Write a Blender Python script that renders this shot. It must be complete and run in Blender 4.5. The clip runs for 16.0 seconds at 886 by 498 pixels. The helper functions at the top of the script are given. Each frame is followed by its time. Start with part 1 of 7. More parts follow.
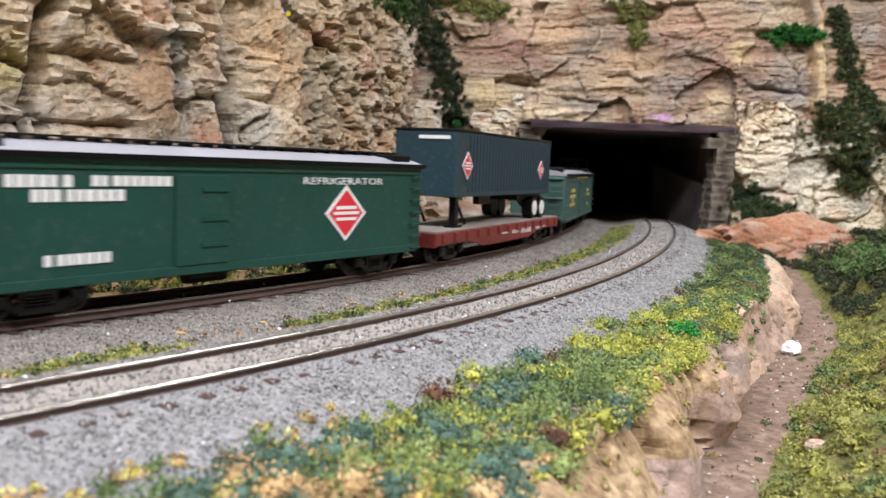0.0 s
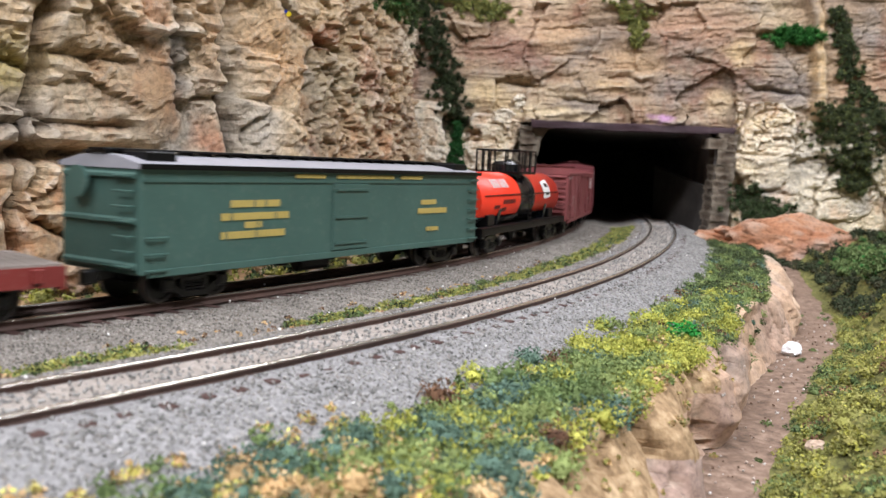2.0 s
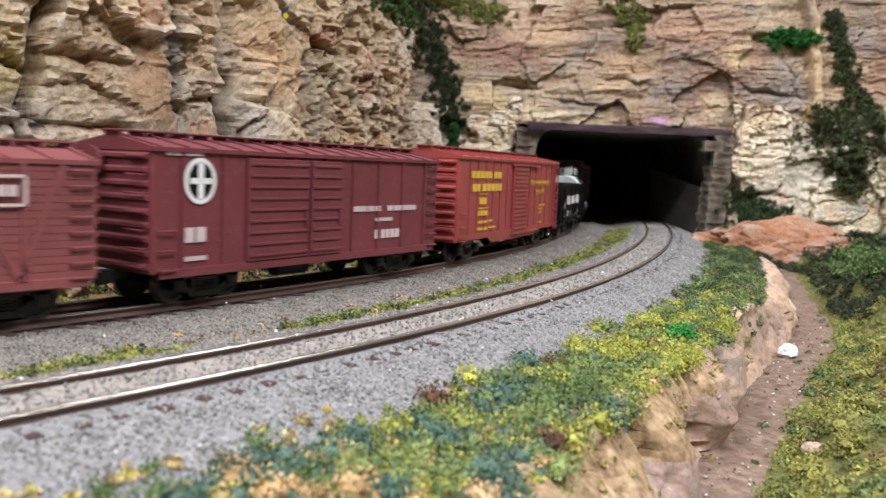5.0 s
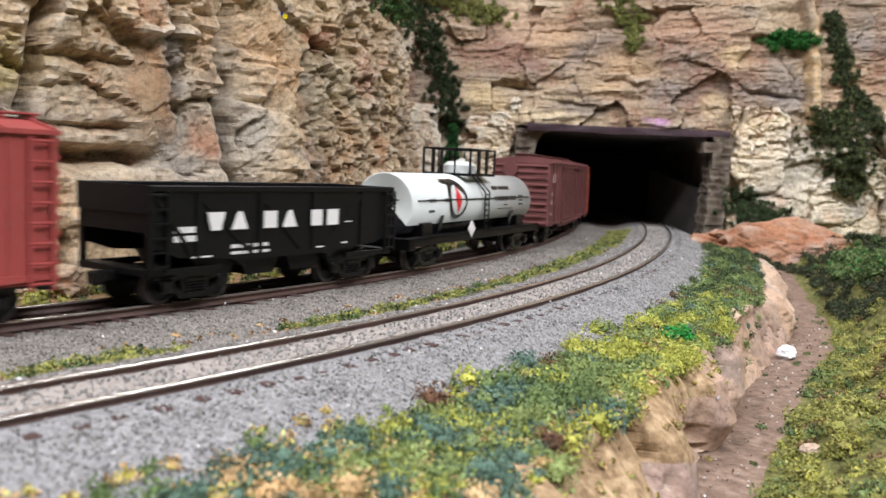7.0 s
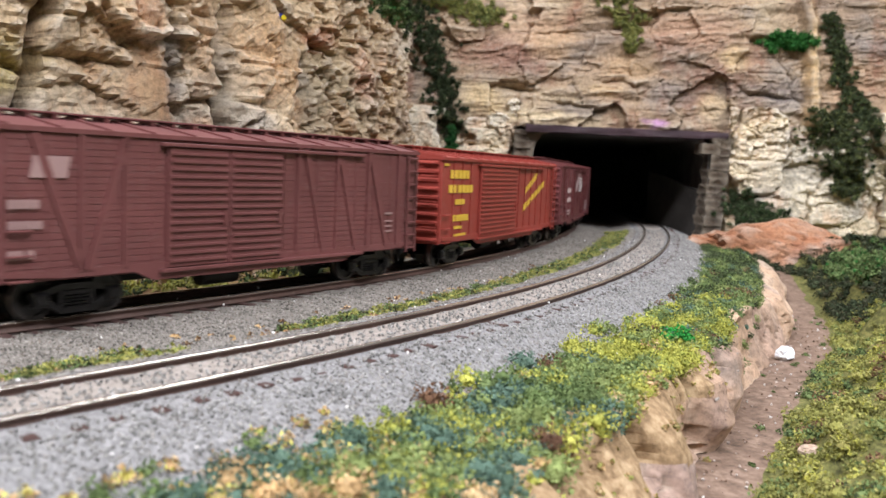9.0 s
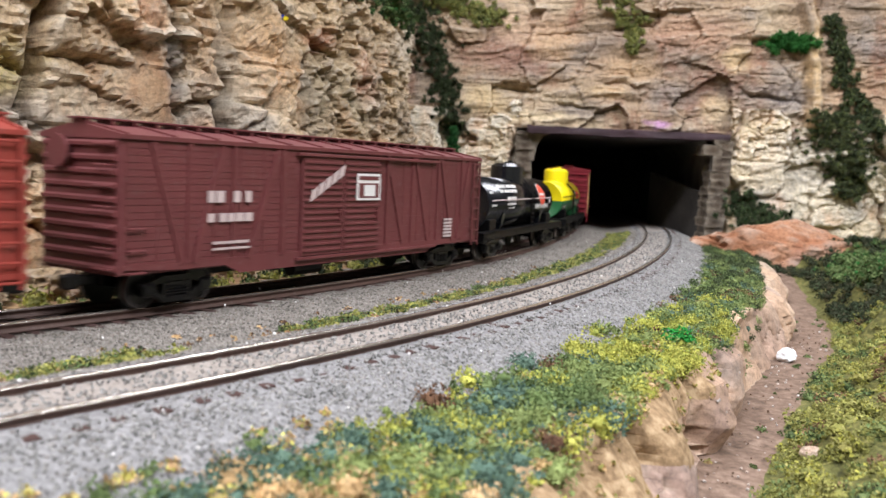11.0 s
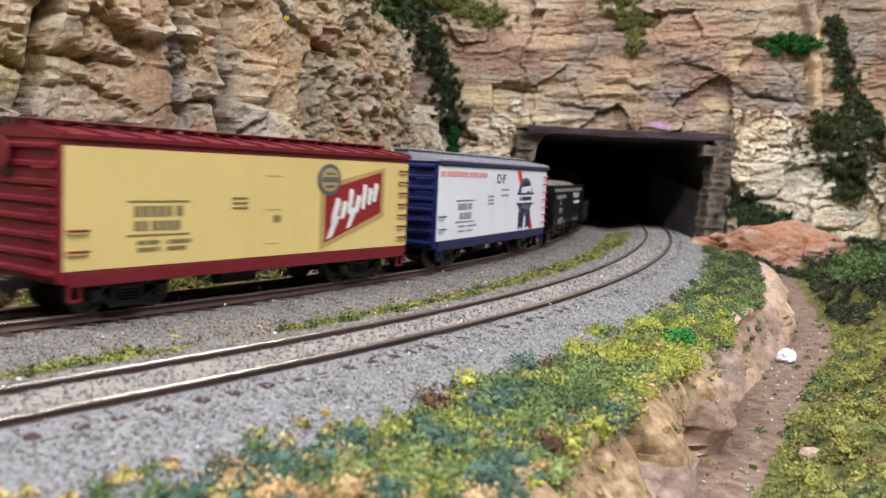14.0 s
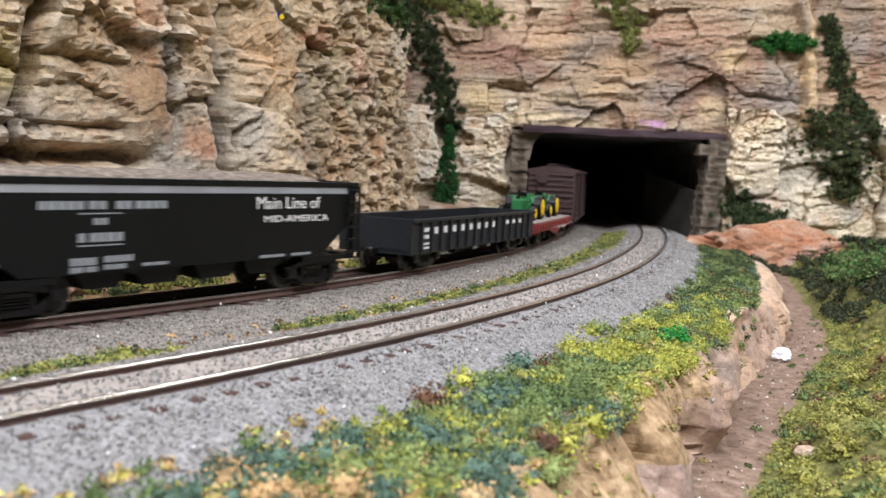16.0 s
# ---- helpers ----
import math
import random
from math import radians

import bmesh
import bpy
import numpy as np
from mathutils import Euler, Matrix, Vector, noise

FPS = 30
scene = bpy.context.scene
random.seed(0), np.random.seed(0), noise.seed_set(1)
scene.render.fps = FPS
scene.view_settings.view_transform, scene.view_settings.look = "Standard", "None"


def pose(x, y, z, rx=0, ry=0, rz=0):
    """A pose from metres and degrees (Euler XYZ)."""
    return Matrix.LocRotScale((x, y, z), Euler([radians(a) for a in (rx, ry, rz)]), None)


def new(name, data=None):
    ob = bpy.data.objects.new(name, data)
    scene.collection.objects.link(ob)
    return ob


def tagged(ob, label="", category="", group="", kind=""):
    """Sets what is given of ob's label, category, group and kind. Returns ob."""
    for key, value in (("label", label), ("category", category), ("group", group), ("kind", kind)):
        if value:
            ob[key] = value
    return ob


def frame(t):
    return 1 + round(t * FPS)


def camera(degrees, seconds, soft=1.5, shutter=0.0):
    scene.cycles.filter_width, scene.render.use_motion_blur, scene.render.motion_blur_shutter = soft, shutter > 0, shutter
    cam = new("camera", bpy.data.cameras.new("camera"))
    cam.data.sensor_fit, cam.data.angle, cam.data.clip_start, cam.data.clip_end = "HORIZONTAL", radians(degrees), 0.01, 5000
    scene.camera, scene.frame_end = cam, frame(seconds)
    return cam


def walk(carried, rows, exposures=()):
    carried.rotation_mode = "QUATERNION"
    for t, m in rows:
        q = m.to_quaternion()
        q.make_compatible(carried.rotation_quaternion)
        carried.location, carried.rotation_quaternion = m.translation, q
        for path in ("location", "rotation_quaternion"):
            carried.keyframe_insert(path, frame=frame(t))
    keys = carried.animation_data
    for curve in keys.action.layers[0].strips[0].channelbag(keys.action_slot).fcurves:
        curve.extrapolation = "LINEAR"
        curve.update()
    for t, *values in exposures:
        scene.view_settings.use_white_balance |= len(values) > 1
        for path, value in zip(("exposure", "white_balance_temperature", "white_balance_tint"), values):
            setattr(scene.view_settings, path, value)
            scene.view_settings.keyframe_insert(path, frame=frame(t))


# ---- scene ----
cam = camera(55.66, 16.0, soft=1.5, shutter=0.35)
EYE = (0.0, 0.0, 0.040)
TURNS = [(0.0, 84.211, -2.261, 0.215), (0.5, 84.223, -2.261, 0.223), (1.0, 84.232, -2.245, 0.252), (1.5, 84.235, -2.276, 0.256),
         (2.0, 84.241, -2.313, 0.25), (2.5, 84.291, -2.325, 0.231), (3.0, 84.311, -2.343, 0.232), (3.5, 84.364, -2.349, 0.232),
         (4.0, 84.371, -2.374, 0.161), (6.5, 84.398, -2.409, -0.062), (7.0, 84.442, -2.485, -0.039), (7.5, 84.489, -2.5, -0.028),
         (8.0, 84.522, -2.466, -0.06), (8.5, 84.515, -2.508, -0.079), (9.0, 84.521, -2.492, -0.131), (11.5, 84.602, -2.604, 0.006),
         (12.0, 84.607, -2.699, -0.038), (12.5, 84.607, -2.679, 0.044), (13.0, 84.626, -2.714, 0.051), (13.5, 84.585, -2.76, 0.062),
         (14.0, 84.58, -2.742, 0.009), (14.5, 84.568, -2.66, -0.073), (15.0, 84.558, -2.708, -0.203), (15.5, 84.546, -2.729, -0.274),
         (16.0, 84.534, -2.712, -0.29)]
walk(cam, [(t, pose(*EYE, rx, ry, rz)) for t, rx, ry, rz in TURNS],
     [(0.0, 0.05), (3.0, 0.04), (4.0, 0.02), (7.0, 0.0), (8.0, 0.0), (9.0, 0.09), (12.0, 0.09), (13.0, -0.06), (14.0, -0.1), (15.0, -0.11), (15.6, -0.03), (16.0, 0.03)])
# the phone's lens is focused on the near part of the train
cam.data.dof.use_dof, cam.data.dof.focus_distance, cam.data.dof.aperture_fstop = True, 0.27, 31.0

# ---- light: a train room with fluorescent ceiling lights ----
world = bpy.data.worlds.new("room_world")
scene.world = world
world.use_nodes = True
world.node_tree.nodes["Background"].inputs[0].default_value = (0.9, 0.95, 1.0, 1)
world.node_tree.nodes["Background"].inputs[1].default_value = 0.02
scene.view_settings.exposure = 0.0
# the fifth lamp, over the hill, is added for the glint on the rails
LIGHTS = [(-0.8, -1.0, 1.55, 1.2, 0.4, 46.0), (0.9, -0.9, 1.55, 1.2, 0.4, 46.0), (-0.9, -0.1, 1.55, 1.2, 0.3, 27.0), (1.1, -0.4, 1.55, 1.2, 0.3, 30.0), (0.3, 1.3, 1.55, 0.7, 0.4, 13.0)]
for lx, ly, lz, w, d, power in LIGHTS:
    data = bpy.data.lights.new("ceiling_lamp", "AREA")
    data.shape, data.size, data.size_y, data.energy, data.color = "RECTANGLE", w, d, power, (0.945, 0.95, 1.03)
    new("ceiling_lamp", data).matrix_world = pose(lx, ly, lz)


# ---- materials ----
def lin(r, g, b):
    return tuple((c / 255 / 12.92) if c <= 10 else ((c / 255 + 0.055) / 1.055) ** 2.4 for c in (r, g, b))


def nodes_of(name):
    m = bpy.data.materials.new(name)
    m.use_nodes = True
    nt = m.node_tree
    return m, nt, nt.nodes["Principled BSDF"]


def add(nt, kind, **values):
    n = nt.nodes.new(kind)
    for k, v in values.items():
        n.inputs[k].default_value = v
    return n


def ramp(nt, src, stops):
    r = nt.nodes.new("ShaderNodeValToRGB")
    els = r.color_ramp.elements
    while len(els) < len(stops):
        els.new(0.5)
    for e, (p, c) in zip(els, stops):
        e.position, e.color = p, (*c, 1)
    nt.links.new(src, r.inputs[0])
    return r.outputs[0]


def mix(nt, fac, a, b, mode="MIX"):
    n = nt.nodes.new("ShaderNodeMix")
    n.data_type, n.blend_type = "RGBA", mode
    for slot, v in ((0, fac), (6, a), (7, b)):
        if isinstance(v, (int, float)):
            n.inputs[slot].default_value = v
        elif isinstance(v, tuple):
            n.inputs[slot].default_value = (*v, 1)
        else:
            nt.links.new(v, n.inputs[slot])
    return n.outputs[2]


def noise_tex(nt, scale, detail=6.0, rough=0.6, stretch=None, distort=0.0):
    tc = nt.nodes.new("ShaderNodeTexCoord")
    src = tc.outputs["Object"]
    if stretch:
        mp = nt.nodes.new("ShaderNodeMapping")
        mp.inputs["Scale"].default_value = stretch
        nt.links.new(src, mp.inputs[0])
        src = mp.outputs[0]
    n = add(nt, "ShaderNodeTexNoise", Scale=scale, Detail=detail, Roughness=rough, Distortion=distort)
    nt.links.new(src, n.inputs["Vector"])
    return n.outputs["Fac"]


def bump(nt, bsdf, height, strength, dist):
    b = add(nt, "ShaderNodeBump", Strength=strength, Distance=dist)
    nt.links.new(height, b.inputs["Height"])
    nt.links.new(b.outputs[0], bsdf.inputs["Normal"])


def paint(name, rgb, rough=0.5, vary=0.12, metal=0.0, spec=0.4, dust=0.12):
    """Painted moulded plastic with slight grime and dust."""
    m, nt, b = nodes_of(name)
    c = lin(*rgb)
    dark = tuple(x * (1 - vary * 2) for x in c)
    lite = tuple(min(1, x * (1 + vary)) for x in c)
    base = ramp(nt, noise_tex(nt, 45, 5), [(0.3, dark), (0.7, lite)])
    base = mix(nt, ramp(nt, noise_tex(nt, 600, 3), [(0.55, (0, 0, 0)), (0.8, (dust,) * 3)]), base, (0.35, 0.32, 0.28))
    nt.links.new(base, b.inputs["Base Color"])
    b.inputs["Roughness"].default_value, b.inputs["Metallic"].default_value = rough, metal
    b.inputs["Specular IOR Level"].default_value = spec
    bump(nt, b, noise_tex(nt, 2500, 2), 0.15, 0.0002)
    return m


def rock(name, stops, strata=1.0, stain=(0.2, 0.1, 0.05), pale_col=(0.66, 0.58, 0.47), grey=(0.27, 0.25, 0.23), tint=None, hair=0.75, relief=0.9):
    """Layered sandstone plaster: bands, blotches, rust, grey washes, dark hairline cracks, pale edges and shade painted
    into hollows.
    """
    m, nt, b = nodes_of(name)
    bands = noise_tex(nt, 26 * strata, 9, 0.72, (0.45, 0.45, 2.4), 0.8)
    base = ramp(nt, bands, stops)
    blotch = ramp(nt, noise_tex(nt, 11, 4, 0.6), [(0.42, (0, 0, 0)), (0.64, (0.7,) * 3)])
    base = mix(nt, blotch, base, stops[2][1])
    if tint:
        large = ramp(nt, noise_tex(nt, 7.5, 3, 0.55, (1, 1, 1.4), 0.5), [(0.36, tint[1]), (0.5, tint[0]), (0.64, tint[2])])
        base = mix(nt, 0.52, base, large)
    wash = ramp(nt, noise_tex(nt, 17, 5, 0.65, (1, 1, 1.5)), [(0.52, (0, 0, 0)), (0.68, (0.65,) * 3)])
    base = mix(nt, wash, base, grey)
    rust = ramp(nt, noise_tex(nt, 24, 6, 0.65, (1.3, 1.3, 0.6)), [(0.54, (0, 0, 0)), (0.70, (0.7,) * 3)])
    base = mix(nt, rust, base, stain)
    tc = nt.nodes.new("ShaderNodeTexCoord")
    mp = nt.nodes.new("ShaderNodeMapping")
    mp.inputs["Scale"].default_value = (0.6, 0.6, 1.7)
    wob = add(nt, "ShaderNodeTexNoise", Scale=40.0, Detail=4.0)
    nt.links.new(tc.outputs["Object"], wob.inputs["Vector"])
    off = nt.nodes.new("ShaderNodeVectorMath")
    off.operation = "MULTIPLY_ADD"
    off.inputs[1].default_value = (0.03, 0.03, 0.03)
    nt.links.new(wob.outputs["Color"], off.inputs[0])
    nt.links.new(tc.outputs["Object"], off.inputs[2])
    nt.links.new(off.outputs[0], mp.inputs[0])
    vor = nt.nodes.new("ShaderNodeTexVoronoi")
    vor.feature = "DISTANCE_TO_EDGE"
    vor.inputs["Scale"].default_value = 55.0
    nt.links.new(mp.outputs[0], vor.inputs["Vector"])
    colour = nt.nodes.new("ShaderNodeAttribute")
    colour.attribute_name = "stain_colour"
    weight = nt.nodes.new("ShaderNodeAttribute")
    weight.attribute_name = "stain_weight"
    base = mix(nt, weight.outputs["Fac"], base, colour.outputs["Color"])
    lines = ramp(nt, vor.outputs["Distance"], [(0.0, (0.55,) * 3), (0.035, (1.0,) * 3)])
    base = mix(nt, hair, base, lines, "MULTIPLY")
    grain = ramp(nt, noise_tex(nt, 420, 5, 0.75), [(0.28, (0.42,) * 3), (0.5, (0.95,) * 3), (0.72, (1.25,) * 3)])
    base = mix(nt, 1.0, base, grain, "MULTIPLY")
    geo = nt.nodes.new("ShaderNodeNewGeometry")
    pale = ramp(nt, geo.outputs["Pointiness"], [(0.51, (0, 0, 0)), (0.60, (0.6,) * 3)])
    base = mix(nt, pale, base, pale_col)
    # concave creases are multiplied darker: crevice shade put into the colour
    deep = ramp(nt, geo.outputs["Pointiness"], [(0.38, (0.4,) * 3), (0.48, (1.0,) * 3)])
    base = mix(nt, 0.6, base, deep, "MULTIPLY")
    nt.links.new(base, b.inputs["Base Color"])
    b.inputs["Roughness"].default_value = 0.8
    b.inputs["Specular IOR Level"].default_value = 0.3
    bump(nt, b, noise_tex(nt, 240, 9, 0.75, (1, 1, 2.2)), relief, 0.0018)
    return m


def grainy(name, dark, mid, lite, scale=700, rough=0.9):
    """Loose grains: ballast, soil, foam."""
    m, nt, b = nodes_of(name)
    base = ramp(nt, noise_tex(nt, scale, 3, 0.7), [(0.3, dark), (0.5, mid), (0.7, lite)])
    base = mix(nt, ramp(nt, noise_tex(nt, 25, 4), [(0.4, (0, 0, 0)), (0.7, (0.4,) * 3)]), base, mid)
    nt.links.new(base, b.inputs["Base Color"])
    b.inputs["Roughness"].default_value = rough
    b.inputs["Specular IOR Level"].default_value = 0.2
    bump(nt, b, noise_tex(nt, scale * 1.3, 3), 0.6, 0.0008)
    return m


def speckled(name, colours, rough=0.9, vary=(0.7, 1.15)):
    """Each loose piece takes a colour of its own."""
    m, nt, b = nodes_of(name)
    geo = nt.nodes.new("ShaderNodeNewGeometry")
    k = len(colours)
    base = ramp(nt, geo.outputs["Random Per Island"], [(i / max(1, k - 1), c) for i, c in enumerate(colours)])
    base = mix(nt, 1.0, base, ramp(nt, noise_tex(nt, 160, 3), [(0.34, (vary[0],) * 3), (0.66, (vary[1],) * 3)]), "MULTIPLY")
    nt.links.new(base, b.inputs["Base Color"])
    b.inputs["Roughness"].default_value = rough
    b.inputs["Specular IOR Level"].default_value = 0.15
    return m


M_BALLAST = grainy("ballast_bed", lin(92, 90, 89), lin(128, 127, 126), lin(156, 154, 153), 900)
M_OLD_BALLAST = grainy("older_ballast_bed", lin(90, 85, 79), lin(120, 115, 108), lin(144, 138, 130), 900)
# much darker brown for the bed between the far rails
M_DARK_BED = grainy("dark_brown_bed", lin(30, 25, 22), lin(46, 38, 33), lin(66, 56, 49), 900)
M_STONE = speckled("ballast_stones", [lin(92, 91, 89), lin(122, 121, 118), lin(134, 133, 129), lin(143, 142, 138), lin(159, 157, 153), lin(130, 124, 118)])
M_OLD_STONE = speckled("older_ballast_stones", [lin(84, 80, 75), lin(114, 110, 103), lin(127, 122, 115), lin(138, 133, 126), lin(156, 151, 143), lin(118, 109, 100)])
M_SOIL = grainy("soil", lin(95, 75, 52), lin(140, 112, 80), lin(178, 148, 110), 300)
M_RAIL = paint("weathered_rail", (78, 58, 50), 0.6, 0.15)
M_HEAD = paint("polished_rail_head", (226, 218, 206), 0.22, 0.08, 0.9, 0.5, 0.0)
M_TIE = paint("brown_tie", (66, 45, 40), 0.8, 0.2)
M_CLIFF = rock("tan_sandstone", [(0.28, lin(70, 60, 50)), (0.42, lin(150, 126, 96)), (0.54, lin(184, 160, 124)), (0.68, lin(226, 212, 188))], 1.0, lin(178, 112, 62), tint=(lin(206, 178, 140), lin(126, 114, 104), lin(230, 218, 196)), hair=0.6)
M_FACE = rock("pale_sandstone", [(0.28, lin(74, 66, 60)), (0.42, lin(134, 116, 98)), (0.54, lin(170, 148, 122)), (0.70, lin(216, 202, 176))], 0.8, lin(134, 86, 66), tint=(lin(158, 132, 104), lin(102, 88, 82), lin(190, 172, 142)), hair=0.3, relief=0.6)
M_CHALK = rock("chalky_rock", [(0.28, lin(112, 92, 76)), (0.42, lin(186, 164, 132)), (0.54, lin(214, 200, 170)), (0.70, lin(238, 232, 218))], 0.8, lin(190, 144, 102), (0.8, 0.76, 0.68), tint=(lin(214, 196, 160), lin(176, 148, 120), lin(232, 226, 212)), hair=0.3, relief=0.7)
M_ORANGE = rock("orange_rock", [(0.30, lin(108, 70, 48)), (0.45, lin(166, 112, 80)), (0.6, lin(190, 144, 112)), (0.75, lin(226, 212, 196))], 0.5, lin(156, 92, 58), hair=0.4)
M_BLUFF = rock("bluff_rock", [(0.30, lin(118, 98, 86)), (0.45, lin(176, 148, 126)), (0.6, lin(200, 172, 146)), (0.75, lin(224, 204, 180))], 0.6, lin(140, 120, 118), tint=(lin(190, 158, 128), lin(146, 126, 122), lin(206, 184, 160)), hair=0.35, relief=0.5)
M_DARK = paint("tunnel_lining", (150, 146, 142), 0.9, 0.2)
M_LINTEL = paint("dark_lintel", (60, 42, 48), 0.7, 0.2)
M_BLOCK = rock("portal_stone", [(0.30, lin(44, 36, 30)), (0.44, lin(68, 56, 46)), (0.56, lin(86, 72, 58)), (0.70, lin(112, 96, 78))], 1.0, lin(80, 64, 50), (0.3, 0.26, 0.2), (0.12, 0.11, 0.1))
M_WALL = paint("room_wall", (142, 138, 130), 0.9, 0.05)


# ---- the way of the two tracks, in millimetres ----
def make_way(x0, y0, th0, ks):
    s = np.arange(-3600, 3602, 2.0)
    kk = np.interp(s, *zip(*ks))
    i0 = int(np.argmin(abs(s)))
    th = np.concatenate([[0], np.cumsum((kk[1:] + kk[:-1]) / 2 * np.diff(s))])
    th = th - th[i0] + th0
    c, sn = np.cos(th), np.sin(th)
    x = np.concatenate([[0], np.cumsum((c[1:] + c[:-1]) / 2 * np.diff(s))])
    y = np.concatenate([[0], np.cumsum((sn[1:] + sn[:-1]) / 2 * np.diff(s))])
    return s, x - x[i0] + x0, y - y[i0] + y0, th


FAR = make_way(-17.62, 331.72, 1.06805, [(-610, 0), (-510, 0.001013), (-260, 0.001013), (-120, 0.001031), (100, 0.001031), (260, 0.00066)])
NEAR = make_way(-4.36, 211.40, 0.98338, [(-520, 0), (-420, 0.001), (-260, 0.001), (-120, 0.001073), (100, 0.001073), (260, 0.00063)])
Z_NEAR = 1.0


def on_way(way, s, d=0.0):
    """Place and heading at s along a way, d to its right."""
    th = np.interp(s, way[0], way[3])
    return np.interp(s, way[0], way[1]) + d * np.sin(th), np.interp(s, way[0], way[2]) - d * np.cos(th), th


# ---- mesh helpers; shapes are given in millimetres ----
MM = 0.001


def mesh_from(name, verts, faces, mats, smooth=False):
    me = bpy.data.meshes.new(name)
    verts = np.asarray(verts, dtype=np.float32) * MM
    faces = np.asarray(faces, dtype=np.int32)
    n, k = faces.shape
    me.vertices.add(len(verts))
    me.vertices.foreach_set("co", verts.ravel())
    me.loops.add(n * k)
    me.loops.foreach_set("vertex_index", faces.ravel())
    me.polygons.add(n)
    me.polygons.foreach_set("loop_start", np.arange(n, dtype=np.int32) * k)
    me.polygons.foreach_set("use_smooth", np.full(n, smooth))
    me.update(calc_edges=True)
    for m in mats if isinstance(mats, (list, tuple)) else [mats]:
        me.materials.append(m)
    return me


def grid_faces(nu, nv):
    i = np.arange((nu - 1) * (nv - 1))
    a = (i // (nv - 1)) * nv + i % (nv - 1)
    return np.stack([a, a + nv, a + nv + 1, a + 1], 1)


def part(name, bm, material, parent, label=""):
    """Links a bmesh in millimetres as one mesh object under a thing or a part."""
    me = bpy.data.meshes.new(name)
    for v in bm.verts:
        v.co *= MM
    bmesh.ops.recalc_face_normals(bm, faces=bm.faces)
    bm.to_mesh(me)
    bm.free()
    for m in material if isinstance(material, (list, tuple)) else [material]:
        me.materials.append(m)
    return put(name, me, parent, label)


def put(name, me, parent, label="", m=None):
    ob = new(name, me)
    ob.parent = parent
    if m is not None:
        ob.matrix_basis = m
    return tagged(ob, label) if label else ob


def box(bm, x0, x1, y0, y1, z0, z1, bev=0.0, mat=0):
    r = bmesh.ops.create_cube(bm, size=1.0)
    for v in r["verts"]:
        v.co = Vector((x0 + (v.co.x + 0.5) * (x1 - x0), y0 + (v.co.y + 0.5) * (y1 - y0), z0 + (v.co.z + 0.5) * (z1 - z0)))
    fs = {f for v in r["verts"] for f in v.link_faces}
    for f in fs:
        f.material_index = mat
    if bev:
        bmesh.ops.bevel(bm, geom=list({e for f in fs for e in f.edges}), offset=bev, segments=1, affect="EDGES")
    return bm


def rod(bm, p, q, r, seg=8):
    p, q = Vector(p), Vector(q)
    m = Matrix.Translation((p + q) / 2) @ (q - p).to_track_quat("Z", "Y").to_matrix().to_4x4()
    bmesh.ops.create_cone(bm, cap_ends=True, segments=seg, radius1=r, radius2=r, depth=(q - p).length, matrix=m)
    return bm


def prism(bm, pts, axis, a, b, mat=0):
    """A polygon (u, v) pushed along axis x or y from a to b."""
    mk = (lambda u, v, w: (w, u, v)) if axis == "x" else (lambda u, v, w: (u, w, v))
    va = [bm.verts.new(mk(u, v, a)) for u, v in pts]
    vb = [bm.verts.new(mk(u, v, b)) for u, v in pts]
    n = len(pts)
    fs = [bm.faces.new(va), bm.faces.new(vb[::-1])]
    fs += [bm.faces.new((va[i], va[(i + 1) % n], vb[(i + 1) % n], vb[i])) for i in range(n)]
    for f in fs:
        f.material_index = mat
    return bm


B = bmesh.new


# ---- noise on arrays ----
def hash01(i, j, k=0):
    h = (i * 374761393 + j * 668265263 + k * 2147483647 + 1013904223) & 0x7FFFFFFF
    h = ((h ^ (h >> 13)) * 1274126177) & 0x7FFFFFFF
    return ((h ^ (h >> 16)) & 0xFFFF) / 65535.0


def value_noise(x, y, k=0):
    xi, yi = np.floor(x).astype(np.int64), np.floor(y).astype(np.int64)
    fx, fy = x - xi, y - yi
    fx, fy = fx * fx * (3 - 2 * fx), fy * fy * (3 - 2 * fy)
    a, b = hash01(xi, yi, k), hash01(xi + 1, yi, k)
    c, d = hash01(xi, yi + 1, k), hash01(xi + 1, yi + 1, k)
    return (a * (1 - fx) + b * fx) * (1 - fy) + (c * (1 - fx) + d * fx) * fy


def fbm(x, y, octaves=5, k=0, gain=0.5):
    out, amp, tot = 0, 1.0, 0.0
    for o in range(octaves):
        out = out + amp * value_noise(x * 2 ** o + 17.3 * o, y * 2 ** o + 9.1 * o, k + o)
        tot += amp
        amp *= gain
    return out / tot


def blocks(x, y, k=0):
    """Cell noise: per-cell level and tilt, and the distance to the cell's border."""
    xi, yi = np.floor(x).astype(np.int64), np.floor(y).astype(np.int64)
    best, second = np.full(x.shape, 9.0), np.full(x.shape, 9.0)
    level, tx, ty = np.zeros(x.shape), np.zeros(x.shape), np.zeros(x.shape)
    for dx in (-1, 0, 1):
        for dy in (-1, 0, 1):
            a, b = xi + dx, yi + dy
            px, py = a + 0.1 + 0.8 * hash01(a, b, k), b + 0.1 + 0.8 * hash01(a, b, k + 7)
            d = np.hypot(x - px, y - py)
            near = d < best
            second = np.where(near, best, np.minimum(second, d))
            lv = hash01(a, b, k + 13) + (x - px) * (hash01(a, b, k + 19) - 0.5) + (y - py) * (hash01(a, b, k + 23) - 0.5)
            level = np.where(near, lv, level)
            best = np.where(near, d, best)
    return level, second - best


# ---- rock faces ----
def smooth01(x):
    x = np.clip(x, 0, 1)
    return x * x * (3 - 2 * x)


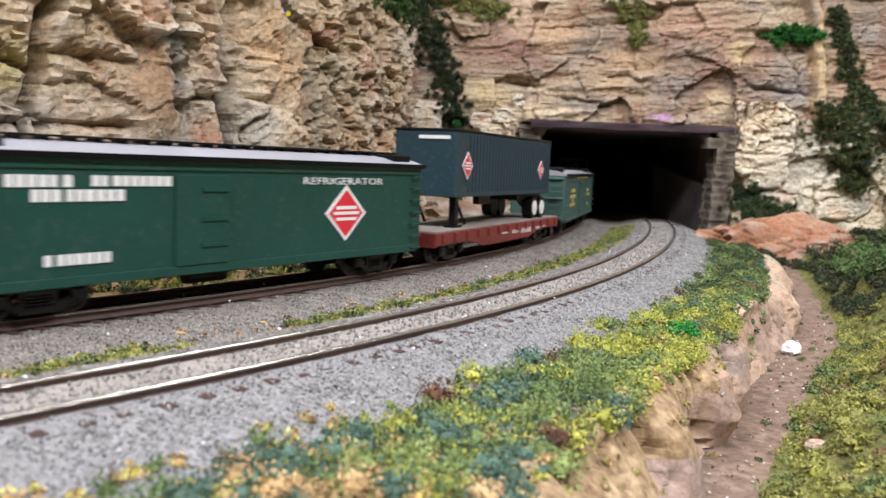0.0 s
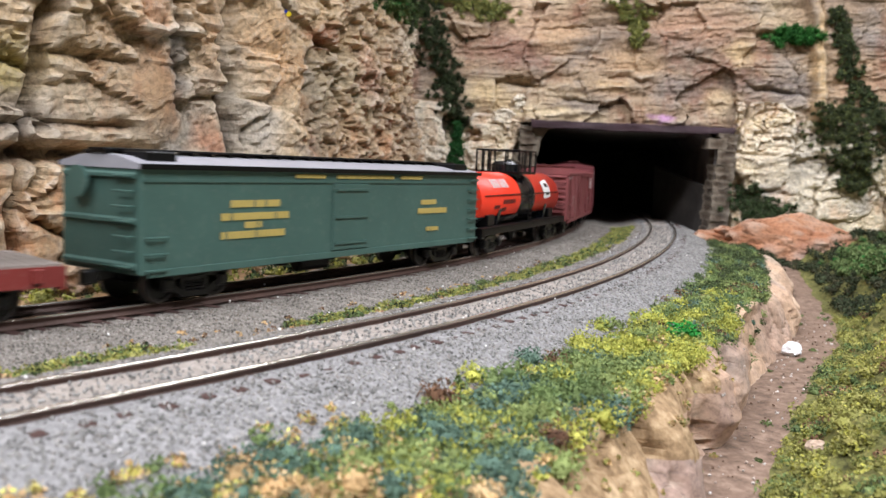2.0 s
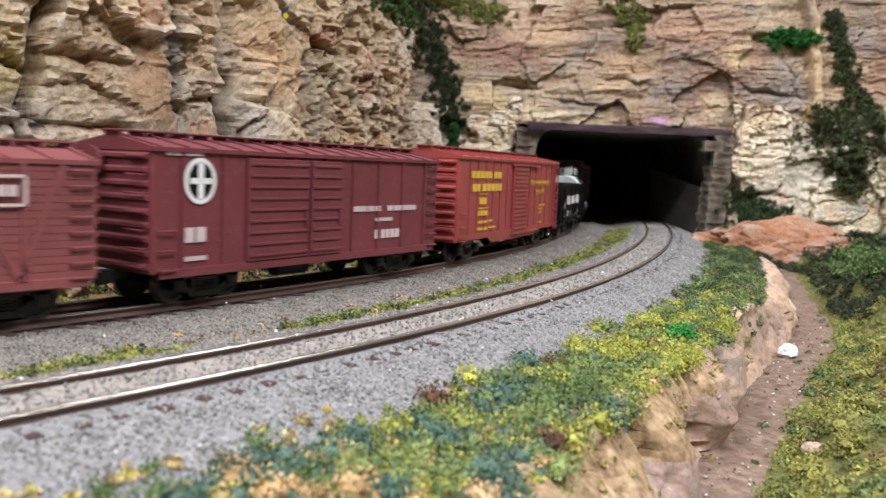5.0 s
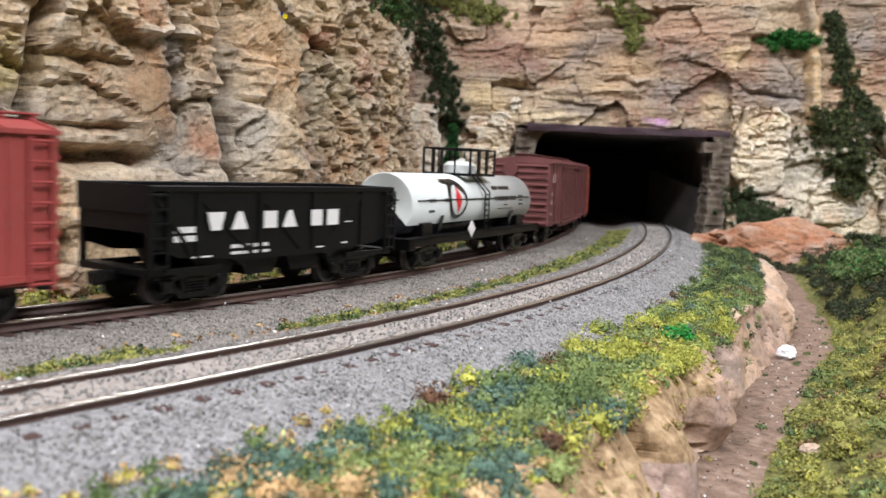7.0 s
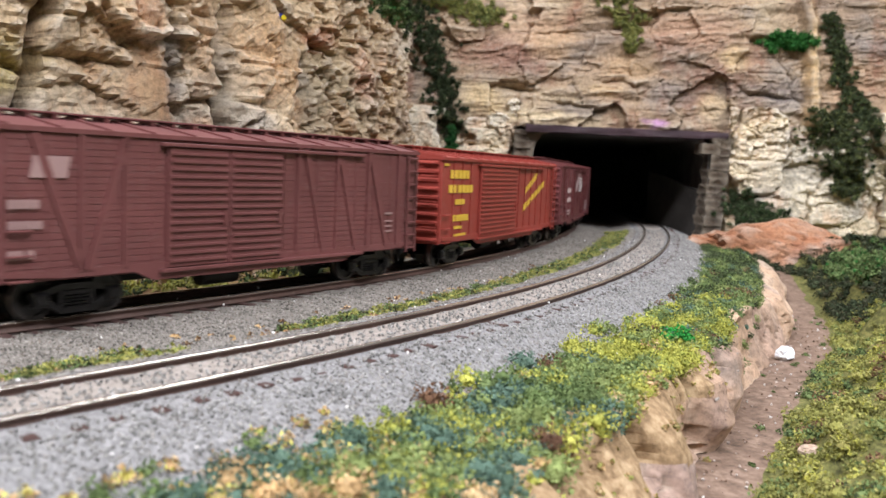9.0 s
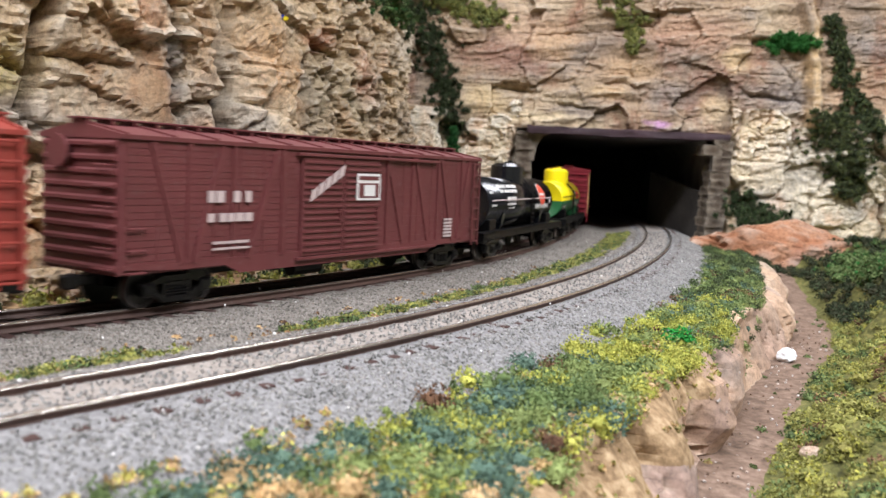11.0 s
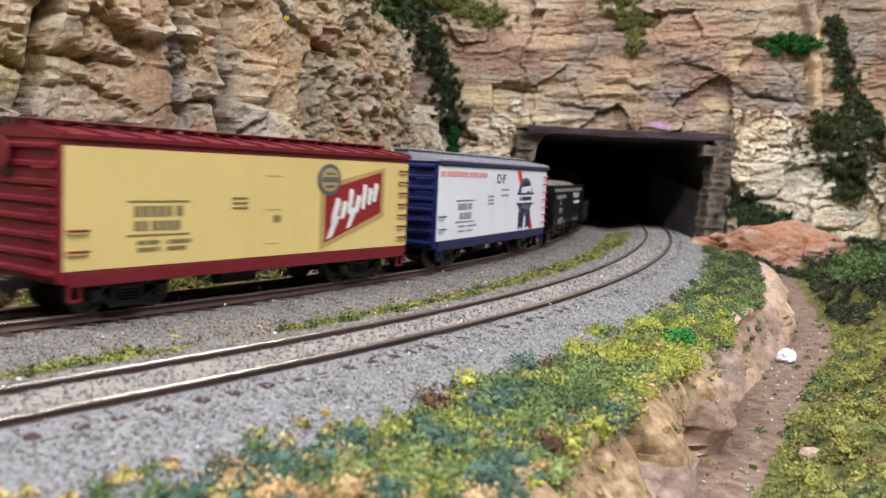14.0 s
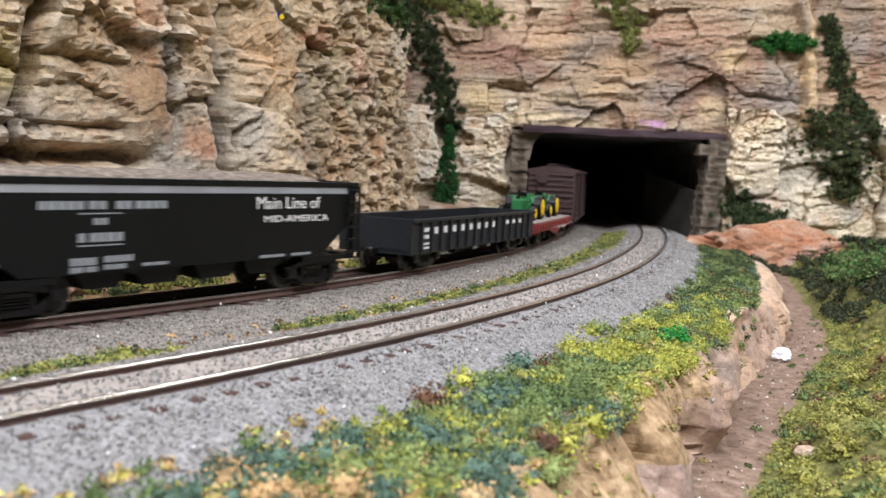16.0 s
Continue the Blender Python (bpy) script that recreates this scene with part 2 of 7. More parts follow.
def rock_relief(u, v, seed, blocky=1.0, ledge=1.0, cracks=1.0, dip=0.0):
    """Relief of a fractured, layered rock face in millimetres; u along it, v up."""
    wu = u + 26 * (fbm(u / 34, v / 22, 5, seed) - 0.5)
    wv = v + dip * u + 22 * (fbm(u / 90, v / 70, 3, seed + 31) - 0.5) + 8 * (fbm(u / 22, v / 14, 4, seed + 37) - 0.5)
    pillar, gap0 = blocks(wu / 84 + 0.35 * fbm(u / 50, v / 40, 3, seed + 9), v / 150 + 0.3, seed + 3)
    slabs, gap1 = blocks(wu / 40, wv / 26, seed)
    mid, gap2 = blocks(wu / 20, wv / 10, seed + 41)
    small, gap3 = blocks(wu / 9, wv / 4.2, seed + 83)
    tiny, gap4 = blocks(wu / 4.0, wv / 2.4, seed + 97)
    r = 20 * (fbm(u / 150, v / 120, 3, seed + 5) - 0.5) + 24 * (pillar - 0.5) * cracks
    r -= cracks * 15 * np.exp(-gap0 / 0.03) * np.clip(3 * fbm(u / 40, v / 40, 2, seed + 15) - 0.8, 0, 1)
    r += 12 * (slabs - 0.5) - 3.5 * cracks * np.exp(-gap1 / 0.025)
    rough = np.clip(3.0 * fbm(u / 55, v / 45, 3, seed + 53) - 1.0, 0.1, 1.2) * blocky
    r += rough * (4.6 * (mid - 0.5) + 3.0 * (small - 0.5) + 1.7 * (tiny - 0.5) - 2.6 * np.exp(-gap2 / 0.05))
    r += ledge * 3.2 * (fbm(u / 40, wv / 5.0, 4, seed + 61, 0.6) - 0.5)
    r += 3.0 * (fbm(u / 6, v / 4.5, 5, seed + 71, 0.62) - 0.5)
    return r


def stain(me, U, V, nu, nv, stains):
    """Washes of paint on the plaster, and dark greys along some clefts and grooves: (u, v, half width, half height,
    colour, strength) with ragged borders.
    """
    wu = U + 16 * (fbm(U / 16, V / 12, 5, 301, 0.6) - 0.5)
    wv = V + 14 * (fbm(U / 15, V / 11, 5, 302, 0.6) - 0.5)
    rgb, weight = np.zeros((nu, nv, 3)), np.zeros((nu, nv))
    k = U.shape[1]
    for u0, v0, hu, hv, col, strength in stains:
        w = strength * np.clip(1.5 - np.hypot((wu - u0) / hu, (wv - v0) / hv), 0, 1)
        old = weight[:, :k]
        rgb[:, :k] = (rgb[:, :k] * (old * (1 - w))[..., None] + np.array(lin(*col)) * w[..., None]) / np.maximum(old * (1 - w) + w, 1e-6)[..., None]
        weight[:, :k] = old + w - old * w
    rgba = np.concatenate([rgb, np.ones((nu, nv, 1))], -1)
    me.attributes.new("stain_colour", "FLOAT_COLOR", "POINT").data.foreach_set("color", rgba.astype(np.float32).ravel())
    me.attributes.new("stain_weight", "FLOAT", "POINT").data.foreach_set("value", weight.astype(np.float32).ravel())


def cliff_mesh(name, line, top, base, seed, mat, lean=0.1, step=1.35, relief=None, back=120.0, stains=()):
    """A rock face that follows a line of (x, y) in plan, with a plain back and a top shelf."""
    line = np.array(line, float)
    seg = np.hypot(*np.diff(line, axis=0).T)
    cum = np.concatenate([[0], np.cumsum(seg)])
    u = np.arange(0, cum[-1], step)
    v = np.arange(base, top + step, step)
    px, py = np.interp(u, cum, line[:, 0]), np.interp(u, cum, line[:, 1])
    k = np.ones(41) / 41
    pad = lambda a: np.convolve(np.pad(a, 20, mode="edge"), k, "valid")
    px, py = pad(px), pad(py)
    tx, ty = np.gradient(px), np.gradient(py)
    ln = np.hypot(tx, ty)
    nx, ny = ty / ln, -tx / ln
    U, V = np.meshgrid(u, v, indexing="ij")
    R = (relief or rock_relief)(U, V, seed) - lean * (V - base)
    X, Y = px[:, None] + nx[:, None] * R, py[:, None] + ny[:, None] * R
    verts = np.stack([X, Y, V], -1)
    bx, by = px - nx * back, py - ny * back
    shelf = np.stack([bx, by, np.full_like(bx, top)], -1)[:, None]
    foot = np.stack([bx, by, np.full_like(bx, base)], -1)[:, None]
    verts = np.concatenate([verts, shelf, foot], 1)
    nu, nv = verts.shape[:2]
    me = mesh_from(name, verts.reshape(-1, 3), grid_faces(nu, nv), mat, False)
    if stains:
        stain(me, U, V, nu, nv, stains)
    return me, (px, py, nx, ny, cum)


def structure(name, me, label, category=""):
    return tagged(new(name, me), label, category or name.replace("_", " "), kind="structure")


left_line = [on_way(FAR, s, -60 + (6 if s > 60 else 0))[:2] for s in range(-700, 150, 30)]
ex, ey = left_line[-1]
left_line += [(ex - 4, ey + 40), (ex - 14, ey + 90), (ex - 30, ey + 140), (ex - 40, ey + 260)]


def left_relief(U, V, seed):
    """Bedded blocks, a smooth slab, a few deep upright clefts and a knobbly end."""
    r = 0.85 * rock_relief(U, V, seed, 1.0, 0.9, 0.5, 0.06)
    slab_w = np.clip(1.6 - np.hypot((U - 602) / 9, (V - 60) / 13), 0, 1)
    r = r * (1 - 0.75 * slab_w) + 3.5 * slab_w
    lumps, gap = blocks((U + 0.7 * V) / 7.5 + 0.5 * fbm(U / 9, V / 9, 3, seed + 4), (V - 0.45 * U) / 4.6 + 0.5 * fbm(U / 8, V / 8, 3, seed + 5), seed + 6)
    end_w = smooth01((U - 692 + 10 * (fbm(V / 20, V * 0, 3, seed + 2) - 0.5)) / 14)
    r = r * (1 - 0.45 * end_w) + end_w * (5.0 * (lumps - 0.5) - 3.0 * np.exp(-gap / 0.07))
    r += 7 * np.exp(-((U - 668) / 17) ** 2) * (1 - 0.4 * smooth01((V - 95) / 20))
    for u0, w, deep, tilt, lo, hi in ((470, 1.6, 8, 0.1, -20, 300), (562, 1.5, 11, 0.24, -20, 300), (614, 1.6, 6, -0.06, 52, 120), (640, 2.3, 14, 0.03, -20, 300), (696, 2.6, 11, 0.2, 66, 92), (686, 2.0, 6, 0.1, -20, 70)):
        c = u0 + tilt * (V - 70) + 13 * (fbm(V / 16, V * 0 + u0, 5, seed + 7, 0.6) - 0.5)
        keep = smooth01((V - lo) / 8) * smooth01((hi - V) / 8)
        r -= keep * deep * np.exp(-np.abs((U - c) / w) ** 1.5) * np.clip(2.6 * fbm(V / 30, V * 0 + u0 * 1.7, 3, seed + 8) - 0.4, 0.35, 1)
    hole = 38 + 4 * (fbm(U / 14, U * 0, 4, seed + 27) - 0.5)
    r -= 15 * np.exp(-np.abs((V - hole) / 3.2) ** 2.5) * smooth01((U - 530) / 8) * smooth01((608 - U) / 10)
    for v0, deep, u0, u1, tilt in ((72, 6, 540, 562, -0.35), (46, 5, 540, 596, 0.05), (74, 4, 566, 596, -0.1), (62, 4, 618, 638, 0.0), (96, 8, 698, 724, -0.2), (64, 3, 642, 672, -0.05)):
        c = v0 + tilt * (U - u0) + 5 * (fbm(U / 12, U * 0 + v0, 4, seed + 17) - 0.5)
        r -= deep * np.exp(-np.abs((V - c) / 1.3) ** 1.4) * smooth01((U - u0) / 5) * smooth01((u1 - U) / 5)
    return r


# greys at u 642 and 697 paint shade into the deep cleft and hole
LEFT_STAINS_SHADE = [(550, 67, 12, 8, (172, 158, 88), 0.6), (553, 49, 14, 9, (140, 132, 124), 0.65), (586, 74, 15, 14, (190, 160, 124), 0.5), (602, 60, 9, 13, (186, 156, 120), 0.7),
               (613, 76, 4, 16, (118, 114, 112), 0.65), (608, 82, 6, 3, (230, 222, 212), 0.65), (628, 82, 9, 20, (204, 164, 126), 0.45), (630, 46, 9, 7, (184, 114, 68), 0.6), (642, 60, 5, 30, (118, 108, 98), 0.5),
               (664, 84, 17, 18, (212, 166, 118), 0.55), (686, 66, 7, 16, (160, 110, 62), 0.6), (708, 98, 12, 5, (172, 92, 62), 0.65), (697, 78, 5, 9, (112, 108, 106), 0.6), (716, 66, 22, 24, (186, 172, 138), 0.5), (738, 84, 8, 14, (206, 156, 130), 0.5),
               (655, 52, 9, 7, (196, 190, 180), 0.5), (577, 90, 14, 7, (206, 178, 138), 0.5)]
me, _ = cliff_mesh("cliff_left", left_line, 250, -8, 3, M_CLIFF, 0.10, relief=left_relief, stains=LEFT_STAINS_SHADE)
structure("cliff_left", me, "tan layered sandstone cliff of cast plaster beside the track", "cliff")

PORT_Y = 655.0
me, _ = cliff_mesh("cliff_portal_left", [(-60, PORT_Y - 25), (-20, PORT_Y - 10), (20, PORT_Y - 4), (67, PORT_Y - 2)], 96, -8, 11, M_CHALK, 0.0, back=60)
structure("cliff_portal_left", me, "pale rock pier beside the tunnel mouth", "cliff")


def face_relief(U, V, seed):
    """Worn, gently dipping beds with a pale upright rib."""
    ragged = 6 * (fbm(U / 9, U * 0, 3, 4) - 0.5) * np.clip((92 - V) / 14, 0, 1)
    r = 0.6 * rock_relief(U, V, seed, 0.5, 1.2, 0.3, -0.06) - 3 + ragged
    wv = V - 0.08 * U + 16 * (fbm(U / 60, V / 40, 4, seed + 3) - 0.5)
    r += 7 * (fbm(U / 55, wv / 7.5, 4, seed + 11, 0.55) - 0.5)
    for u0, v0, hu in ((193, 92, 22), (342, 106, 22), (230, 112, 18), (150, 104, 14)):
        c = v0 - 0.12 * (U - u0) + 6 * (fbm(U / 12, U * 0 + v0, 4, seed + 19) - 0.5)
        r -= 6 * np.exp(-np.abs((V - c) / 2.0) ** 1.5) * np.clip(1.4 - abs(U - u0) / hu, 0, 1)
    rib = np.exp(-((U - 373 - 0.1 * (130 - V) - 5 * (fbm(V / 18, V * 0, 3, 12) - 0.5)) / 5.0) ** 4) * smooth01((V - 78) / 14)
    return r * (1 - 0.5 * rib) + 7 * rib


# greys at u 193 and 343 lie along grooves of the relief
FACE_TINTS = [(134, 132, 26, 16, (134, 94, 80), 0.7), (118, 96, 16, 11, (212, 188, 144), 0.7), (160, 82, 36, 5, (212, 194, 158), 0.65), (193, 91, 22, 5, (96, 88, 86), 0.7), (175, 142, 18, 12, (190, 156, 120), 0.5),
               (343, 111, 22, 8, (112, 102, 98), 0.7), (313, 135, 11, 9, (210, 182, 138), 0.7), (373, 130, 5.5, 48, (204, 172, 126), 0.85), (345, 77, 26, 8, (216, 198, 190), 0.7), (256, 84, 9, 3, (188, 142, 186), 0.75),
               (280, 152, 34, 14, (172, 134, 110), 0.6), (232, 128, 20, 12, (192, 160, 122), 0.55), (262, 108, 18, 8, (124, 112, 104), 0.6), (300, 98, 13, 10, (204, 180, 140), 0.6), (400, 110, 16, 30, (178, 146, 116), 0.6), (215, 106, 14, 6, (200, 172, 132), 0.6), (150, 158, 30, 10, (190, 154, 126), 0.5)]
me, _ = cliff_mesh("cliff_over_tunnel", [(-90, PORT_Y - 10), (20, PORT_Y + 2), (140, PORT_Y + 4), (230, PORT_Y), (300, PORT_Y - 6), (420, PORT_Y - 10), (900, PORT_Y - 120)], 290, 75.5, 23, M_FACE, 0.10, relief=face_relief, stains=FACE_TINTS)
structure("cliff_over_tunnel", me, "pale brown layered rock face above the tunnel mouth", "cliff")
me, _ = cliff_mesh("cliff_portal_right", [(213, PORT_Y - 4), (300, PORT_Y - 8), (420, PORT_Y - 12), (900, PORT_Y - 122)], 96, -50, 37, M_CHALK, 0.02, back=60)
structure("cliff_portal_right", me, "whitish crumbling rock face beside the tunnel pier", "cliff")


# ---- ground: one sheet from the cliff foot over both tracks to the gully and its bank ----
def edge_at(s):
    """How far right of the near track the turf ends and the bluff begins."""
    return np.interp(s, [-300, -150, -64, -46, -20, 30, 80, 140, 300, 400, 520], [96, 80, 65, 60, 57, 55, 54, 55, 56, 58, 60]) + 5 * (fbm(s / 26.0, s * 0 + 3.3, 3, 5) - 0.5)


def foot_at(s):
    """Where the bluff meets the gully floor."""
    return np.maximum(edge_at(s) + 4, np.interp(s, [-300, -60, 14, 42, 64, 112, 152, 232, 320, 400], [122, 92, 69, 63, 61, 60.5, 64, 71, 73, 72]))


def bank_at(s):
    """Where the gully floor meets the far bank."""
    return np.interp(s, [-300, -60, 22, 90, 134, 182, 230, 294, 330, 430], [134, 98, 80, 78, 80, 85, 92, 94, 90, 84]) + 7 * (fbm(s / 16, s * 0 + 2.2, 4, 45) - 0.5)


def floor_at(s):
    return np.interp(s, [-3000, 300, 370, 430], [-32, -32, -24, -12])


GS = np.concatenate([np.arange(-3000, -440, 60.0), np.arange(-440, 470, 1.8), np.arange(470, 3400, 40.0)])
cols = []          # (d, z, material) column by column
lumps = fbm(GS / 9.0, GS * 0, 4, 77)
for d, z in [(-420, -9), (-300, -8), (-220, -7), (-180, -6), (-150, -5), (-135, -5), (-124, -5), (-114, -5), (-106, -5.2)]:
    cols.append((np.full_like(GS, d), np.full_like(GS, z) + (fbm(GS / 12, GS * 0 + d, 4, 9) - 0.5) * 3, 1))
for d, z in [(-100, -5.4), (-97, -4.6), (-94, -3.2), (-88, -2.7), (-80, -2.75), (-72, -2.75), (-64, -2.75), (-57, -2.3), (-51, -2.6), (-46, -3.7), (-40, -4.4), (-36, -4.6), (-31, -4.2),
             (-26, -3.0), (-22, -2.0), (-18, -1.3), (-12, -0.75), (-6, -0.6), (0, -0.6), (6, -0.6), (12, -0.75), (17, -1.4), (20, -2.2), (23, -3.2), (26, -4.4), (29, -5.5), (32, -6.6)]:
    cols.append((np.full_like(GS, d), np.full_like(GS, z) + (fbm(GS / 7, GS * 0 + d / 5, 3, 19) - 0.5) * 0.7, 0))
EDGE = edge_at(GS)
for f in np.linspace(0.12, 1, 10):
    d = 32 + (EDGE - 32) * f
    cols.append((d, -6.6 - 1.8 * f + (fbm(GS / 8, d / 8, 4, 29) - 0.5) * 3.2, 4 if f < 0.9 else 2))
FLOOR = floor_at(GS)
FOOT, BANK0 = foot_at(GS), bank_at(GS)
for f in np.linspace(0, 1, 60):
    z = -8.6 + (FLOOR + 8.6) * f
    big, gap = blocks(GS / 40 + 0.35 * (fbm(GS / 24, z / 20, 3, 57) - 0.5), z / 170 + 0.2, 58)
    mid, gap2 = blocks(GS / 17 + 0.5 * (fbm(GS / 11, z / 9, 3, 67) - 0.5), z / 24 + 0.5 * fbm(GS / 14, z / 14, 3, 68), 59)
    bulge = 11 * (big - 0.4) - 8 * np.exp(-gap / 0.07) + 3.4 * (mid - 0.5) - 2.2 * np.exp(-gap2 / 0.09) + 3.0 * (fbm(GS / 9, z / 8, 3, 60, 0.55) - 0.5)
    bulge = bulge * min(1, f * 5) * min(1, 0.3 + (1 - f) * 2)
    cols.append((EDGE + (FOOT - EDGE) * (0.45 * f + 0.55 * f ** 0.6) + bulge + 1.0, z, 2))
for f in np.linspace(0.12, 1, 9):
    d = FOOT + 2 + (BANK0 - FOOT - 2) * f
    cols.append((d, FLOOR + (fbm(GS / 10, d / 10, 4, 39) - 0.5) * 2.5, 3))
HIGH = np.interp(GS, [-3000, 150, 230, 300, 420], [14, 14, 20, 26, 10])
for f in np.linspace(0.05, 1, 18):
    d = BANK0 + 62 * f
    cols.append((d, FLOOR + HIGH * smooth01(f * 1.7) + (fbm(GS / 16, d / 16, 4, 49) - 0.5) * 20 * smooth01(f * 3), 4))
for extra in (40, 110, 220, 380, 650):
    d = BANK0 + 62 + extra
    cols.append((d, FLOOR + HIGH + (fbm(GS / 40, d / 40, 4, 59) - 0.5) * 16, 4))
gd, gz = np.stack([c[0] for c in cols], 1), np.stack([c[1] for c in cols], 1)
gx, gy, _ = on_way(NEAR, GS[:, None] + 0 * gd, gd)
M_DIRT = grainy("gully_dirt", lin(84, 70, 58), lin(118, 98, 84), lin(144, 124, 108), 260, 0.75)
M_MOSS = grainy("mossy_soil", lin(62, 62, 38), lin(96, 96, 54), lin(132, 126, 76), 420)
M_SAND = grainy("sandy_slope", lin(98, 78, 56), lin(152, 127, 96), lin(190, 166, 132), 300)
M_DUST = grainy("dusty_bed", lin(116, 108, 100), lin(146, 138, 130), lin(166, 158, 150), 800)
me = mesh_from("ground", np.stack([gx, gy, gz], -1).reshape(-1, 3), grid_faces(*gd.shape), [M_BALLAST, M_SOIL, M_BLUFF, M_DIRT, M_MOSS, M_DUST, M_SAND, M_OLD_BALLAST, M_DARK_BED], False)
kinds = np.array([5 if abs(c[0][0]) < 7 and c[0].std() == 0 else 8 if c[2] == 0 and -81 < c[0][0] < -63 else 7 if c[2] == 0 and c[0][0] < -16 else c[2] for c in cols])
index = np.tile(kinds[1:], (len(GS) - 1, 1)).astype(np.int32)
rank = np.cumsum(kinds[1:] == 2)
sandy = (GS[1:, None] + 60 * (fbm(GS[1:, None] / 14, rank[None] / 9.0, 3, 91) - 0.5) + rank[None] * 1.5) < 62
index[sandy & (kinds[1:] == 2)[None]] = 6
me.polygons.foreach_set("material_index", index.ravel())
me.update()
structure("ground", me, "model landscape of grey ballast bed, rock bluff and dirt gully", "ground")


# ---- tracks ----
def sweep(way, ss, d0, profile, z0):
    """A closed profile of (d, z) swept along a way."""
    x, y, th = on_way(way, ss)
    prof = np.array(profile)
    D, Z = d0 + prof[:, 0], z0 + prof[:, 1]
    X = x[:, None] + D * np.sin(th)[:, None]
    Y = y[:, None] - D * np.cos(th)[:, None]
    V = np.stack([X, Y, np.broadcast_to(Z, X.shape)], -1)
    n, k = X.shape
    i = np.arange((n - 1) * k)
    a, b = i // k * k + i % k, i // k * k + (i % k + 1) % k
    return V.reshape(-1, 3), np.stack([a, b, b + k, a + k], 1)


RAIL = [(-1.1, -2.5), (1.1, -2.5), (1.1, -2.1), (0.35, -1.9), (0.35, -0.95), (0.74, -0.75), (0.74, -0.34), (0.56, -0.1), (0.2, 0.02), (-0.2, 0.02), (-0.56, -0.1), (-0.74, -0.34), (-0.72, -0.75), (-0.35, -0.95), (-0.35, -1.9), (-1.1, -2.1)]
TIE_SHAPES = []
for k in range(4):
    rng = random.Random(k)
    bm = box(B(), -1.3, 1.3, -15.2 + rng.uniform(-0.4, 0.3), 15.2 + rng.uniform(-0.3, 0.4), -2.6, 0.0, 0.2)
    me = bpy.data.meshes.new("tie")
    for v in bm.verts:
        v.co *= MM
    bm.to_mesh(me)
    bm.free()
    me.materials.append(M_TIE)
    TIE_SHAPES.append(me)


def track(name, way, z0, label, sunk=2.45):
    base = tagged(new(name), label, "railway track", group="tracks", kind="structure")
    ss = np.concatenate([np.arange(-2900, -500, 50.0), np.arange(-500, 520, 4.0), np.arange(520, 3300, 25.0)])
    for d0 in (-8.25, 8.25):
        v, f = sweep(way, ss, d0, RAIL, z0)
        me = mesh_from("rail", v, f, [M_RAIL, M_HEAD], True)
        mi = np.zeros(len(f), np.int32)
        k = np.arange(len(f)) % len(RAIL)
        mi[(k >= 6) & (k <= 10)] = 1
        me.polygons.foreach_set("material_index", mi)
        me.update()
        put("rail", me, base, "weathered brown steel rail with a polished head")
    rng = random.Random(len(name))
    for i, s in enumerate(np.arange(-330, 520, 7.0)):
        x, y, th = on_way(way, s + rng.uniform(-0.4, 0.4))
        m = pose(x * MM, y * MM, (z0 - sunk + rng.uniform(-0.14, 0.08)) * MM, 0, 0, math.degrees(th) + rng.uniform(-2, 2))
        put("tie", TIE_SHAPES[i % 4], base, m=m)
    bm = B()
    for s in list(np.arange(-1500, -334, 14.0)) + list(np.arange(524, 1000, 14.0)):
        x, y, th = on_way(way, s)
        r = bmesh.ops.create_cube(bm, size=1.0)
        m = Matrix.Translation((x, y, z0 - 3.7)) @ Matrix.Rotation(th, 4, "Z") @ Matrix.Diagonal((2.6, 30, 2.4, 1))
        for v in r["verts"]:
            v.co = m @ v.co
    tagged(part("far_ties", bm, M_TIE, base), "brown ties further along the track", kind="stuff")
    return base


track("track_far", FAR, 0.0, "model railway track with brown ties in grey ballast")
track("track_near", NEAR, Z_NEAR, "empty model railway track half buried in grey ballast", 1.86)


# ---- tunnel: portal, lining and an unseen hill cover that blocks light ----
def at_y(way, y):
    ok = (way[0] > -300) & (way[0] < 2300)
    return float(np.interp(y, way[2][ok], way[0][ok]))


rows = []
for y in np.arange(PORT_Y - 2, PORT_Y + 1150, 20.0):
    sf, sn = at_y(FAR, y), at_y(NEAR, y)
    wide = min(1.0, (y - PORT_Y + 4) / 120)
    sec = [(*on_way(FAR, sf, -31 - 12 * wide)[:2], -6), (*on_way(FAR, sf, -31 - 12 * wide)[:2], 56), (*on_way(FAR, sf, -22 - 8 * wide)[:2], 73),
           (*on_way(NEAR, sn, 30)[:2], 73), (*on_way(NEAR, sn, 37)[:2], 64), (*on_way(NEAR, sn, 37)[:2], -8)]
    rows.append(sec)
v = np.array(rows)
structure("tunnel_lining", mesh_from("tunnel_lining", v.reshape(-1, 3), grid_faces(*v.shape[:2]), M_DARK), "dark grey painted tunnel lining", "tunnel")

portal = tagged(new("tunnel_portal"), "tunnel portal with dark lintel and rough stone piers", "tunnel portal", kind="structure")


def rough_block(name, x0, x1, y0, y1, z0, z1, mat, amp, seed, parent=None, cuts=3):
    bm = box(B(), x0, x1, y0, y1, z0, z1)
    bmesh.ops.subdivide_edges(bm, edges=bm.edges[:], cuts=cuts, use_grid_fill=True)
    for v in bm.verts:
        v.co += noise.noise_vector(v.co / 5 + Vector((seed, 0, 0))) * amp
    return part(name, bm, mat, parent or portal)


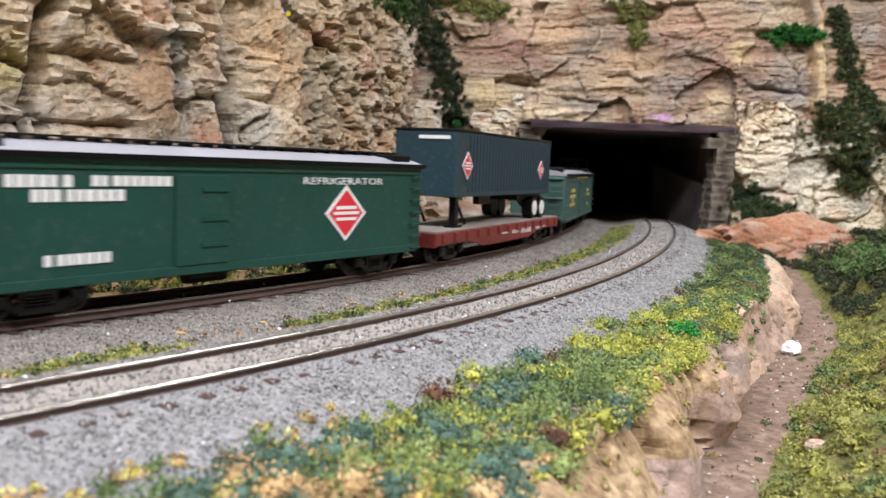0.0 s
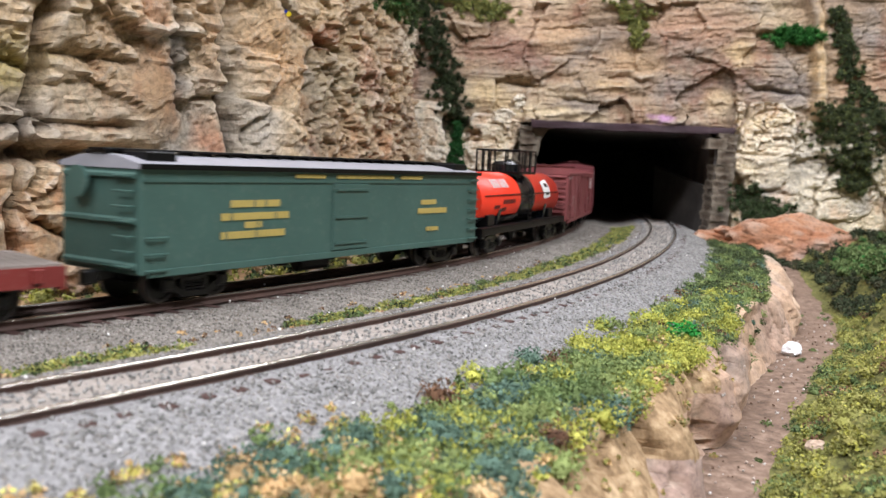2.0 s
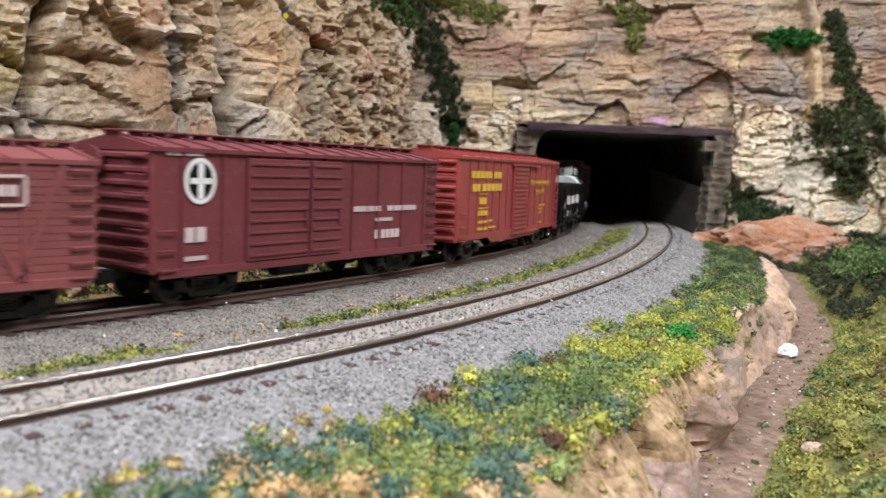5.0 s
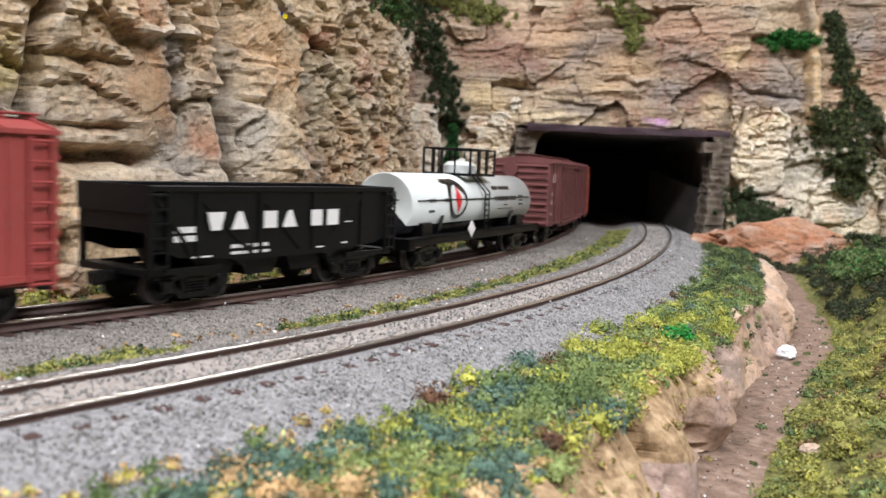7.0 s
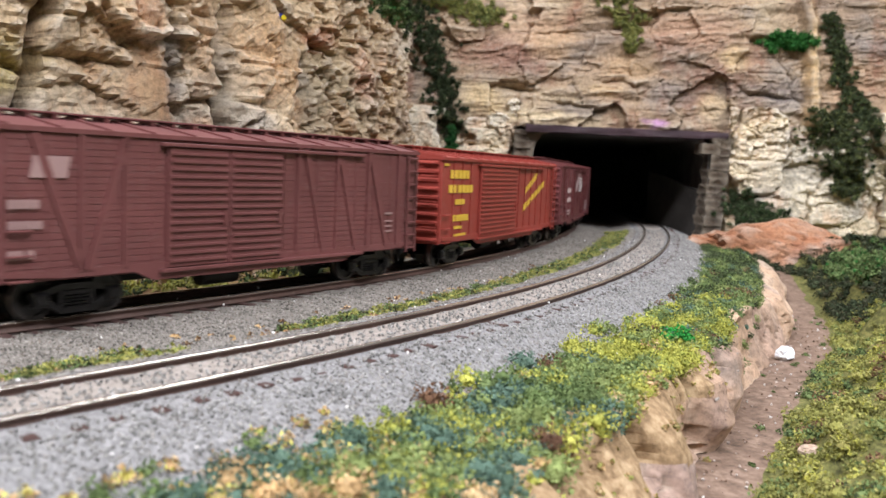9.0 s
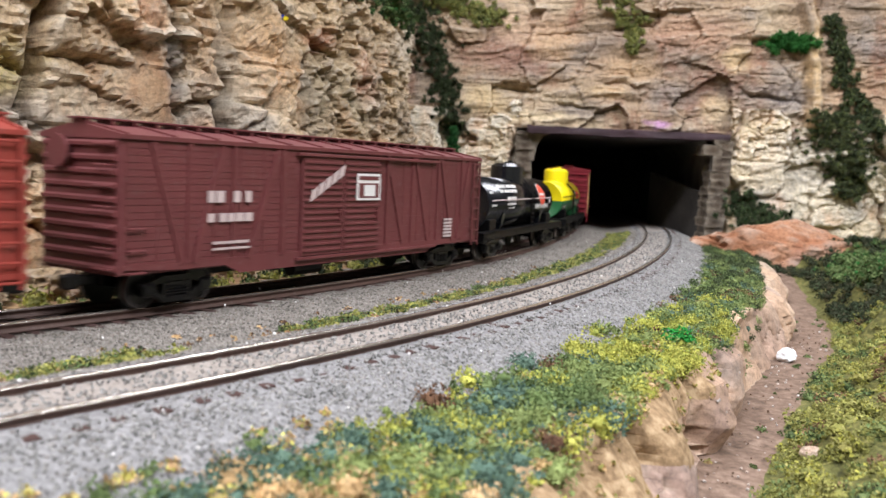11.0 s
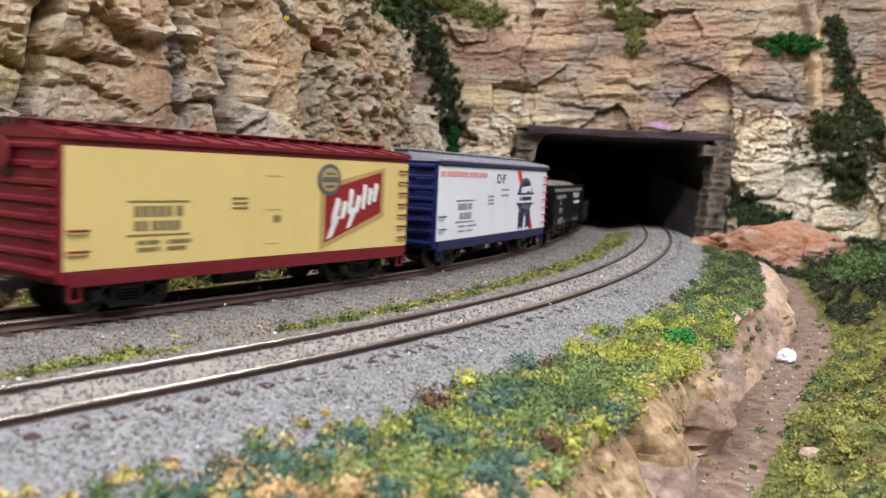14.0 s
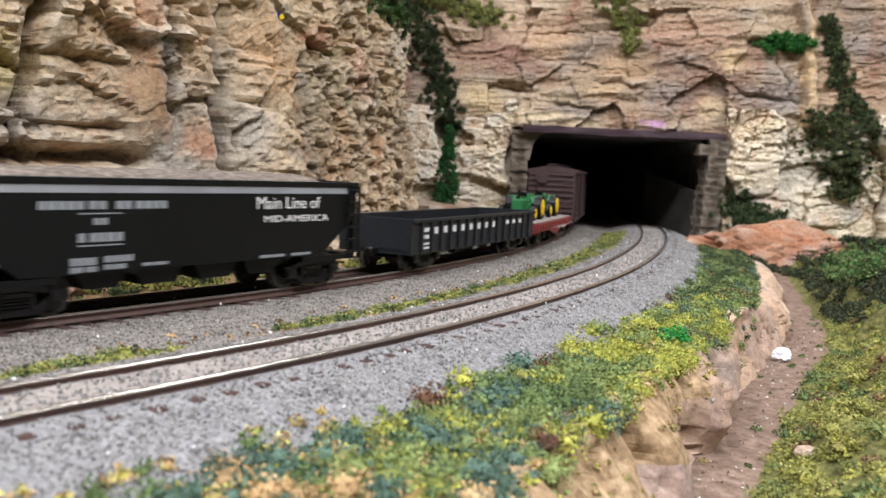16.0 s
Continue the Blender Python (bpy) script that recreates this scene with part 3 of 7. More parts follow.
z = -6.0
rng = random.Random(4)
while z < 70:
    hgt = rng.uniform(5, 8)
    lean = (z + 6) * 0.05
    rough_block("pier_stone", 203 + lean + rng.uniform(-1, 0.8), 217 + lean, PORT_Y - 11 + rng.uniform(-1, 1), PORT_Y + 12, z, min(z + hgt, 72), M_BLOCK, 1.7, z)
    rough_block("pier_stone", 56, 68.5 + rng.uniform(-0.8, 0.8), PORT_Y - 2 + rng.uniform(-1, 1), PORT_Y + 18, z, min(z + hgt, 72), M_BLOCK, 1.5, z + 50)
    z += hgt - 0.3
rough_block("corbel", 198, 212, PORT_Y - 12, PORT_Y + 8, 60, 68.0, M_BLOCK, 0.8, 9)
bm = prism(B(), [(66, 73), (86, 73), (77, 69.5), (72, 62), (70, 50), (66, 50)], "y", PORT_Y - 1, PORT_Y + 14)
part("corner_bracket", bm, M_BLOCK, portal)
rough_block("lintel", 64, 219, PORT_Y - 9, PORT_Y + 12, 71.5, 76.5, M_LINTEL, 1.2, 3, cuts=11)
bm = B()
near_end, far_end = [(x, y, z) for x, y in ((204.5, 668), (207.5, 668)) for z in (-8, 31)], [(x, y, z) for x, y in ((187, 760), (190, 760)) for z in (-8, 46)]
v = [bm.verts.new(q) for q in near_end + far_end]
for q in ((0, 1, 3, 2), (4, 6, 7, 5), (0, 4, 5, 1), (2, 3, 7, 6), (1, 5, 7, 3), (0, 2, 6, 4)):
    bm.faces.new([v[i] for i in q])
tagged(part("tunnel_board", bm, paint("grey_board", (58, 54, 50), 0.9, 0.2), None), "dusty grey-brown board standing along the tunnel wall", "board", kind="structure")
# unseen cover and skirt added so lamp light cannot reach the tunnel from behind
outline = [(-1300, -700)] + [(x - 90 * 0.8, y + 70) for x, y in left_line[::3]] + [(-30, PORT_Y + 60), (230, PORT_Y + 60), (420, PORT_Y + 50), (880, PORT_Y - 60), (880, 2900), (-2300, 2900), (-2300, -700)]
bm = B()
bm.faces.new([bm.verts.new((x, y, 248)) for x, y in outline])
bmesh.ops.triangulate(bm, faces=bm.faces[:])
hill = tagged(part("hill_light_cover", bm, M_SOIL, None), "unseen brown cover over the hill that keeps light from the tunnel", "hill", kind="structure")
bm = B()
ring = outline[-5:] + [outline[0]]
for (ax, ay), (bx, by) in zip(ring, ring[1:]):
    bm.faces.new([bm.verts.new(p) for p in ((ax, ay, -60), (bx, by, -60), (bx, by, 248), (ax, ay, 248))])
tagged(part("hill_light_skirt", bm, M_SOIL, None), "unseen brown skirt round the hill that keeps light from the tunnel", "hill", kind="structure")

# ---- the room around ----
bm = box(B(), -4200, 3000, -3200, 3300, -1000, 1600)
bmesh.ops.delete(bm, geom=[f for f in bm.faces if f.calc_center_median().z > 1599 or f.calc_center_median().z < -999], context="FACES")
tagged(part("wall_room", bm, M_WALL, None), "plain off-white walls of the train room", "wall", kind="structure")
for nm, z in (("ceiling", 1600), ("floor", -1000)):
    bm = B()
    bm.faces.new([bm.verts.new(p) for p in ((-4200, -3200, z), (3000, -3200, z), (3000, 3300, z), (-4200, 3300, z))])
    tagged(part(nm, bm, M_WALL, None), "plain off-white " + nm + " of the train room", nm, kind="structure")


# ---- train ----
def shift(t):
    """How far the train has gone at t, in millimetres."""
    b = min(max(t - 9, 0), 2.5)
    return 156.0 * min(t, 9) + 156 * b + 1.8 * b * b + 165.0 * max(t - 11.5, 0)


MOVERS = []


def car_pose(mid, half, t, lift=0.0, dx=0.0):
    s = mid - shift(t)
    ax, ay, _ = on_way(FAR, s - half)
    bx, by, _ = on_way(FAR, s + half)
    th = math.atan2(by - ay, bx - ax)
    return pose(((ax + bx) / 2 + dx * math.cos(th)) * MM, ((ay + by) / 2 + dx * math.sin(th)) * MM, lift * MM, 0, 0, math.degrees(th))


M_BLACK = paint("black_plastic", (6, 6, 7), 0.42, 0.2, spec=0.25, dust=0.005)
M_TRUCK = paint("black_truck", (9, 8, 9), 0.32, 0.25, spec=0.5, dust=0.012)
M_WHEEL = paint("bare_wheel_tread", (150, 145, 140), 0.3, 0.1, 0.9, 0.5, 0.0)
M_WHEELFACE = paint("wheel_face", (44, 40, 38), 0.45, 0.2, spec=0.5, dust=0.05)
M_WHITE = paint("white_lettering", (222, 220, 216), 0.6, 0.04)
M_PINKISH = paint("faded_lettering", (196, 178, 174), 0.6, 0.06)
M_FAINT = paint("faint_lettering", (158, 128, 124), 0.6, 0.06)
M_GOLD = paint("yellow_lettering", (212, 176, 62), 0.6, 0.06)
M_DULLGOLD = paint("dull_yellow_lettering", (182, 162, 90), 0.6, 0.06)
M_SILVER = paint("grey_roof", (150, 150, 156), 0.35, 0.08)


def mesh_of(name, bm, mats):
    me = bpy.data.meshes.new(name)
    for v in bm.verts:
        v.co *= MM
    bmesh.ops.recalc_face_normals(bm, faces=bm.faces)
    bm.to_mesh(me)
    bm.free()
    for m in mats if isinstance(mats, (list, tuple)) else [mats]:
        me.materials.append(m)
    return me


# trucks: two cast side frames on a bolster, with two wheelsets
bm = B()
for sy in (-1, 1):
    y0, y1 = sorted((sy * 10.8, sy * 12.2))
    prism(bm, [(-12, 6.9), (-8.6, 7.3), (-4.4, 8.5), (4.4, 8.5), (8.6, 7.3), (12, 6.9), (12, 5.6), (8.6, 5.9), (4.4, 6.9), (-4.4, 6.9), (-8.6, 5.9), (-12, 5.6)], "y", y0, y1)
    prism(bm, [(-8.2, 5.6), (-8.6, 4.2), (-4.4, 1.3), (4.4, 1.3), (8.6, 4.2), (8.2, 5.6), (3.8, 2.6), (-3.8, 2.6)], "y", y0, y1)
    for x in (-4.1, 4.1):
        box(bm, x - 0.6, x + 0.6, y0, y1, 2.0, 7.6, 0.15)
    for x in (-9.6, 9.6):
        box(bm, x - 1.9, x + 1.9, *sorted((sy * 10.6, sy * 13.0)), 3.3, 7.0, 0.35)
        box(bm, x - 1.5, x + 1.5, *sorted((sy * 12.9, sy * 13.5)), 4.0, 6.6, 0.25)
    for x in (-2.2, 0, 2.2):
        for z in np.arange(2.6, 5.6, 0.8):
            rod(bm, (x, sy * 11.6, z), (x, sy * 11.6, z + 0.45), 1.0, 8)
    box(bm, -3.4, 3.4, *sorted((sy * 10.2, sy * 12.6)), 5.6, 7.0, 0.25)
    for x in (-4.6, 4.6):
        box(bm, x - 0.4, x + 0.4, *sorted((sy * 7.4, sy * 9.0)), 2.6, 7.0, 0.1)
    rod(bm, (-4.6, sy * 8.2, 3.4), (4.6, sy * 8.2, 3.4), 0.35, 6)
box(bm, -3, 3, -10.8, 10.8, 4.6, 7.4, 0.4)
TRUCK = mesh_of("truck", bm, M_TRUCK)
bm = B()
rod(bm, (0, -10.8, 0), (0, 10.8, 0), 0.9)
for sy in (-1, 1):
    rod(bm, (0, sy * 7.3, 0), (0, sy * 9.0, 0), 5.2, 28)
    rod(bm, (0, sy * 6.7, 0), (0, sy * 7.4, 0), 5.9, 28)
    for k in range(28):
        a0, a1 = k * math.pi / 14, (k + 1) * math.pi / 14
        prism(bm, [(5.2 * math.cos(a0), 5.2 * math.sin(a0)), (5.2 * math.cos(a1), 5.2 * math.sin(a1)), (4.2 * math.cos(a1), 4.2 * math.sin(a1)), (4.2 * math.cos(a0), 4.2 * math.sin(a0))], "y", *sorted((sy * 9.0, sy * 9.5)), mat=2)
    rod(bm, (0, sy * 9.0, 0), (0, sy * 9.6, 0), 1.9, 14)
for f in bm.faces:
    if len(f.verts) == 4 and 4.9 < Vector((f.calc_center_median().x, 0, f.calc_center_median().z)).length < 5.4 and f.material_index == 0:
        f.material_index = 1
WHEELSET = mesh_of("wheelset", bm, [M_TRUCK, M_WHEEL, M_WHEELFACE])
bm = B()
box(bm, -7, 1.5, -1.6, 1.6, 6.3, 9.0, 0.3)
box(bm, 1.0, 5.2, -1.2, 1.9, 5.6, 9.4, 0.5)
rod(bm, (4.2, 0.6, 3.0), (4.6, 0.6, 6.0), 0.35, 6)
COUPLER = mesh_of("coupler", bm, M_TRUCK)


def car(name, f, r, label, category, sill_mat=None, under=True, truck_in=None):
    """An empty freight car on two trucks, from f to r along the train."""
    ob = tagged(new(name), label, category, group="freight train")
    mid, L = (f + r) / 2, r - f
    inset = truck_in or 21
    MOVERS.append((ob, mid, L / 2 - inset, 0.0, 0.0))
    for sx in (-1, 1):
        t = put("truck", TRUCK, ob, "black two-axle truck with shiny wheel treads", pose(sx * (L / 2 - inset) * MM, 0, 0))
        for wx in (-9.6, 9.6):
            put("wheelset", WHEELSET, t, m=pose(wx * MM, 0, 5.2 * MM))
        put("coupler", COUPLER, ob, "black knuckle coupler", pose(sx * (L / 2 + 0.5) * MM, 0, 0, 0, 0, 0 if sx > 0 else 180))
    if under:
        bm = box(B(), -L / 2 + 4, L / 2 - 4, -3, 3, 6.2, 9.4, 0.3)
        for x in (-L * 0.17, L * 0.17):
            box(bm, x - 1.5, x + 1.5, -13, 13, 6.8, 9.2, 0.2)
        rod(bm, (-L * 0.1, -7, 6.0), (-L * 0.1 + 14, -7, 6.0), 2.6, 10)
        box(bm, L * 0.05, L * 0.05 + 9, 4, 10, 3.8, 9, 0.4)
        part("underframe", bm, sill_mat or M_BLACK, ob, "black underframe with brake gear")
    return ob, L


def slab(name, ob, mat, rects, y=-16.2, proud=0.22, label=""):
    """Flat painted shapes on the side that faces -y: (x0, x1, z0, z1)."""
    for x0, x1, z0, z1 in rects:
        part(name, box(B(), x0, x1, y - proud, y + 0.1, z0, z1), mat, ob, label)


def poly(name, ob, mat, pts, y=-16.2, proud=0.25, label=""):
    return part(name, prism(B(), pts, "y", y - proud, y + 0.1), mat, ob, label)


def disc(name, ob, mat, cx, cz, rx, rz, y=-16.2, proud=0.25, label=""):
    return poly(name, ob, mat, [(cx + rx * math.cos(a * math.pi / 12), cz + rz * math.sin(a * math.pi / 12)) for a in range(24)], y, proud, label)


def word_bars(x0, x1, z0, z1, seed=0, letter=None):
    """A line of writing as short bars, one for each letter."""
    rng = random.Random(seed)
    w = letter or (z1 - z0) * 0.85
    out, x = [], x0
    while x + w * 0.6 <= x1:
        e = min(x + w * rng.uniform(0.75, 1.0), x1)
        out.append((x, e, z0, z1))
        x = e + w * (0.22 if rng.random() > 0.12 else 0.6)
    return out


def letters(ob, body, x0, x1, z0, z1, mat, y=-16.2, name="lettering", label=""):
    """Readable words, flat on the side that faces -y."""
    cu = bpy.data.curves.new("words", "FONT")
    cu.body, cu.extrude, cu.resolution_u = body, 0.02, 2
    tmp = new("words", cu)
    bpy.context.view_layer.update()
    me = bpy.data.meshes.new_from_object(tmp.evaluated_get(bpy.context.evaluated_depsgraph_get()))
    bpy.data.objects.remove(tmp)
    co = np.zeros(len(me.vertices) * 3)
    me.vertices.foreach_get("co", co)
    co = co.reshape(-1, 3)
    lo, hi = co.min(0), co.max(0)
    out = np.zeros_like(co)
    out[:, 0] = x0 + (co[:, 0] - lo[0]) / (hi[0] - lo[0]) * (x1 - x0)
    out[:, 2] = z0 + (co[:, 1] - lo[1]) / (hi[1] - lo[1]) * (z1 - z0)
    out[:, 1] = y - 0.15 - co[:, 2] * 4
    me.vertices.foreach_set("co", (out * MM).ravel())
    me.materials.clear()
    me.materials.append(mat)
    me.update()
    return put(name, me, ob, label)


def roof(ob, L, eave, peak, mat, walk_mat, ribs=12, label="", half=16.9, arched=False):
    bm = B()
    mid = [(0, peak)] if not arched else [(8, peak - (peak - eave) * 0.22), (0, peak), (-8, peak - (peak - eave) * 0.22)]
    prism(bm, [(-half, eave - 0.6), (-half, eave + 0.5)] + [(-a, b) for a, b in mid][:len(mid)] + [(half, eave + 0.5), (half, eave - 0.6)], "x", -L / 2 - 0.5, L / 2 + 0.5)
    top = part("roof", bm, mat, ob, label)
    rib = mesh_of("roof_rib", prism(B(), [(-half - 0.1, eave), (-half - 0.1, eave + 1.0), (0, peak + 0.55), (half + 0.1, eave + 1.0), (half + 0.1, eave)], "x", -0.4, 0.4), mat) if ribs else None
    for i in range(ribs + 1 if ribs else 0):
        put("roof_rib", rib, top, m=pose((-L / 2 + 1 + (L - 2) * i / ribs) * MM, 0, 0))
    bm = B()
    for k in range(3):
        box(bm, -L / 2 - 1.5, L / 2 + 1.5, -3.4 + k * 2.35, -1.3 + k * 2.35, peak + 0.75, peak + 1.25, 0.1)
    n = int(L / 7)
    for i in range(n + 1):
        x = -L / 2 + L * i / n
        box(bm, x - 0.5, x + 0.5, -3.2, 3.2, peak - 0.6, peak + 0.8)
    part("running_board", bm, walk_mat, ob, "slatted walkway along the roof ridge")


def ladder(ob, x0, x1, z0, z1, n, mat, y=-16.2, rails=False, label=""):
    bm = B()
    sy = -1 if y < 0 else 1
    for i in range(n):
        z = z0 + (z1 - z0) * i / (n - 1)
        rod(bm, (x0, y + sy * 1.1, z), (x1, y + sy * 1.1, z), 0.34, 6)
        for x in (x0, x1):
            rod(bm, (x, y + sy * 1.1, z), (x, y - sy * 0.2, z), 0.3, 5)
    if rails:
        for x in (x0, x1):
            box(bm, x - 0.35, x + 0.35, *sorted((y + sy * 0.7, y + sy * 1.3)), z0 - 1.5, z1 + 1)
    part("ladder", bm, mat, ob, label)


def ends(ob, L, z0, z1, mat, n=9, half=15.6, brake=True):
    """Corrugated ends, and a brake wheel on the leading one."""
    for sx in (-1, 1):
        x = sx * L / 2
        plate = part("end_panel", box(B(), *sorted((x - 0.2 * sx, x + 0.25 * sx)), -half + 0.4, half - 0.4, z0 + 0.4, z1 - 0.4), mat, ob)
        rib = mesh_of("end_rib", prism(B(), [(x - 0.1 * sx, -1.2), (x + sx * 1.1, -0.4), (x + sx * 1.1, 0.4), (x - 0.1 * sx, 1.2)], "y", -half + 1, half - 1), mat)
        for i in range(n):
            put("end_rib", rib, plate, m=pose(0, 0, (z0 + 2 + (z1 - z0 - 4) * i / (n - 1)) * MM))
    if brake:
        bm = rod(B(), (-L / 2 - 2.4, 6, z1 - 4), (-L / 2 - 0.2, 6, z1 - 4), 0.6)
        rod(bm, (-L / 2 - 2.8, 6, z1 - 4), (-L / 2 - 2.1, 6, z1 - 4), 4.2, 16)
        part("brake_wheel", bm, mat, ob)
        bm = B()
        for z in np.linspace(z0 + 2, z1 - 2, 7):
            rod(bm, (-L / 2 - 1.9, -13.5, z), (-L / 2 - 1.9, -7.5, z), 0.32, 6)
            rod(bm, (-L / 2 - 1.9, -13.5, z), (-L / 2, -13.5, z), 0.3, 5)
        part("ladder", bm, mat, ob)


def ribbed_door(ob, x0, x1, z0, z1, mat, n, y=-16.2, name="door"):
    d = part(name, box(B(), x0, x1, y - 0.9, y + 0.2, z0, z1, 0.15), mat, ob)
    rib = mesh_of("door_rib", box(B(), x0 + 0.8, x1 - 0.8, y - 1.5, y - 0.8, -0.42, 0.42, 0.15), mat) if n else None
    for i in range(n):
        put("door_rib", rib, d, m=pose(0, 0, (z0 + 1.6 + (z1 - z0 - 3.2) * i / max(1, n - 1)) * MM))
    bm = box(B(), x1 - 2.4, x1 - 1.4, y - 1.9, y - 0.8, (z0 + z1) / 2 - 5, (z0 + z1) / 2 - 1)
    part("latch", bm, mat, d)
    return d


def house_body(ob, L, sill, eave, mat, half=16.0):
    bm = box(B(), -L / 2, L / 2, -half, half, sill, eave, 0.35)
    part("body", bm, mat, ob)


def boards(ob, L, z0, z1, mat, step=1.75, y=-16.0, x0=None, x1=None):
    """Horizontal board siding with open joints."""
    bm = B()
    n = int((z1 - z0) / step)
    for i in range(n):
        z = z0 + (z1 - z0) * i / n
        box(bm, x0 if x0 is not None else -L / 2 + 0.6, x1 if x1 is not None else L / 2 - 0.6, y - 0.28, y + 0.1, z + 0.13, z + (z1 - z0) / n)
    part("siding", bm, mat, ob, "narrow horizontal board siding")


def brace(ob, mat, xa, za, xb, zb, w=1.5, y=-16.3):
    d = Vector((xb - xa, zb - za)).normalized() * w / 2
    px, pz = -d.y, d.x
    part("brace", prism(B(), [(xa + px, za + pz), (xb + px, zb + pz), (xb - px, zb - pz), (xa - px, za - pz)], "y", y - 0.6, y + 0.2), mat, ob)


def side_sill(ob, L, mat, z0, z1, y=-16.2):
    part("side_sill", box(B(), -L / 2 + 2, L / 2 - 2, y - 0.4, y + 0.5, z0, z1, 0.15), mat, ob)


def both_ladders(ob, L, z0, z1, mat, n=7, w=5, rails=False):
    ladder(ob, L / 2 - 1.5 - w, L / 2 - 1.5, z0, z1, n, mat, rails=rails)
    ladder(ob, -L / 2 + 1.5, -L / 2 + 1.5 + w, z0, z0 + (z1 - z0) * 0.35, 3, mat)
    ladder(ob, -L / 2 + 1.5, -L / 2 + 1.5 + w, z0, z1, n, mat, y=16.2)


# -- express refrigerator car, dark green
P_EXPRESS = paint("express_green", (24, 66, 56), 0.42, 0.08)
ob, L = car("refrigerator_car", -178, -12, "dark green express refrigerator car with white lettering and a red diamond", "refrigerator car")
house_body(ob, L, 8.2, 38.5, P_EXPRESS)
roof(ob, L, 38.6, 42.2, M_SILVER, M_BLACK, 0, "glossy grey roof with black edges", arched=True)
part("roof_edge", box(box(B(), -L / 2 - 0.8, L / 2 + 0.8, -17.4, -16.7, 37.9, 39.4), -L / 2 - 0.8, L / 2 + 0.8, 16.7, 17.4, 37.9, 39.4), M_BLACK, ob, "black eaves strip")
for sx in (-1, 1):
    part("ice_hatch", box(B(), sx * (L / 2 - 8) - 5, sx * (L / 2 - 8) + 5, -13, -4, 39.6, 42.6, 0.5), M_BLACK, ob, "black roof hatch")
part("fascia", box(B(), -L / 2 + 1, L / 2 - 1, -16.5, -15.9, 35.6, 36.4), P_EXPRESS, ob)
ends(ob, L, 9, 38, P_EXPRESS, 3)
part("door", box(B(), -27, -9, -16.9, -16, 10, 34.5, 0.25), P_EXPRESS, ob)
part("hinge", box(box(box(B(), -18.6, -9, -17.4, -16.8, 15, 16), -18.6, -9, -17.4, -16.8, 22, 23), -18.6, -9, -17.4, -16.8, 30, 31), P_EXPRESS, ob)
both_ladders(ob, L, 9, 35, P_EXPRESS)
side_sill(ob, L, P_EXPRESS, 7.6, 10)
slab("lettering", ob, M_WHITE, word_bars(-92 + 20, -55.5, 31.2, 34, 1) + word_bars(-51, -28, 31.4, 34, 2) + word_bars(-66, -42, 27.8, 30.6, 3), label="white painted writing")
slab("number_bar", ob, M_WHITE, word_bars(-63, -45, 12.8, 15.4, 4), label="white number bars")
letters(ob, "REFRIGERATOR", 21, 60, 32.0, 34.2, M_WHITE, label="white painted word")
M_RED = paint("signal_red", (206, 44, 52), 0.5, 0.05)


def diamond(ob, cx, cz, rx, rz, y=-16.2, border=M_WHITE):
    poly("emblem", ob, border, [(cx - rx, cz), (cx, cz - rz), (cx + rx, cz), (cx, cz + rz)], y, 0.2, "red diamond emblem with a pale border")
    k = 0.84
    poly("emblem_field", ob, M_RED, [(cx - rx * k, cz), (cx, cz - rz * k), (cx + rx * k, cz), (cx, cz + rz * k)], y, 0.32)
    slab("emblem_bar", ob, border, [(cx - rx * 0.5, cx + rx * 0.5, cz + rz * 0.14, cz + rz * 0.26), (cx - rx * 0.62, cx + rx * 0.62, cz - rz * 0.05, cz + rz * 0.06), (cx - rx * 0.5, cx + rx * 0.5, cz - rz * 0.26, cz - rz * 0.15)], y, 0.42)


diamond(ob, 41, 22.6, 10, 9.2)

# -- flat car with a highway trailer on it
P_FLAT = paint("flat_car_red", (116, 46, 42), 0.45, 0.12)
M_DECK = paint("worn_grey_deck", (142, 132, 124), 0.8, 0.15)


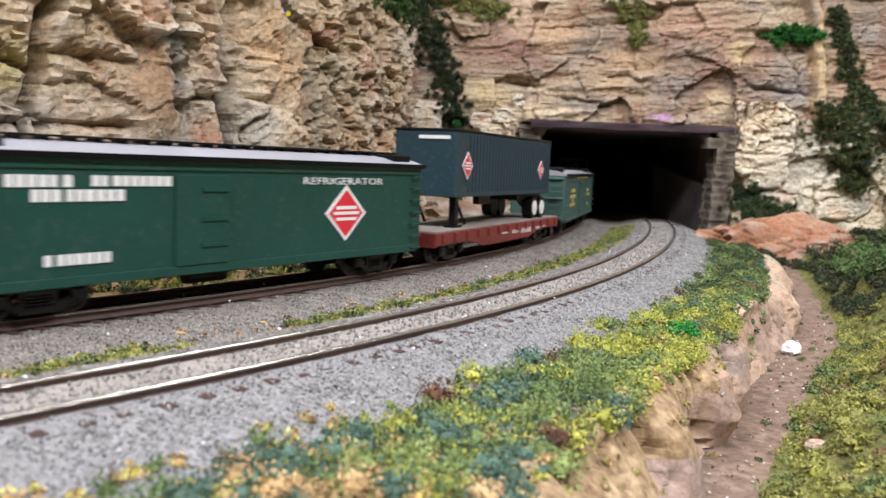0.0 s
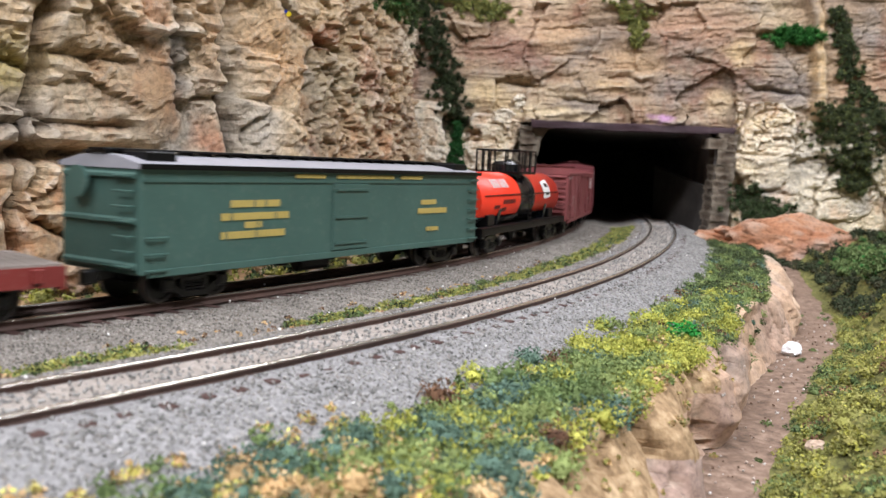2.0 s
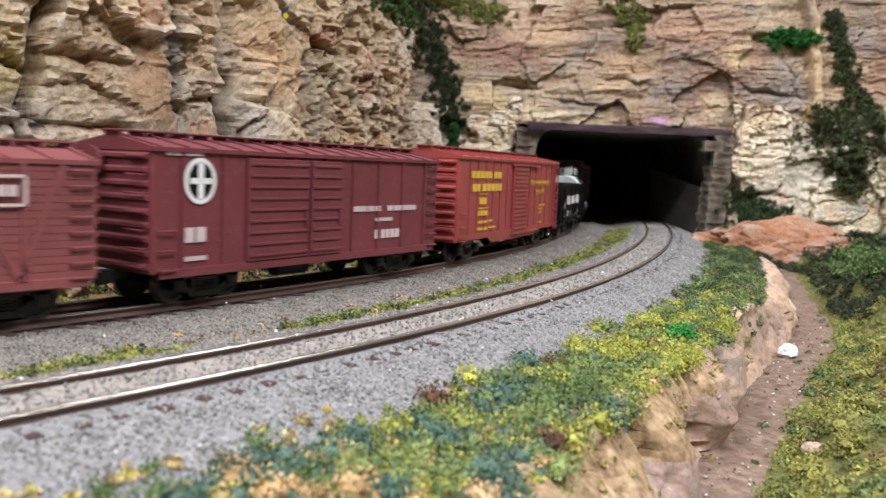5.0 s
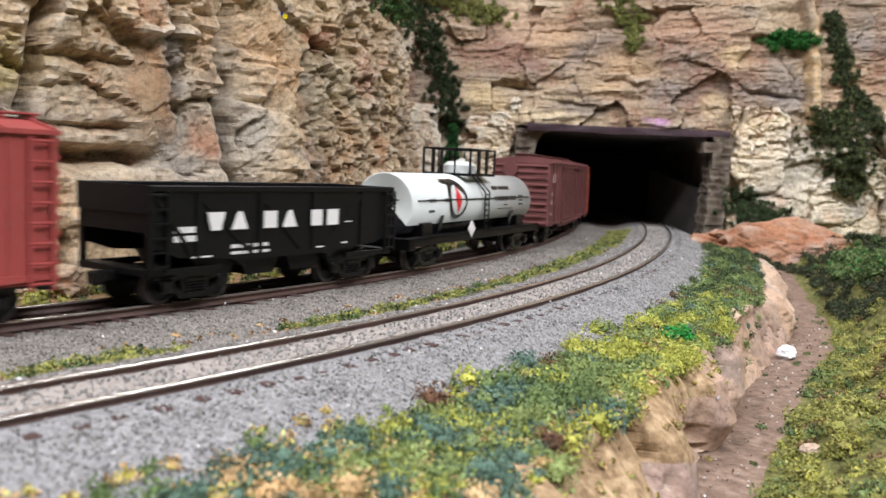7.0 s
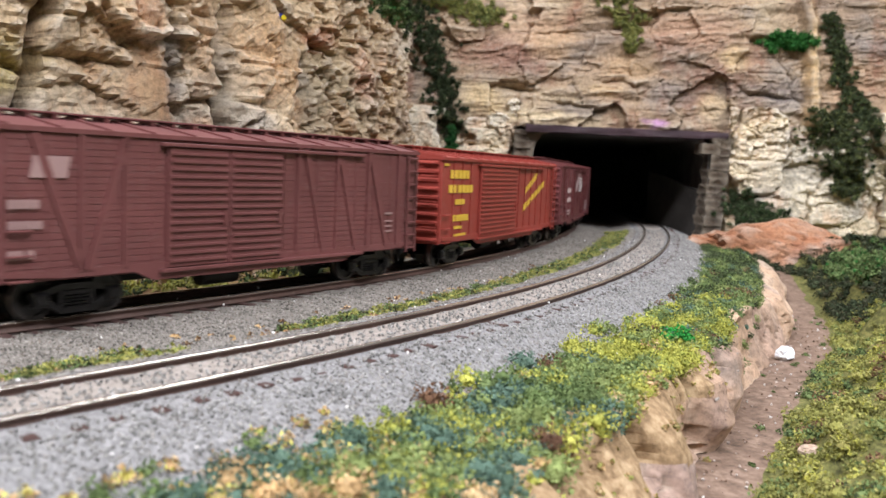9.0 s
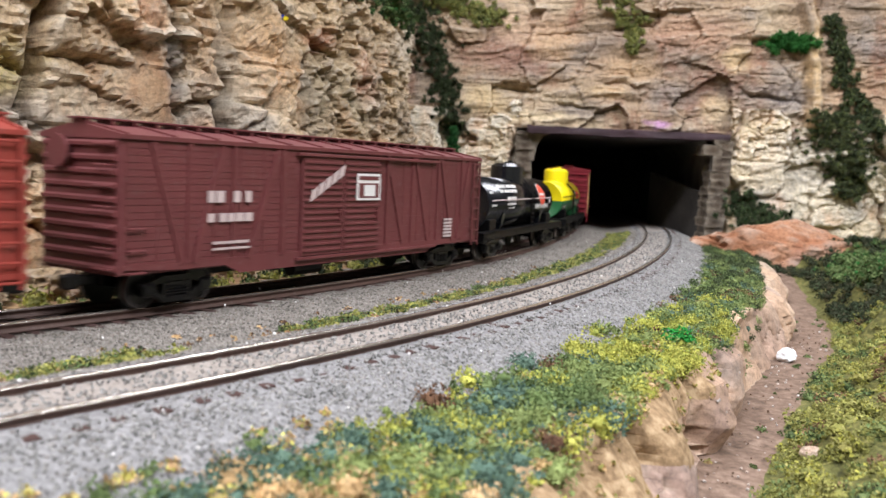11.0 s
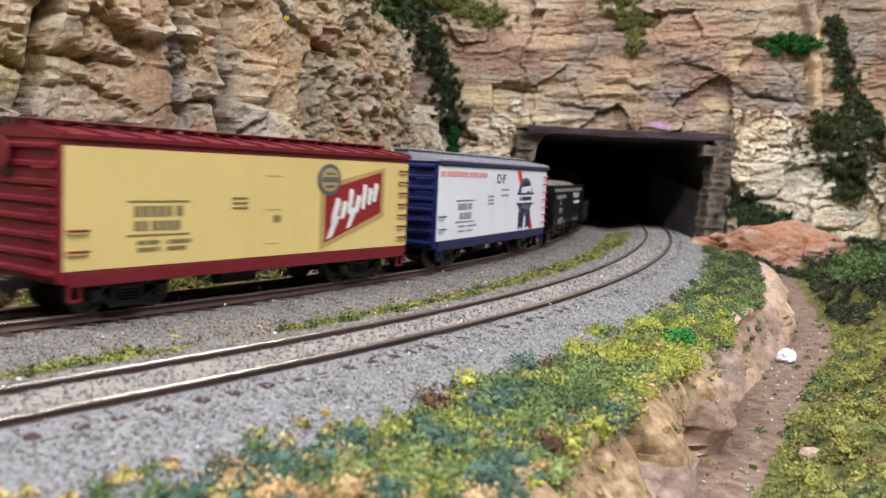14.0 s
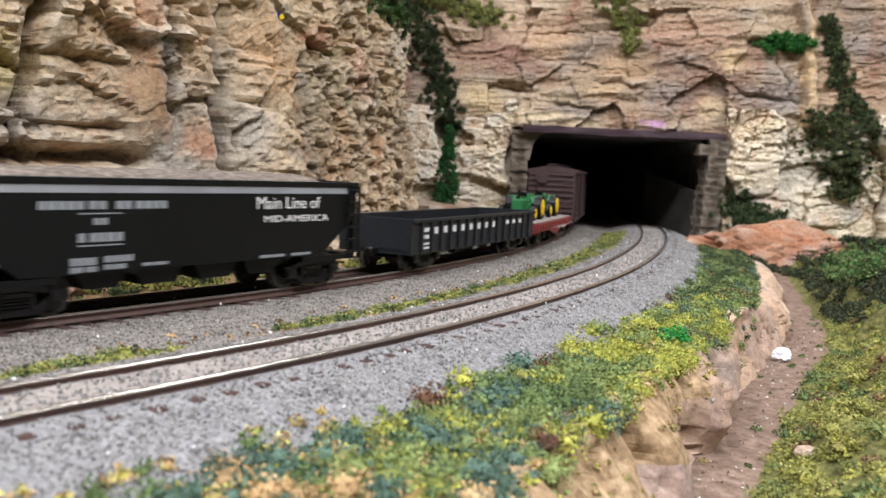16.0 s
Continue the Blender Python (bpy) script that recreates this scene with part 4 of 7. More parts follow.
def flat_car(f, r, label):
    ob, L = car("flat_car", f, r, label, "flat car", under=False, truck_in=22)
    deck = part("deck", box(B(), -L / 2, L / 2, -15.2, 15.2, 12.2, 13.2), M_DECK, ob, "worn grey plank deck")
    n = int(L / 3.1)
    plank = mesh_of("plank", box(B(), -L / n / 2 + 0.12, L / n / 2 - 0.12, -15.6, 15.6, 12.9, 13.6), M_DECK)
    for i in range(n):
        put("plank", plank, deck, m=pose((-L / 2 + L * (i + 0.5) / n) * MM, 0, 0))
    for sy in (-1, 1):
        y0, y1 = sorted((sy * 14.6, sy * 16.0))
        bm = prism(B(), [(-L / 2, 8.2), (-L / 2 + 34, 8.2), (-L / 2 + 50, 5.0), (L / 2 - 50, 5.0), (L / 2 - 34, 8.2), (L / 2, 8.2), (L / 2, 13.0), (-L / 2, 13.0)], "y", y0, y1)
        sill = part("side_sill", bm, P_FLAT, ob)
        pocket = mesh_of("stake_pocket", box(B(), -1.2, 1.2, *sorted((sy * 15.9, sy * 17.0)), 9.3, 12.6, 0.2), P_FLAT)
        for i in range(13):
            put("stake_pocket", pocket, sill, m=pose((-L / 2 + 6 + (L - 12) * i / 12) * MM, 0, 0))
    part("end_sill", box(B(), -L / 2 - 0.8, -L / 2 + 1, -15.8, 15.8, 7.5, 13), P_FLAT, ob)
    part("end_sill", box(B(), L / 2 - 1, L / 2 + 0.8, -15.8, 15.8, 7.5, 13), P_FLAT, ob)
    part("center_sill", box(B(), -L / 2 + 4, L / 2 - 4, -5, 5, 5.8, 12.6), P_FLAT, ob)
    slab("number_bar", ob, M_PINKISH, word_bars(-8, 2, 8.6, 9.4, 1) + word_bars(6, 16, 8.0, 9.8, 2) + word_bars(19, 34, 7.6, 9.9, 3) + word_bars(42, 49, 8.4, 9.6, 4) + word_bars(54, 58, 9, 9.6, 5), y=-16.0, label="pale painted writing")
    return ob, L, MOVERS[-1]


ob, L, mv = flat_car(-2, 160, "brick-red flat car with a worn grey plank deck")
part("brake_stand", rod(rod(B(), (-L / 2 + 2, 8, 13), (-L / 2 + 2, 8, 21), 0.5), (-L / 2 + 1.6, 8, 21), (-L / 2 + 2.4, 8, 21), 3.4, 14), P_FLAT, ob)
P_TRAILER = paint("trailer_green", (30, 54, 62), 0.45, 0.07)
trailer = tagged(new("truck_trailer"), "dark blue-green ribbed highway trailer carried on the flat car", "trailer", group="trailer load")
DECK_Z = 13.6
MOVERS.append((trailer, mv[1], mv[2], DECK_Z, 3.5))
TL = 128
part("body", box(B(), -TL / 2, TL / 2, -14.2, 14.2, 13.4, 40.2, 0.7), P_TRAILER, trailer)
rib = mesh_of("side_rib", box(B(), -0.4, 0.4, -0.22, 0.22, 15, 39, 0.1), P_TRAILER)
for i in range(30):
    for sy in (-1, 1):
        put("side_rib", rib, trailer, m=pose((-TL / 2 + 14 + (TL - 16) * i / 29) * MM, sy * 14.28 * MM, 0))
part("roof", box(B(), -TL / 2 - 0.3, TL / 2 + 0.3, -14.6, 14.6, 39.8, 40.9, 0.3), M_BLACK, trailer, "black trailer roof rim")
part("bottom_rail", box(B(), -TL / 2, TL / 2, -14.5, 14.5, 13.0, 14.4, 0.2), P_TRAILER, trailer)
bm = box(B(), 24, TL / 2 - 3, -10, 10, 9.5, 13.2)
prism(bm, [(20, 13.2), (30, 13.2), (40, 6), (36, 6)], "y", -9, -8)
prism(bm, [(20, 13.2), (30, 13.2), (40, 6), (36, 6)], "y", 8, 9)
part("bogie", bm, M_BLACK, trailer)
for x in (41.5, 53.5):
    for sy in (-1, 1):
        t = part("tyre", rod(B(), (x, sy * 8.5, 5.6), (x, sy * 13.8, 5.6), 5.6, 24), M_BLACK, trailer, "black rubber tyre")
        part("rim", rod(rod(B(), (x, sy * 13.5, 5.6), (x, sy * 14.0, 5.6), 3.7, 20), (x, sy * 13.9, 5.6), (x, sy * 14.4, 5.6), 1.5, 10), M_WHITE, t, "bright white wheel disc")
bm = B()
for sy in (-1, 1):
    box(bm, -56, -52.5, *sorted((sy * 8, sy * 11)), 0.8, 13.4, 0.2)
    box(bm, -58, -50.5, *sorted((sy * 6.6, sy * 12)), 0, 1.0, 0.2)
    rod(bm, (-53, sy * 9.5, 12), (-42, sy * 9.5, 1), 0.7)
box(bm, -30, -16, -11, -8, 9, 13.3, 0.3)
part("landing_gear", bm, M_BLACK, trailer)
diamond(trailer, -53, 26.0, 5.6, 5.8, y=-14.5)
diamond(trailer, 47, 25.2, 5.0, 5.0, y=-14.5)
part("name_bar", box(B(), -TL / 2 - 0.4, -TL / 2, -11, 3, 36.6, 38), M_WHITE, trailer)

# -- grey-green refrigerator car with yellow lettering
P_SAGE = paint("sage_green", (64, 92, 84), 0.5, 0.08)
ob, L = car("refrigerator_car", 177, 346, "grey-green wooden refrigerator car with small yellow lettering", "refrigerator car")
house_body(ob, L, 8.8, 36.4, P_SAGE)
roof(ob, L, 36.4, 39.6, M_SILVER, M_BLACK, 0, "glossy grey roof with black edges", arched=True)
part("roof_edge", box(box(B(), -L / 2 - 0.8, L / 2 + 0.8, -17.4, -16.7, 35.8, 37.2), -L / 2 - 0.8, L / 2 + 0.8, 16.7, 17.4, 35.8, 37.2), M_BLACK, ob, "black eaves strip")
for sx in (-1, 1):
    part("ice_hatch", box(B(), sx * (L / 2 - 9) - 5, sx * (L / 2 - 9) + 5, -13, 13, 37.6, 40.4, 0.5), M_BLACK, ob, "black roof hatch")
ends(ob, L, 9, 36, P_SAGE, 3)
part("door", box(B(), -10, 9, -16.6, -16, 10.5, 32.4, 0.25), P_SAGE, ob)
part("hinge", box(box(box(B(), -9, 8, -17.2, -16.5, 12.5, 13.3), -9, 8, -17.2, -16.5, 21, 21.8), -9, 8, -17.2, -16.5, 30, 30.8), P_SAGE, ob)
part("fascia", box(B(), -L / 2 + 1, L / 2 - 1, -16.5, -15.9, 32.6, 33.4), P_SAGE, ob)
both_ladders(ob, L, 10, 34, P_SAGE, 7, 6)
side_sill(ob, L, P_SAGE, 8.2, 10.2)
slab("lettering", ob, M_DULLGOLD, word_bars(-54.5, -35, 25.6, 27.6, 1) + word_bars(-58, -31, 22.0, 24.0, 2) + word_bars(-49, -41.5, 19.6, 21.4, 3) + word_bars(-58, -32, 16.8, 18.8, 4) + word_bars(42, 53, 24.6, 26.4, 5) + word_bars(40, 60, 21.2, 23.2, 6) + word_bars(46, 55, 14.5, 16, 7)
     + word_bars(-28, -14, 34.0, 35.2, 8) + word_bars(-8, 24, 34.0, 35.2, 9) + word_bars(28, 42, 34.0, 35.2, 10), label="yellow painted writing")


# -- tank cars
def tank_shell(L, R, zc, a0, a1, x0=None, x1=None, seg=40, rings=None):
    """Part of a dished tank between the angles a0 and a1 (degrees; 0 is -y, 90 is up)."""
    bm = B()
    prof = []
    for i in range(7):
        a = i / 6 * math.pi / 2
        prof.append((-L / 2 + R * 0.34 * (1 - math.sin(a)), R * (math.cos(math.pi / 2 - a) if i else 0.02)))
    prof += [(-x, r) for x, r in prof[::-1]]
    if x0 is not None:
        prof = [(x0, R), (x1, R)]
    n = max(2, int(seg * (a1 - a0) / 360))
    grid = [[bm.verts.new((x, -r * math.cos(math.radians(a0 + (a1 - a0) * j / n)), zc + r * math.sin(math.radians(a0 + (a1 - a0) * j / n)))) for j in range(n + 1)] for x, r in prof]
    for a, b in zip(grid, grid[1:]):
        for j in range(n):
            f = bm.faces.new((a[j], a[j + 1], b[j + 1], b[j]))
            f.smooth = True
    return bm


def tank_car(f, r, label, top, bottom, body_len, R=12.6, zc=25.0, dome_x=-8.0, dome_r=8.0, dome_top=44.0, platform=True, dome_mat=None, split=-2, rail_mat=None, reach=14.5, step_x=None):
    ob, L = car("tank_car", f, r, label, "tank car", under=False, truck_in=22)
    part("tank", tank_shell(body_len, R, zc, split, 180 - split), top, ob)
    part("tank_belly", tank_shell(body_len, R, zc, 180 - split, 360 + split), bottom, ob)
    bm = rod(B(), (-body_len / 2 + 4, -R - 0.2, zc + 2.2), (body_len / 2 - 4, -R - 0.2, zc + 2.2), 0.3, 6)
    rod(bm, (-body_len / 2 + 4, R + 0.2, zc + 2.2), (body_len / 2 - 4, R + 0.2, zc + 2.2), 0.3, 6)
    for sx in (-1, 1):
        rod(bm, (sx * (body_len / 2 - 2.5), -R + 0.4, zc + 2.2), (sx * (body_len / 2 - 2.5), R - 0.4, zc + 2.2), 0.3, 6)
    part("handrail", bm, rail_mat or M_BLACK, ob, "thin handrail round the tank")
    bm = box(B(), -L / 2, L / 2, -4, 4, 8.4, 11.6, 0.3)
    for sy in (-1, 1):
        box(bm, -L / 2, L / 2, *sorted((sy * 11.0, sy * 15.4)), 11.6, 13.0, 0.2)
        box(bm, -L / 2, L / 2, *sorted((sy * 14.4, sy * 15.4)), 9.6, 13.0, 0.2)
    for sx in (-1, 1):
        box(bm, *sorted((sx * L / 2, sx * (L / 2 - 5))), -15.4, 15.4, 8.4, 12.9, 0.3)
        box(bm, *sorted((sx * (L / 2 - 16), sx * (L / 2 - 25))), -12.4, 12.4, 9, 18, 0.4)
    for x in np.linspace(-L / 2 + 20, L / 2 - 20, 4):
        box(bm, x - 1, x + 1, -14, 14, 9.4, 11.8)
    part("frame", bm, M_BLACK, ob, "black tank car frame with running boards")
    for x in (-body_len * 0.3, body_len * 0.3):
        part("saddle", prism(B(), [(-11, 12), (11, 12), (R + 0.1, zc - 4), (R - 2, zc - 9), (-R + 2, zc - 9), (-R - 0.1, zc - 4)], "x", x - 1.6, x + 1.6), bottom, ob)
    dm = dome_mat or top
    bm = rod(B(), (dome_x, 0, zc + R - 3), (dome_x, 0, dome_top - 1.2), dome_r, 28)
    bmesh.ops.create_cone(bm, cap_ends=True, segments=28, radius1=dome_r, radius2=dome_r * 0.72, depth=1.6, matrix=Matrix.Translation((dome_x, 0, dome_top - 0.4)))
    rod(bm, (dome_x - 2, -2, dome_top), (dome_x - 2, -2, dome_top + 1.8), 1.4, 10)
    rod(bm, (dome_x + 3, 1, dome_top), (dome_x + 3, 1, dome_top + 1.2), 1.8, 10)
    for fc in bm.faces:
        fc.smooth = abs(fc.normal.z) < 0.3
    bmesh.ops.split_edges(bm, edges=[e for e in bm.edges if len(e.link_faces) == 2 and e.calc_face_angle(0) > 0.6])
    part("dome", bm, dm, ob)
    lx = (dome_x if step_x is None else step_x) - 2.5
    bm = B()
    for sx in (0, 5):
        rod(bm, (lx + sx, -R - 1.2, 13), (lx + sx, -R - 1.2, zc + 5), 0.35, 6)
        rod(bm, (lx + sx, -R - 1.2, zc + 5), (lx + sx, -7, zc + R - 0.5), 0.35, 6)
    for z in np.linspace(14.5, zc + 4, 7):
        rod(bm, (lx, -R - 1.2, z), (lx + 5, -R - 1.2, z), 0.32, 6)
    part("ladder", bm, M_BLACK, ob, "black side ladder")
    if platform:
        pz = zc + R + 0.6
        bm = box(B(), dome_x - reach, dome_x + reach, -11.5, -6.5, pz - 1.2, pz)
        box(bm, dome_x - reach, dome_x + reach, 6.5, 11.5, pz - 1.2, pz)
        box(bm, dome_x - reach, dome_x - dome_r - 1, -11.5, 11.5, pz - 1.2, pz)
        box(bm, dome_x + dome_r + 1, dome_x + reach, -11.5, 11.5, pz - 1.2, pz)
        part("platform", bm, M_BLACK, ob, "black dome platform")
        bm = B()
        for sy in (-1, 1):
            for x, w in ((-reach + 0.5, 0.5), (-4.5, 1.3), (4.5, 1.3), (reach - 0.5, 0.5)):
                box(bm, dome_x + x - w, dome_x + x + w, *sorted((sy * 11, sy * 11.7)), pz, pz + 11)
            for z in (pz + 10.6,):
                rod(bm, (dome_x - reach, sy * 11.3, z), (dome_x + reach, sy * 11.3, z), 0.42, 6)
        for sx in (-reach + 0.5, reach - 0.5):
            for z in (pz + 10.6,):
                rod(bm, (dome_x + sx, -11.3, z), (dome_x + sx, 11.3, z), 0.42, 6)
            for y in (-4, 4):
                rod(bm, (dome_x + sx, y, pz), (dome_x + sx, y, pz + 10.6), 0.42, 6)
        part("railing", bm, M_BLACK, ob, "black platform railing")
    return ob, L


def wrap(name, ob, mat, R, zc, x0, x1, z0, z1, label="", lift=0.18):
    """A flat marking bent round the tank's side."""
    bm = B()
    ang = lambda z: math.asin(max(-1, min(1, (z - zc) / R)))
    pts = [[bm.verts.new((x, -(R + lift) * math.cos(a), zc + (R + lift) * math.sin(a))) for a in [ang(z0) + (ang(z1) - ang(z0)) * k / 4 for k in range(5)]] for x in (x0, x1)]
    for k in range(4):
        bm.faces.new((pts[0][k], pts[0][k + 1], pts[1][k + 1], pts[1][k]))
    return part(name, bm, mat, ob, label)


def wrap_shape(name, ob, mat, R, zc, pts, label="", lift=0.2):
    bm = B()
    lift += 0.12
    ang = lambda z: math.asin(max(-1, min(1, (z - zc) / R)))
    dense = [(pts[i][0] + (pts[(i + 1) % len(pts)][0] - pts[i][0]) * k / 5, pts[i][1] + (pts[(i + 1) % len(pts)][1] - pts[i][1]) * k / 5) for i in range(len(pts)) for k in range(5 if len(pts) < 10 else 1)] if len(pts) < 10 else pts
    cx, cz = sum(p[0] for p in pts) / len(pts), sum(p[1] for p in pts) / len(pts)
    mk = lambda x, z: bm.verts.new((x, -(R + lift) * math.cos(ang(z)), zc + (R + lift) * math.sin(ang(z))))
    rings = [[mk(cx + (x - cx) * f, cz + (z - cz) * f) for x, z in dense] for f in (0.04, 0.25, 0.5, 0.75, 1.0)]
    n = len(dense)
    bm.faces.new(rings[0])
    for a, b in zip(rings, rings[1:]):
        for i in range(n):
            bm.faces.new((a[i], b[i], b[(i + 1) % n], a[(i + 1) % n]))
    return part(name, bm, mat, ob, label)


def oval(cx, cz, rx, rz, n=20):
    return [(cx + rx * math.cos(2 * math.pi * k / n), cz + rz * math.sin(2 * math.pi * k / n)) for k in range(n)]


def wrap_bars(ob, mat, R, zc, rects, label):
    for i, q in enumerate(rects):
        wrap("lettering", ob, mat, R, zc, *q, label=label)


P_ORANGE = paint("tank_orange_red", (222, 58, 36), 0.35, 0.05)
P_GLOSSBLACK = paint("tank_black", (13, 15, 20), 0.2, 0.1, spec=0.8, dust=0.01)
RT, ZT = 12.6, 24.6
ob, L = tank_car(352, 494, "orange-red chemical tank car with a black middle band and domed platform", P_ORANGE, P_GLOSSBLACK, 130, RT, ZT, 5, 8, 42.5, dome_mat=P_GLOSSBLACK, split=-36)
part("tank_band", tank_shell(0, RT + 0.12, ZT, -36, 216, -8, 17), P_GLOSSBLACK, ob, "black band round the tank")
wrap_bars(ob, M_PINKISH, RT, ZT, word_bars(-47, -23, 30.2, 34, 3, 3.4), "pale painted writing")
wrap_bars(ob, paint("dark_print", (70, 22, 20), 0.6, 0.05), RT, ZT, word_bars(-47, -38, 20.6, 22.2, 5, 2.4) + word_bars(-35, -17, 22.6, 24.6, 6, 3) + word_bars(-35, -26, 19, 21, 7, 3), "small dark writing")
wrap_shape("sign_plate", ob, M_WHITE, RT, ZT, [(34, 23.8), (46.5, 24.4), (45.5, 33.6), (32, 32.4)], "white angular company sign")
wrap("sign_bar", ob, P_GLOSSBLACK, RT, ZT, 37.5, 44, 29.6, 31.6, lift=0.35)
wrap("sign_bar", ob, P_GLOSSBLACK, RT, ZT, 38.5, 43.5, 25.6, 26.4, lift=0.35)


# -- brown single-sheathed box car
def brown_car(f, r, rgb, label, sill, eave, peak):
    p = paint("box_car_brown", rgb, 0.55, 0.1)
    ob, L = car("box_car", f, r, label, "box car")
    house_body(ob, L, sill, eave, p, 15.8)
    roof(ob, L, eave, peak, p, p, 14)
    ends(ob, L, sill, eave, p, 9)
    both_ladders(ob, L, sill + 1, eave - 2, p, 8)
    side_sill(ob, L, p, sill - 1.2, sill + 1.2)
    return ob, L, p


ob, L, p = brown_car(497, 637, (124, 66, 66), "faded brown wooden box car with diagonal side braces", 9.2, 37.4, 41)
boards(ob, L, 10.2, 36.8, p)
ribbed_door(ob, -7, 17, 10.6, 35.4, p, 0)
part("door_track", box(B(), -9, 42, -17.6, -16.2, 35.4, 36.4, 0.15), p, ob)
for xa, xb in ((-66, -56), (-46, -54), (-26, -44), (-24, -10), (18, 30), (39, 52), (62, 52)):
    brace(ob, p, xa, 36.6, xb, 10.4)
for x in (-56, -40, -22, -8, 18, 36, 53):
    brace(ob, p, x, 36.8, x, 10.2, 1.2)
slab("number_bar", ob, M_FAINT, word_bars(-50, -41, 21.5, 23.6, 1) + word_bars(-37, -30, 22, 24, 2) + word_bars(-50, -43, 18, 20, 3) + word_bars(-41, -31, 18.4, 20.4, 4) + word_bars(-41, -32, 15.6, 16.8, 5) + word_bars(-41, -32, 13.4, 14.4, 6) + word_bars(36, 45, 19, 20.6, 7) + word_bars(36, 44, 15.6, 16.8, 8) + word_bars(36, 43, 13.4, 14.4, 9), y=-16.35, label="faded pale writing")
slab("name_plate", ob, M_PINKISH, [(43, 53.5, 27.2, 27.9), (43, 53.5, 33.6, 34.3), (43, 43.7, 27.2, 34.3), (52.8, 53.5, 27.2, 34.3)] + word_bars(45, 51.5, 29.5, 32, 3), y=-17.2, label="pale framed emblem")
slab("name_bar", ob, M_WHITE, word_bars(-68, -59, 34.4, 35.4, 2), y=-16.35)

# -- brown steel box car with a round emblem
ob, L, p = brown_car(650, 782, (108, 50, 54), "dark brown steel box car with a round white emblem", 9, 41.5, 45)
for x in np.linspace(-L / 2 + 9, L / 2 - 9, 9):
    brace(ob, p, x, 41, x, 10, 0.7, -15.9)
ribbed_door(ob, -34, -8, 10.4, 40, p, 9)
ribbed_door(ob, -7, 8, 10.4, 40, p, 9)
disc("emblem", ob, M_WHITE, -51, 33.4, 5.4, 6.2, label="round white emblem with a black cross")
disc("emblem_field", ob, M_BLACK, -51, 33.4, 4.2, 5.0, proud=0.35)
slab("emblem_bar", ob, M_WHITE, [(-52, -50, 28.6, 38.2), (-54.6, -47.4, 32.6, 34.2)], proud=0.45)
slab("lettering", ob, M_PINKISH, word_bars(14, 30, 23.6, 25.4, 1) + word_bars(34, 52, 23.6, 25.4, 2) + word_bars(27, 37, 20, 21.2, 3) + word_bars(27, 42, 14, 17, 4) + word_bars(-56, -47, 17, 21, 5) + word_bars(-56, -48, 12, 13.2, 6) + word_bars(-62, -50, 40, 41, 7), label="pale painted writing")

# -- brick-red steel box car with yellow lettering
P_BRICK = paint("box_car_red", (148, 66, 62), 0.42, 0.08)


def steel_car(f, r, p, label, sill, eave, peak, door, doors=1):
    ob, L = car("box_car", f, r, label, "box car")
    house_body(ob, L, sill + 1.5, eave, p, 15.9)
    prism_pts = [(-L / 2 + 0.4, sill + 3), (-L / 2 + 16, sill + 2), (-L / 2 + 34, sill + 2), (-L / 2 + 40, sill - 0.6), (L / 2 - 40, sill - 0.6), (L / 2 - 34, sill + 2), (L / 2 - 16, sill + 2), (L / 2 - 0.4, sill + 3), (L / 2 - 0.4, sill + 4), (-L / 2 + 0.4, sill + 4)]
    part("side_sill", prism(B(), prism_pts, "y", -16.5, -15.7), p, ob)
    roof(ob, L, eave, peak, p, p, 12)
    ends(ob, L, sill + 1, eave, p, 10)
    both_ladders(ob, L, sill + 2, eave - 2, p, 8, rails=True)
    w = (door[1] - door[0]) / doors
    for k in range(doors):
        ribbed_door(ob, door[0] + k * w + 0.2, door[0] + (k + 1) * w - 0.2, sill + 2.4, eave - 2.6, p, 15)
    part("door_track", box(B(), door[0] - 2, door[1] + (door[1] - door[0]) * 0.9, -17.9, -16, eave - 2.4, eave - 1.4, 0.15), p, ob)
    part("door_track", box(B(), door[0] - 2, door[1] + (door[1] - door[0]) * 0.9, -17.9, -16, sill + 1.2, sill + 2.2, 0.15), p, ob)
    for x in list(np.arange(-L / 2 + 11, door[0] - 3, 9.5)) + list(np.arange(door[1] + 6, L / 2 - 9, 9.5)):
        brace(ob, p, x, eave - 1, x, sill + 3, 0.5, -15.75)
    return ob, L


ob, L = steel_car(798, 940, P_BRICK, "brick-red steel box car with large yellow lettering", 7.6, 44, 47.4, (-5, 16))
slab("lettering", ob, M_GOLD, word_bars(-58, -18, 35.6, 38.6, 1, 4.6) + word_bars(-57, -21, 30, 33.2, 2, 4.6) + word_bars(-48, -38, 24.4, 27.2, 3, 4.4) + word_bars(-49, -37, 19.4, 21.6, 4, 2) + [(-47, -39, 28.6, 29.0), (-49, -37, 22.4, 22.8)]
     + word_bars(-49, -43, 16, 17.2, 5) + word_bars(-49, -43, 13, 14.2, 6) + word_bars(-42, -37, 16, 17.2, 7) + word_bars(-42, -37, 13, 14.2, 8) + word_bars(-35, -31, 16.4, 17.2, 9) + word_bars(-35, -27, 13.4, 14.2, 10)
     + word_bars(39, 50, 21.4, 22.2, 11) + word_bars(39, 44, 19.6, 20.4, 12) + word_bars(39, 44, 17.6, 18.4, 13) + word_bars(39, 45, 12.6, 13.2, 14), label="yellow painted writing")
letters(ob, "FEATHER RIVER", 23.5, 55, 32.2, 34.8, M_GOLD, label="yellow painted words")
letters(ob, "ROUTE", 32.5, 47, 27.8, 30.2, M_GOLD, label="yellow painted word")


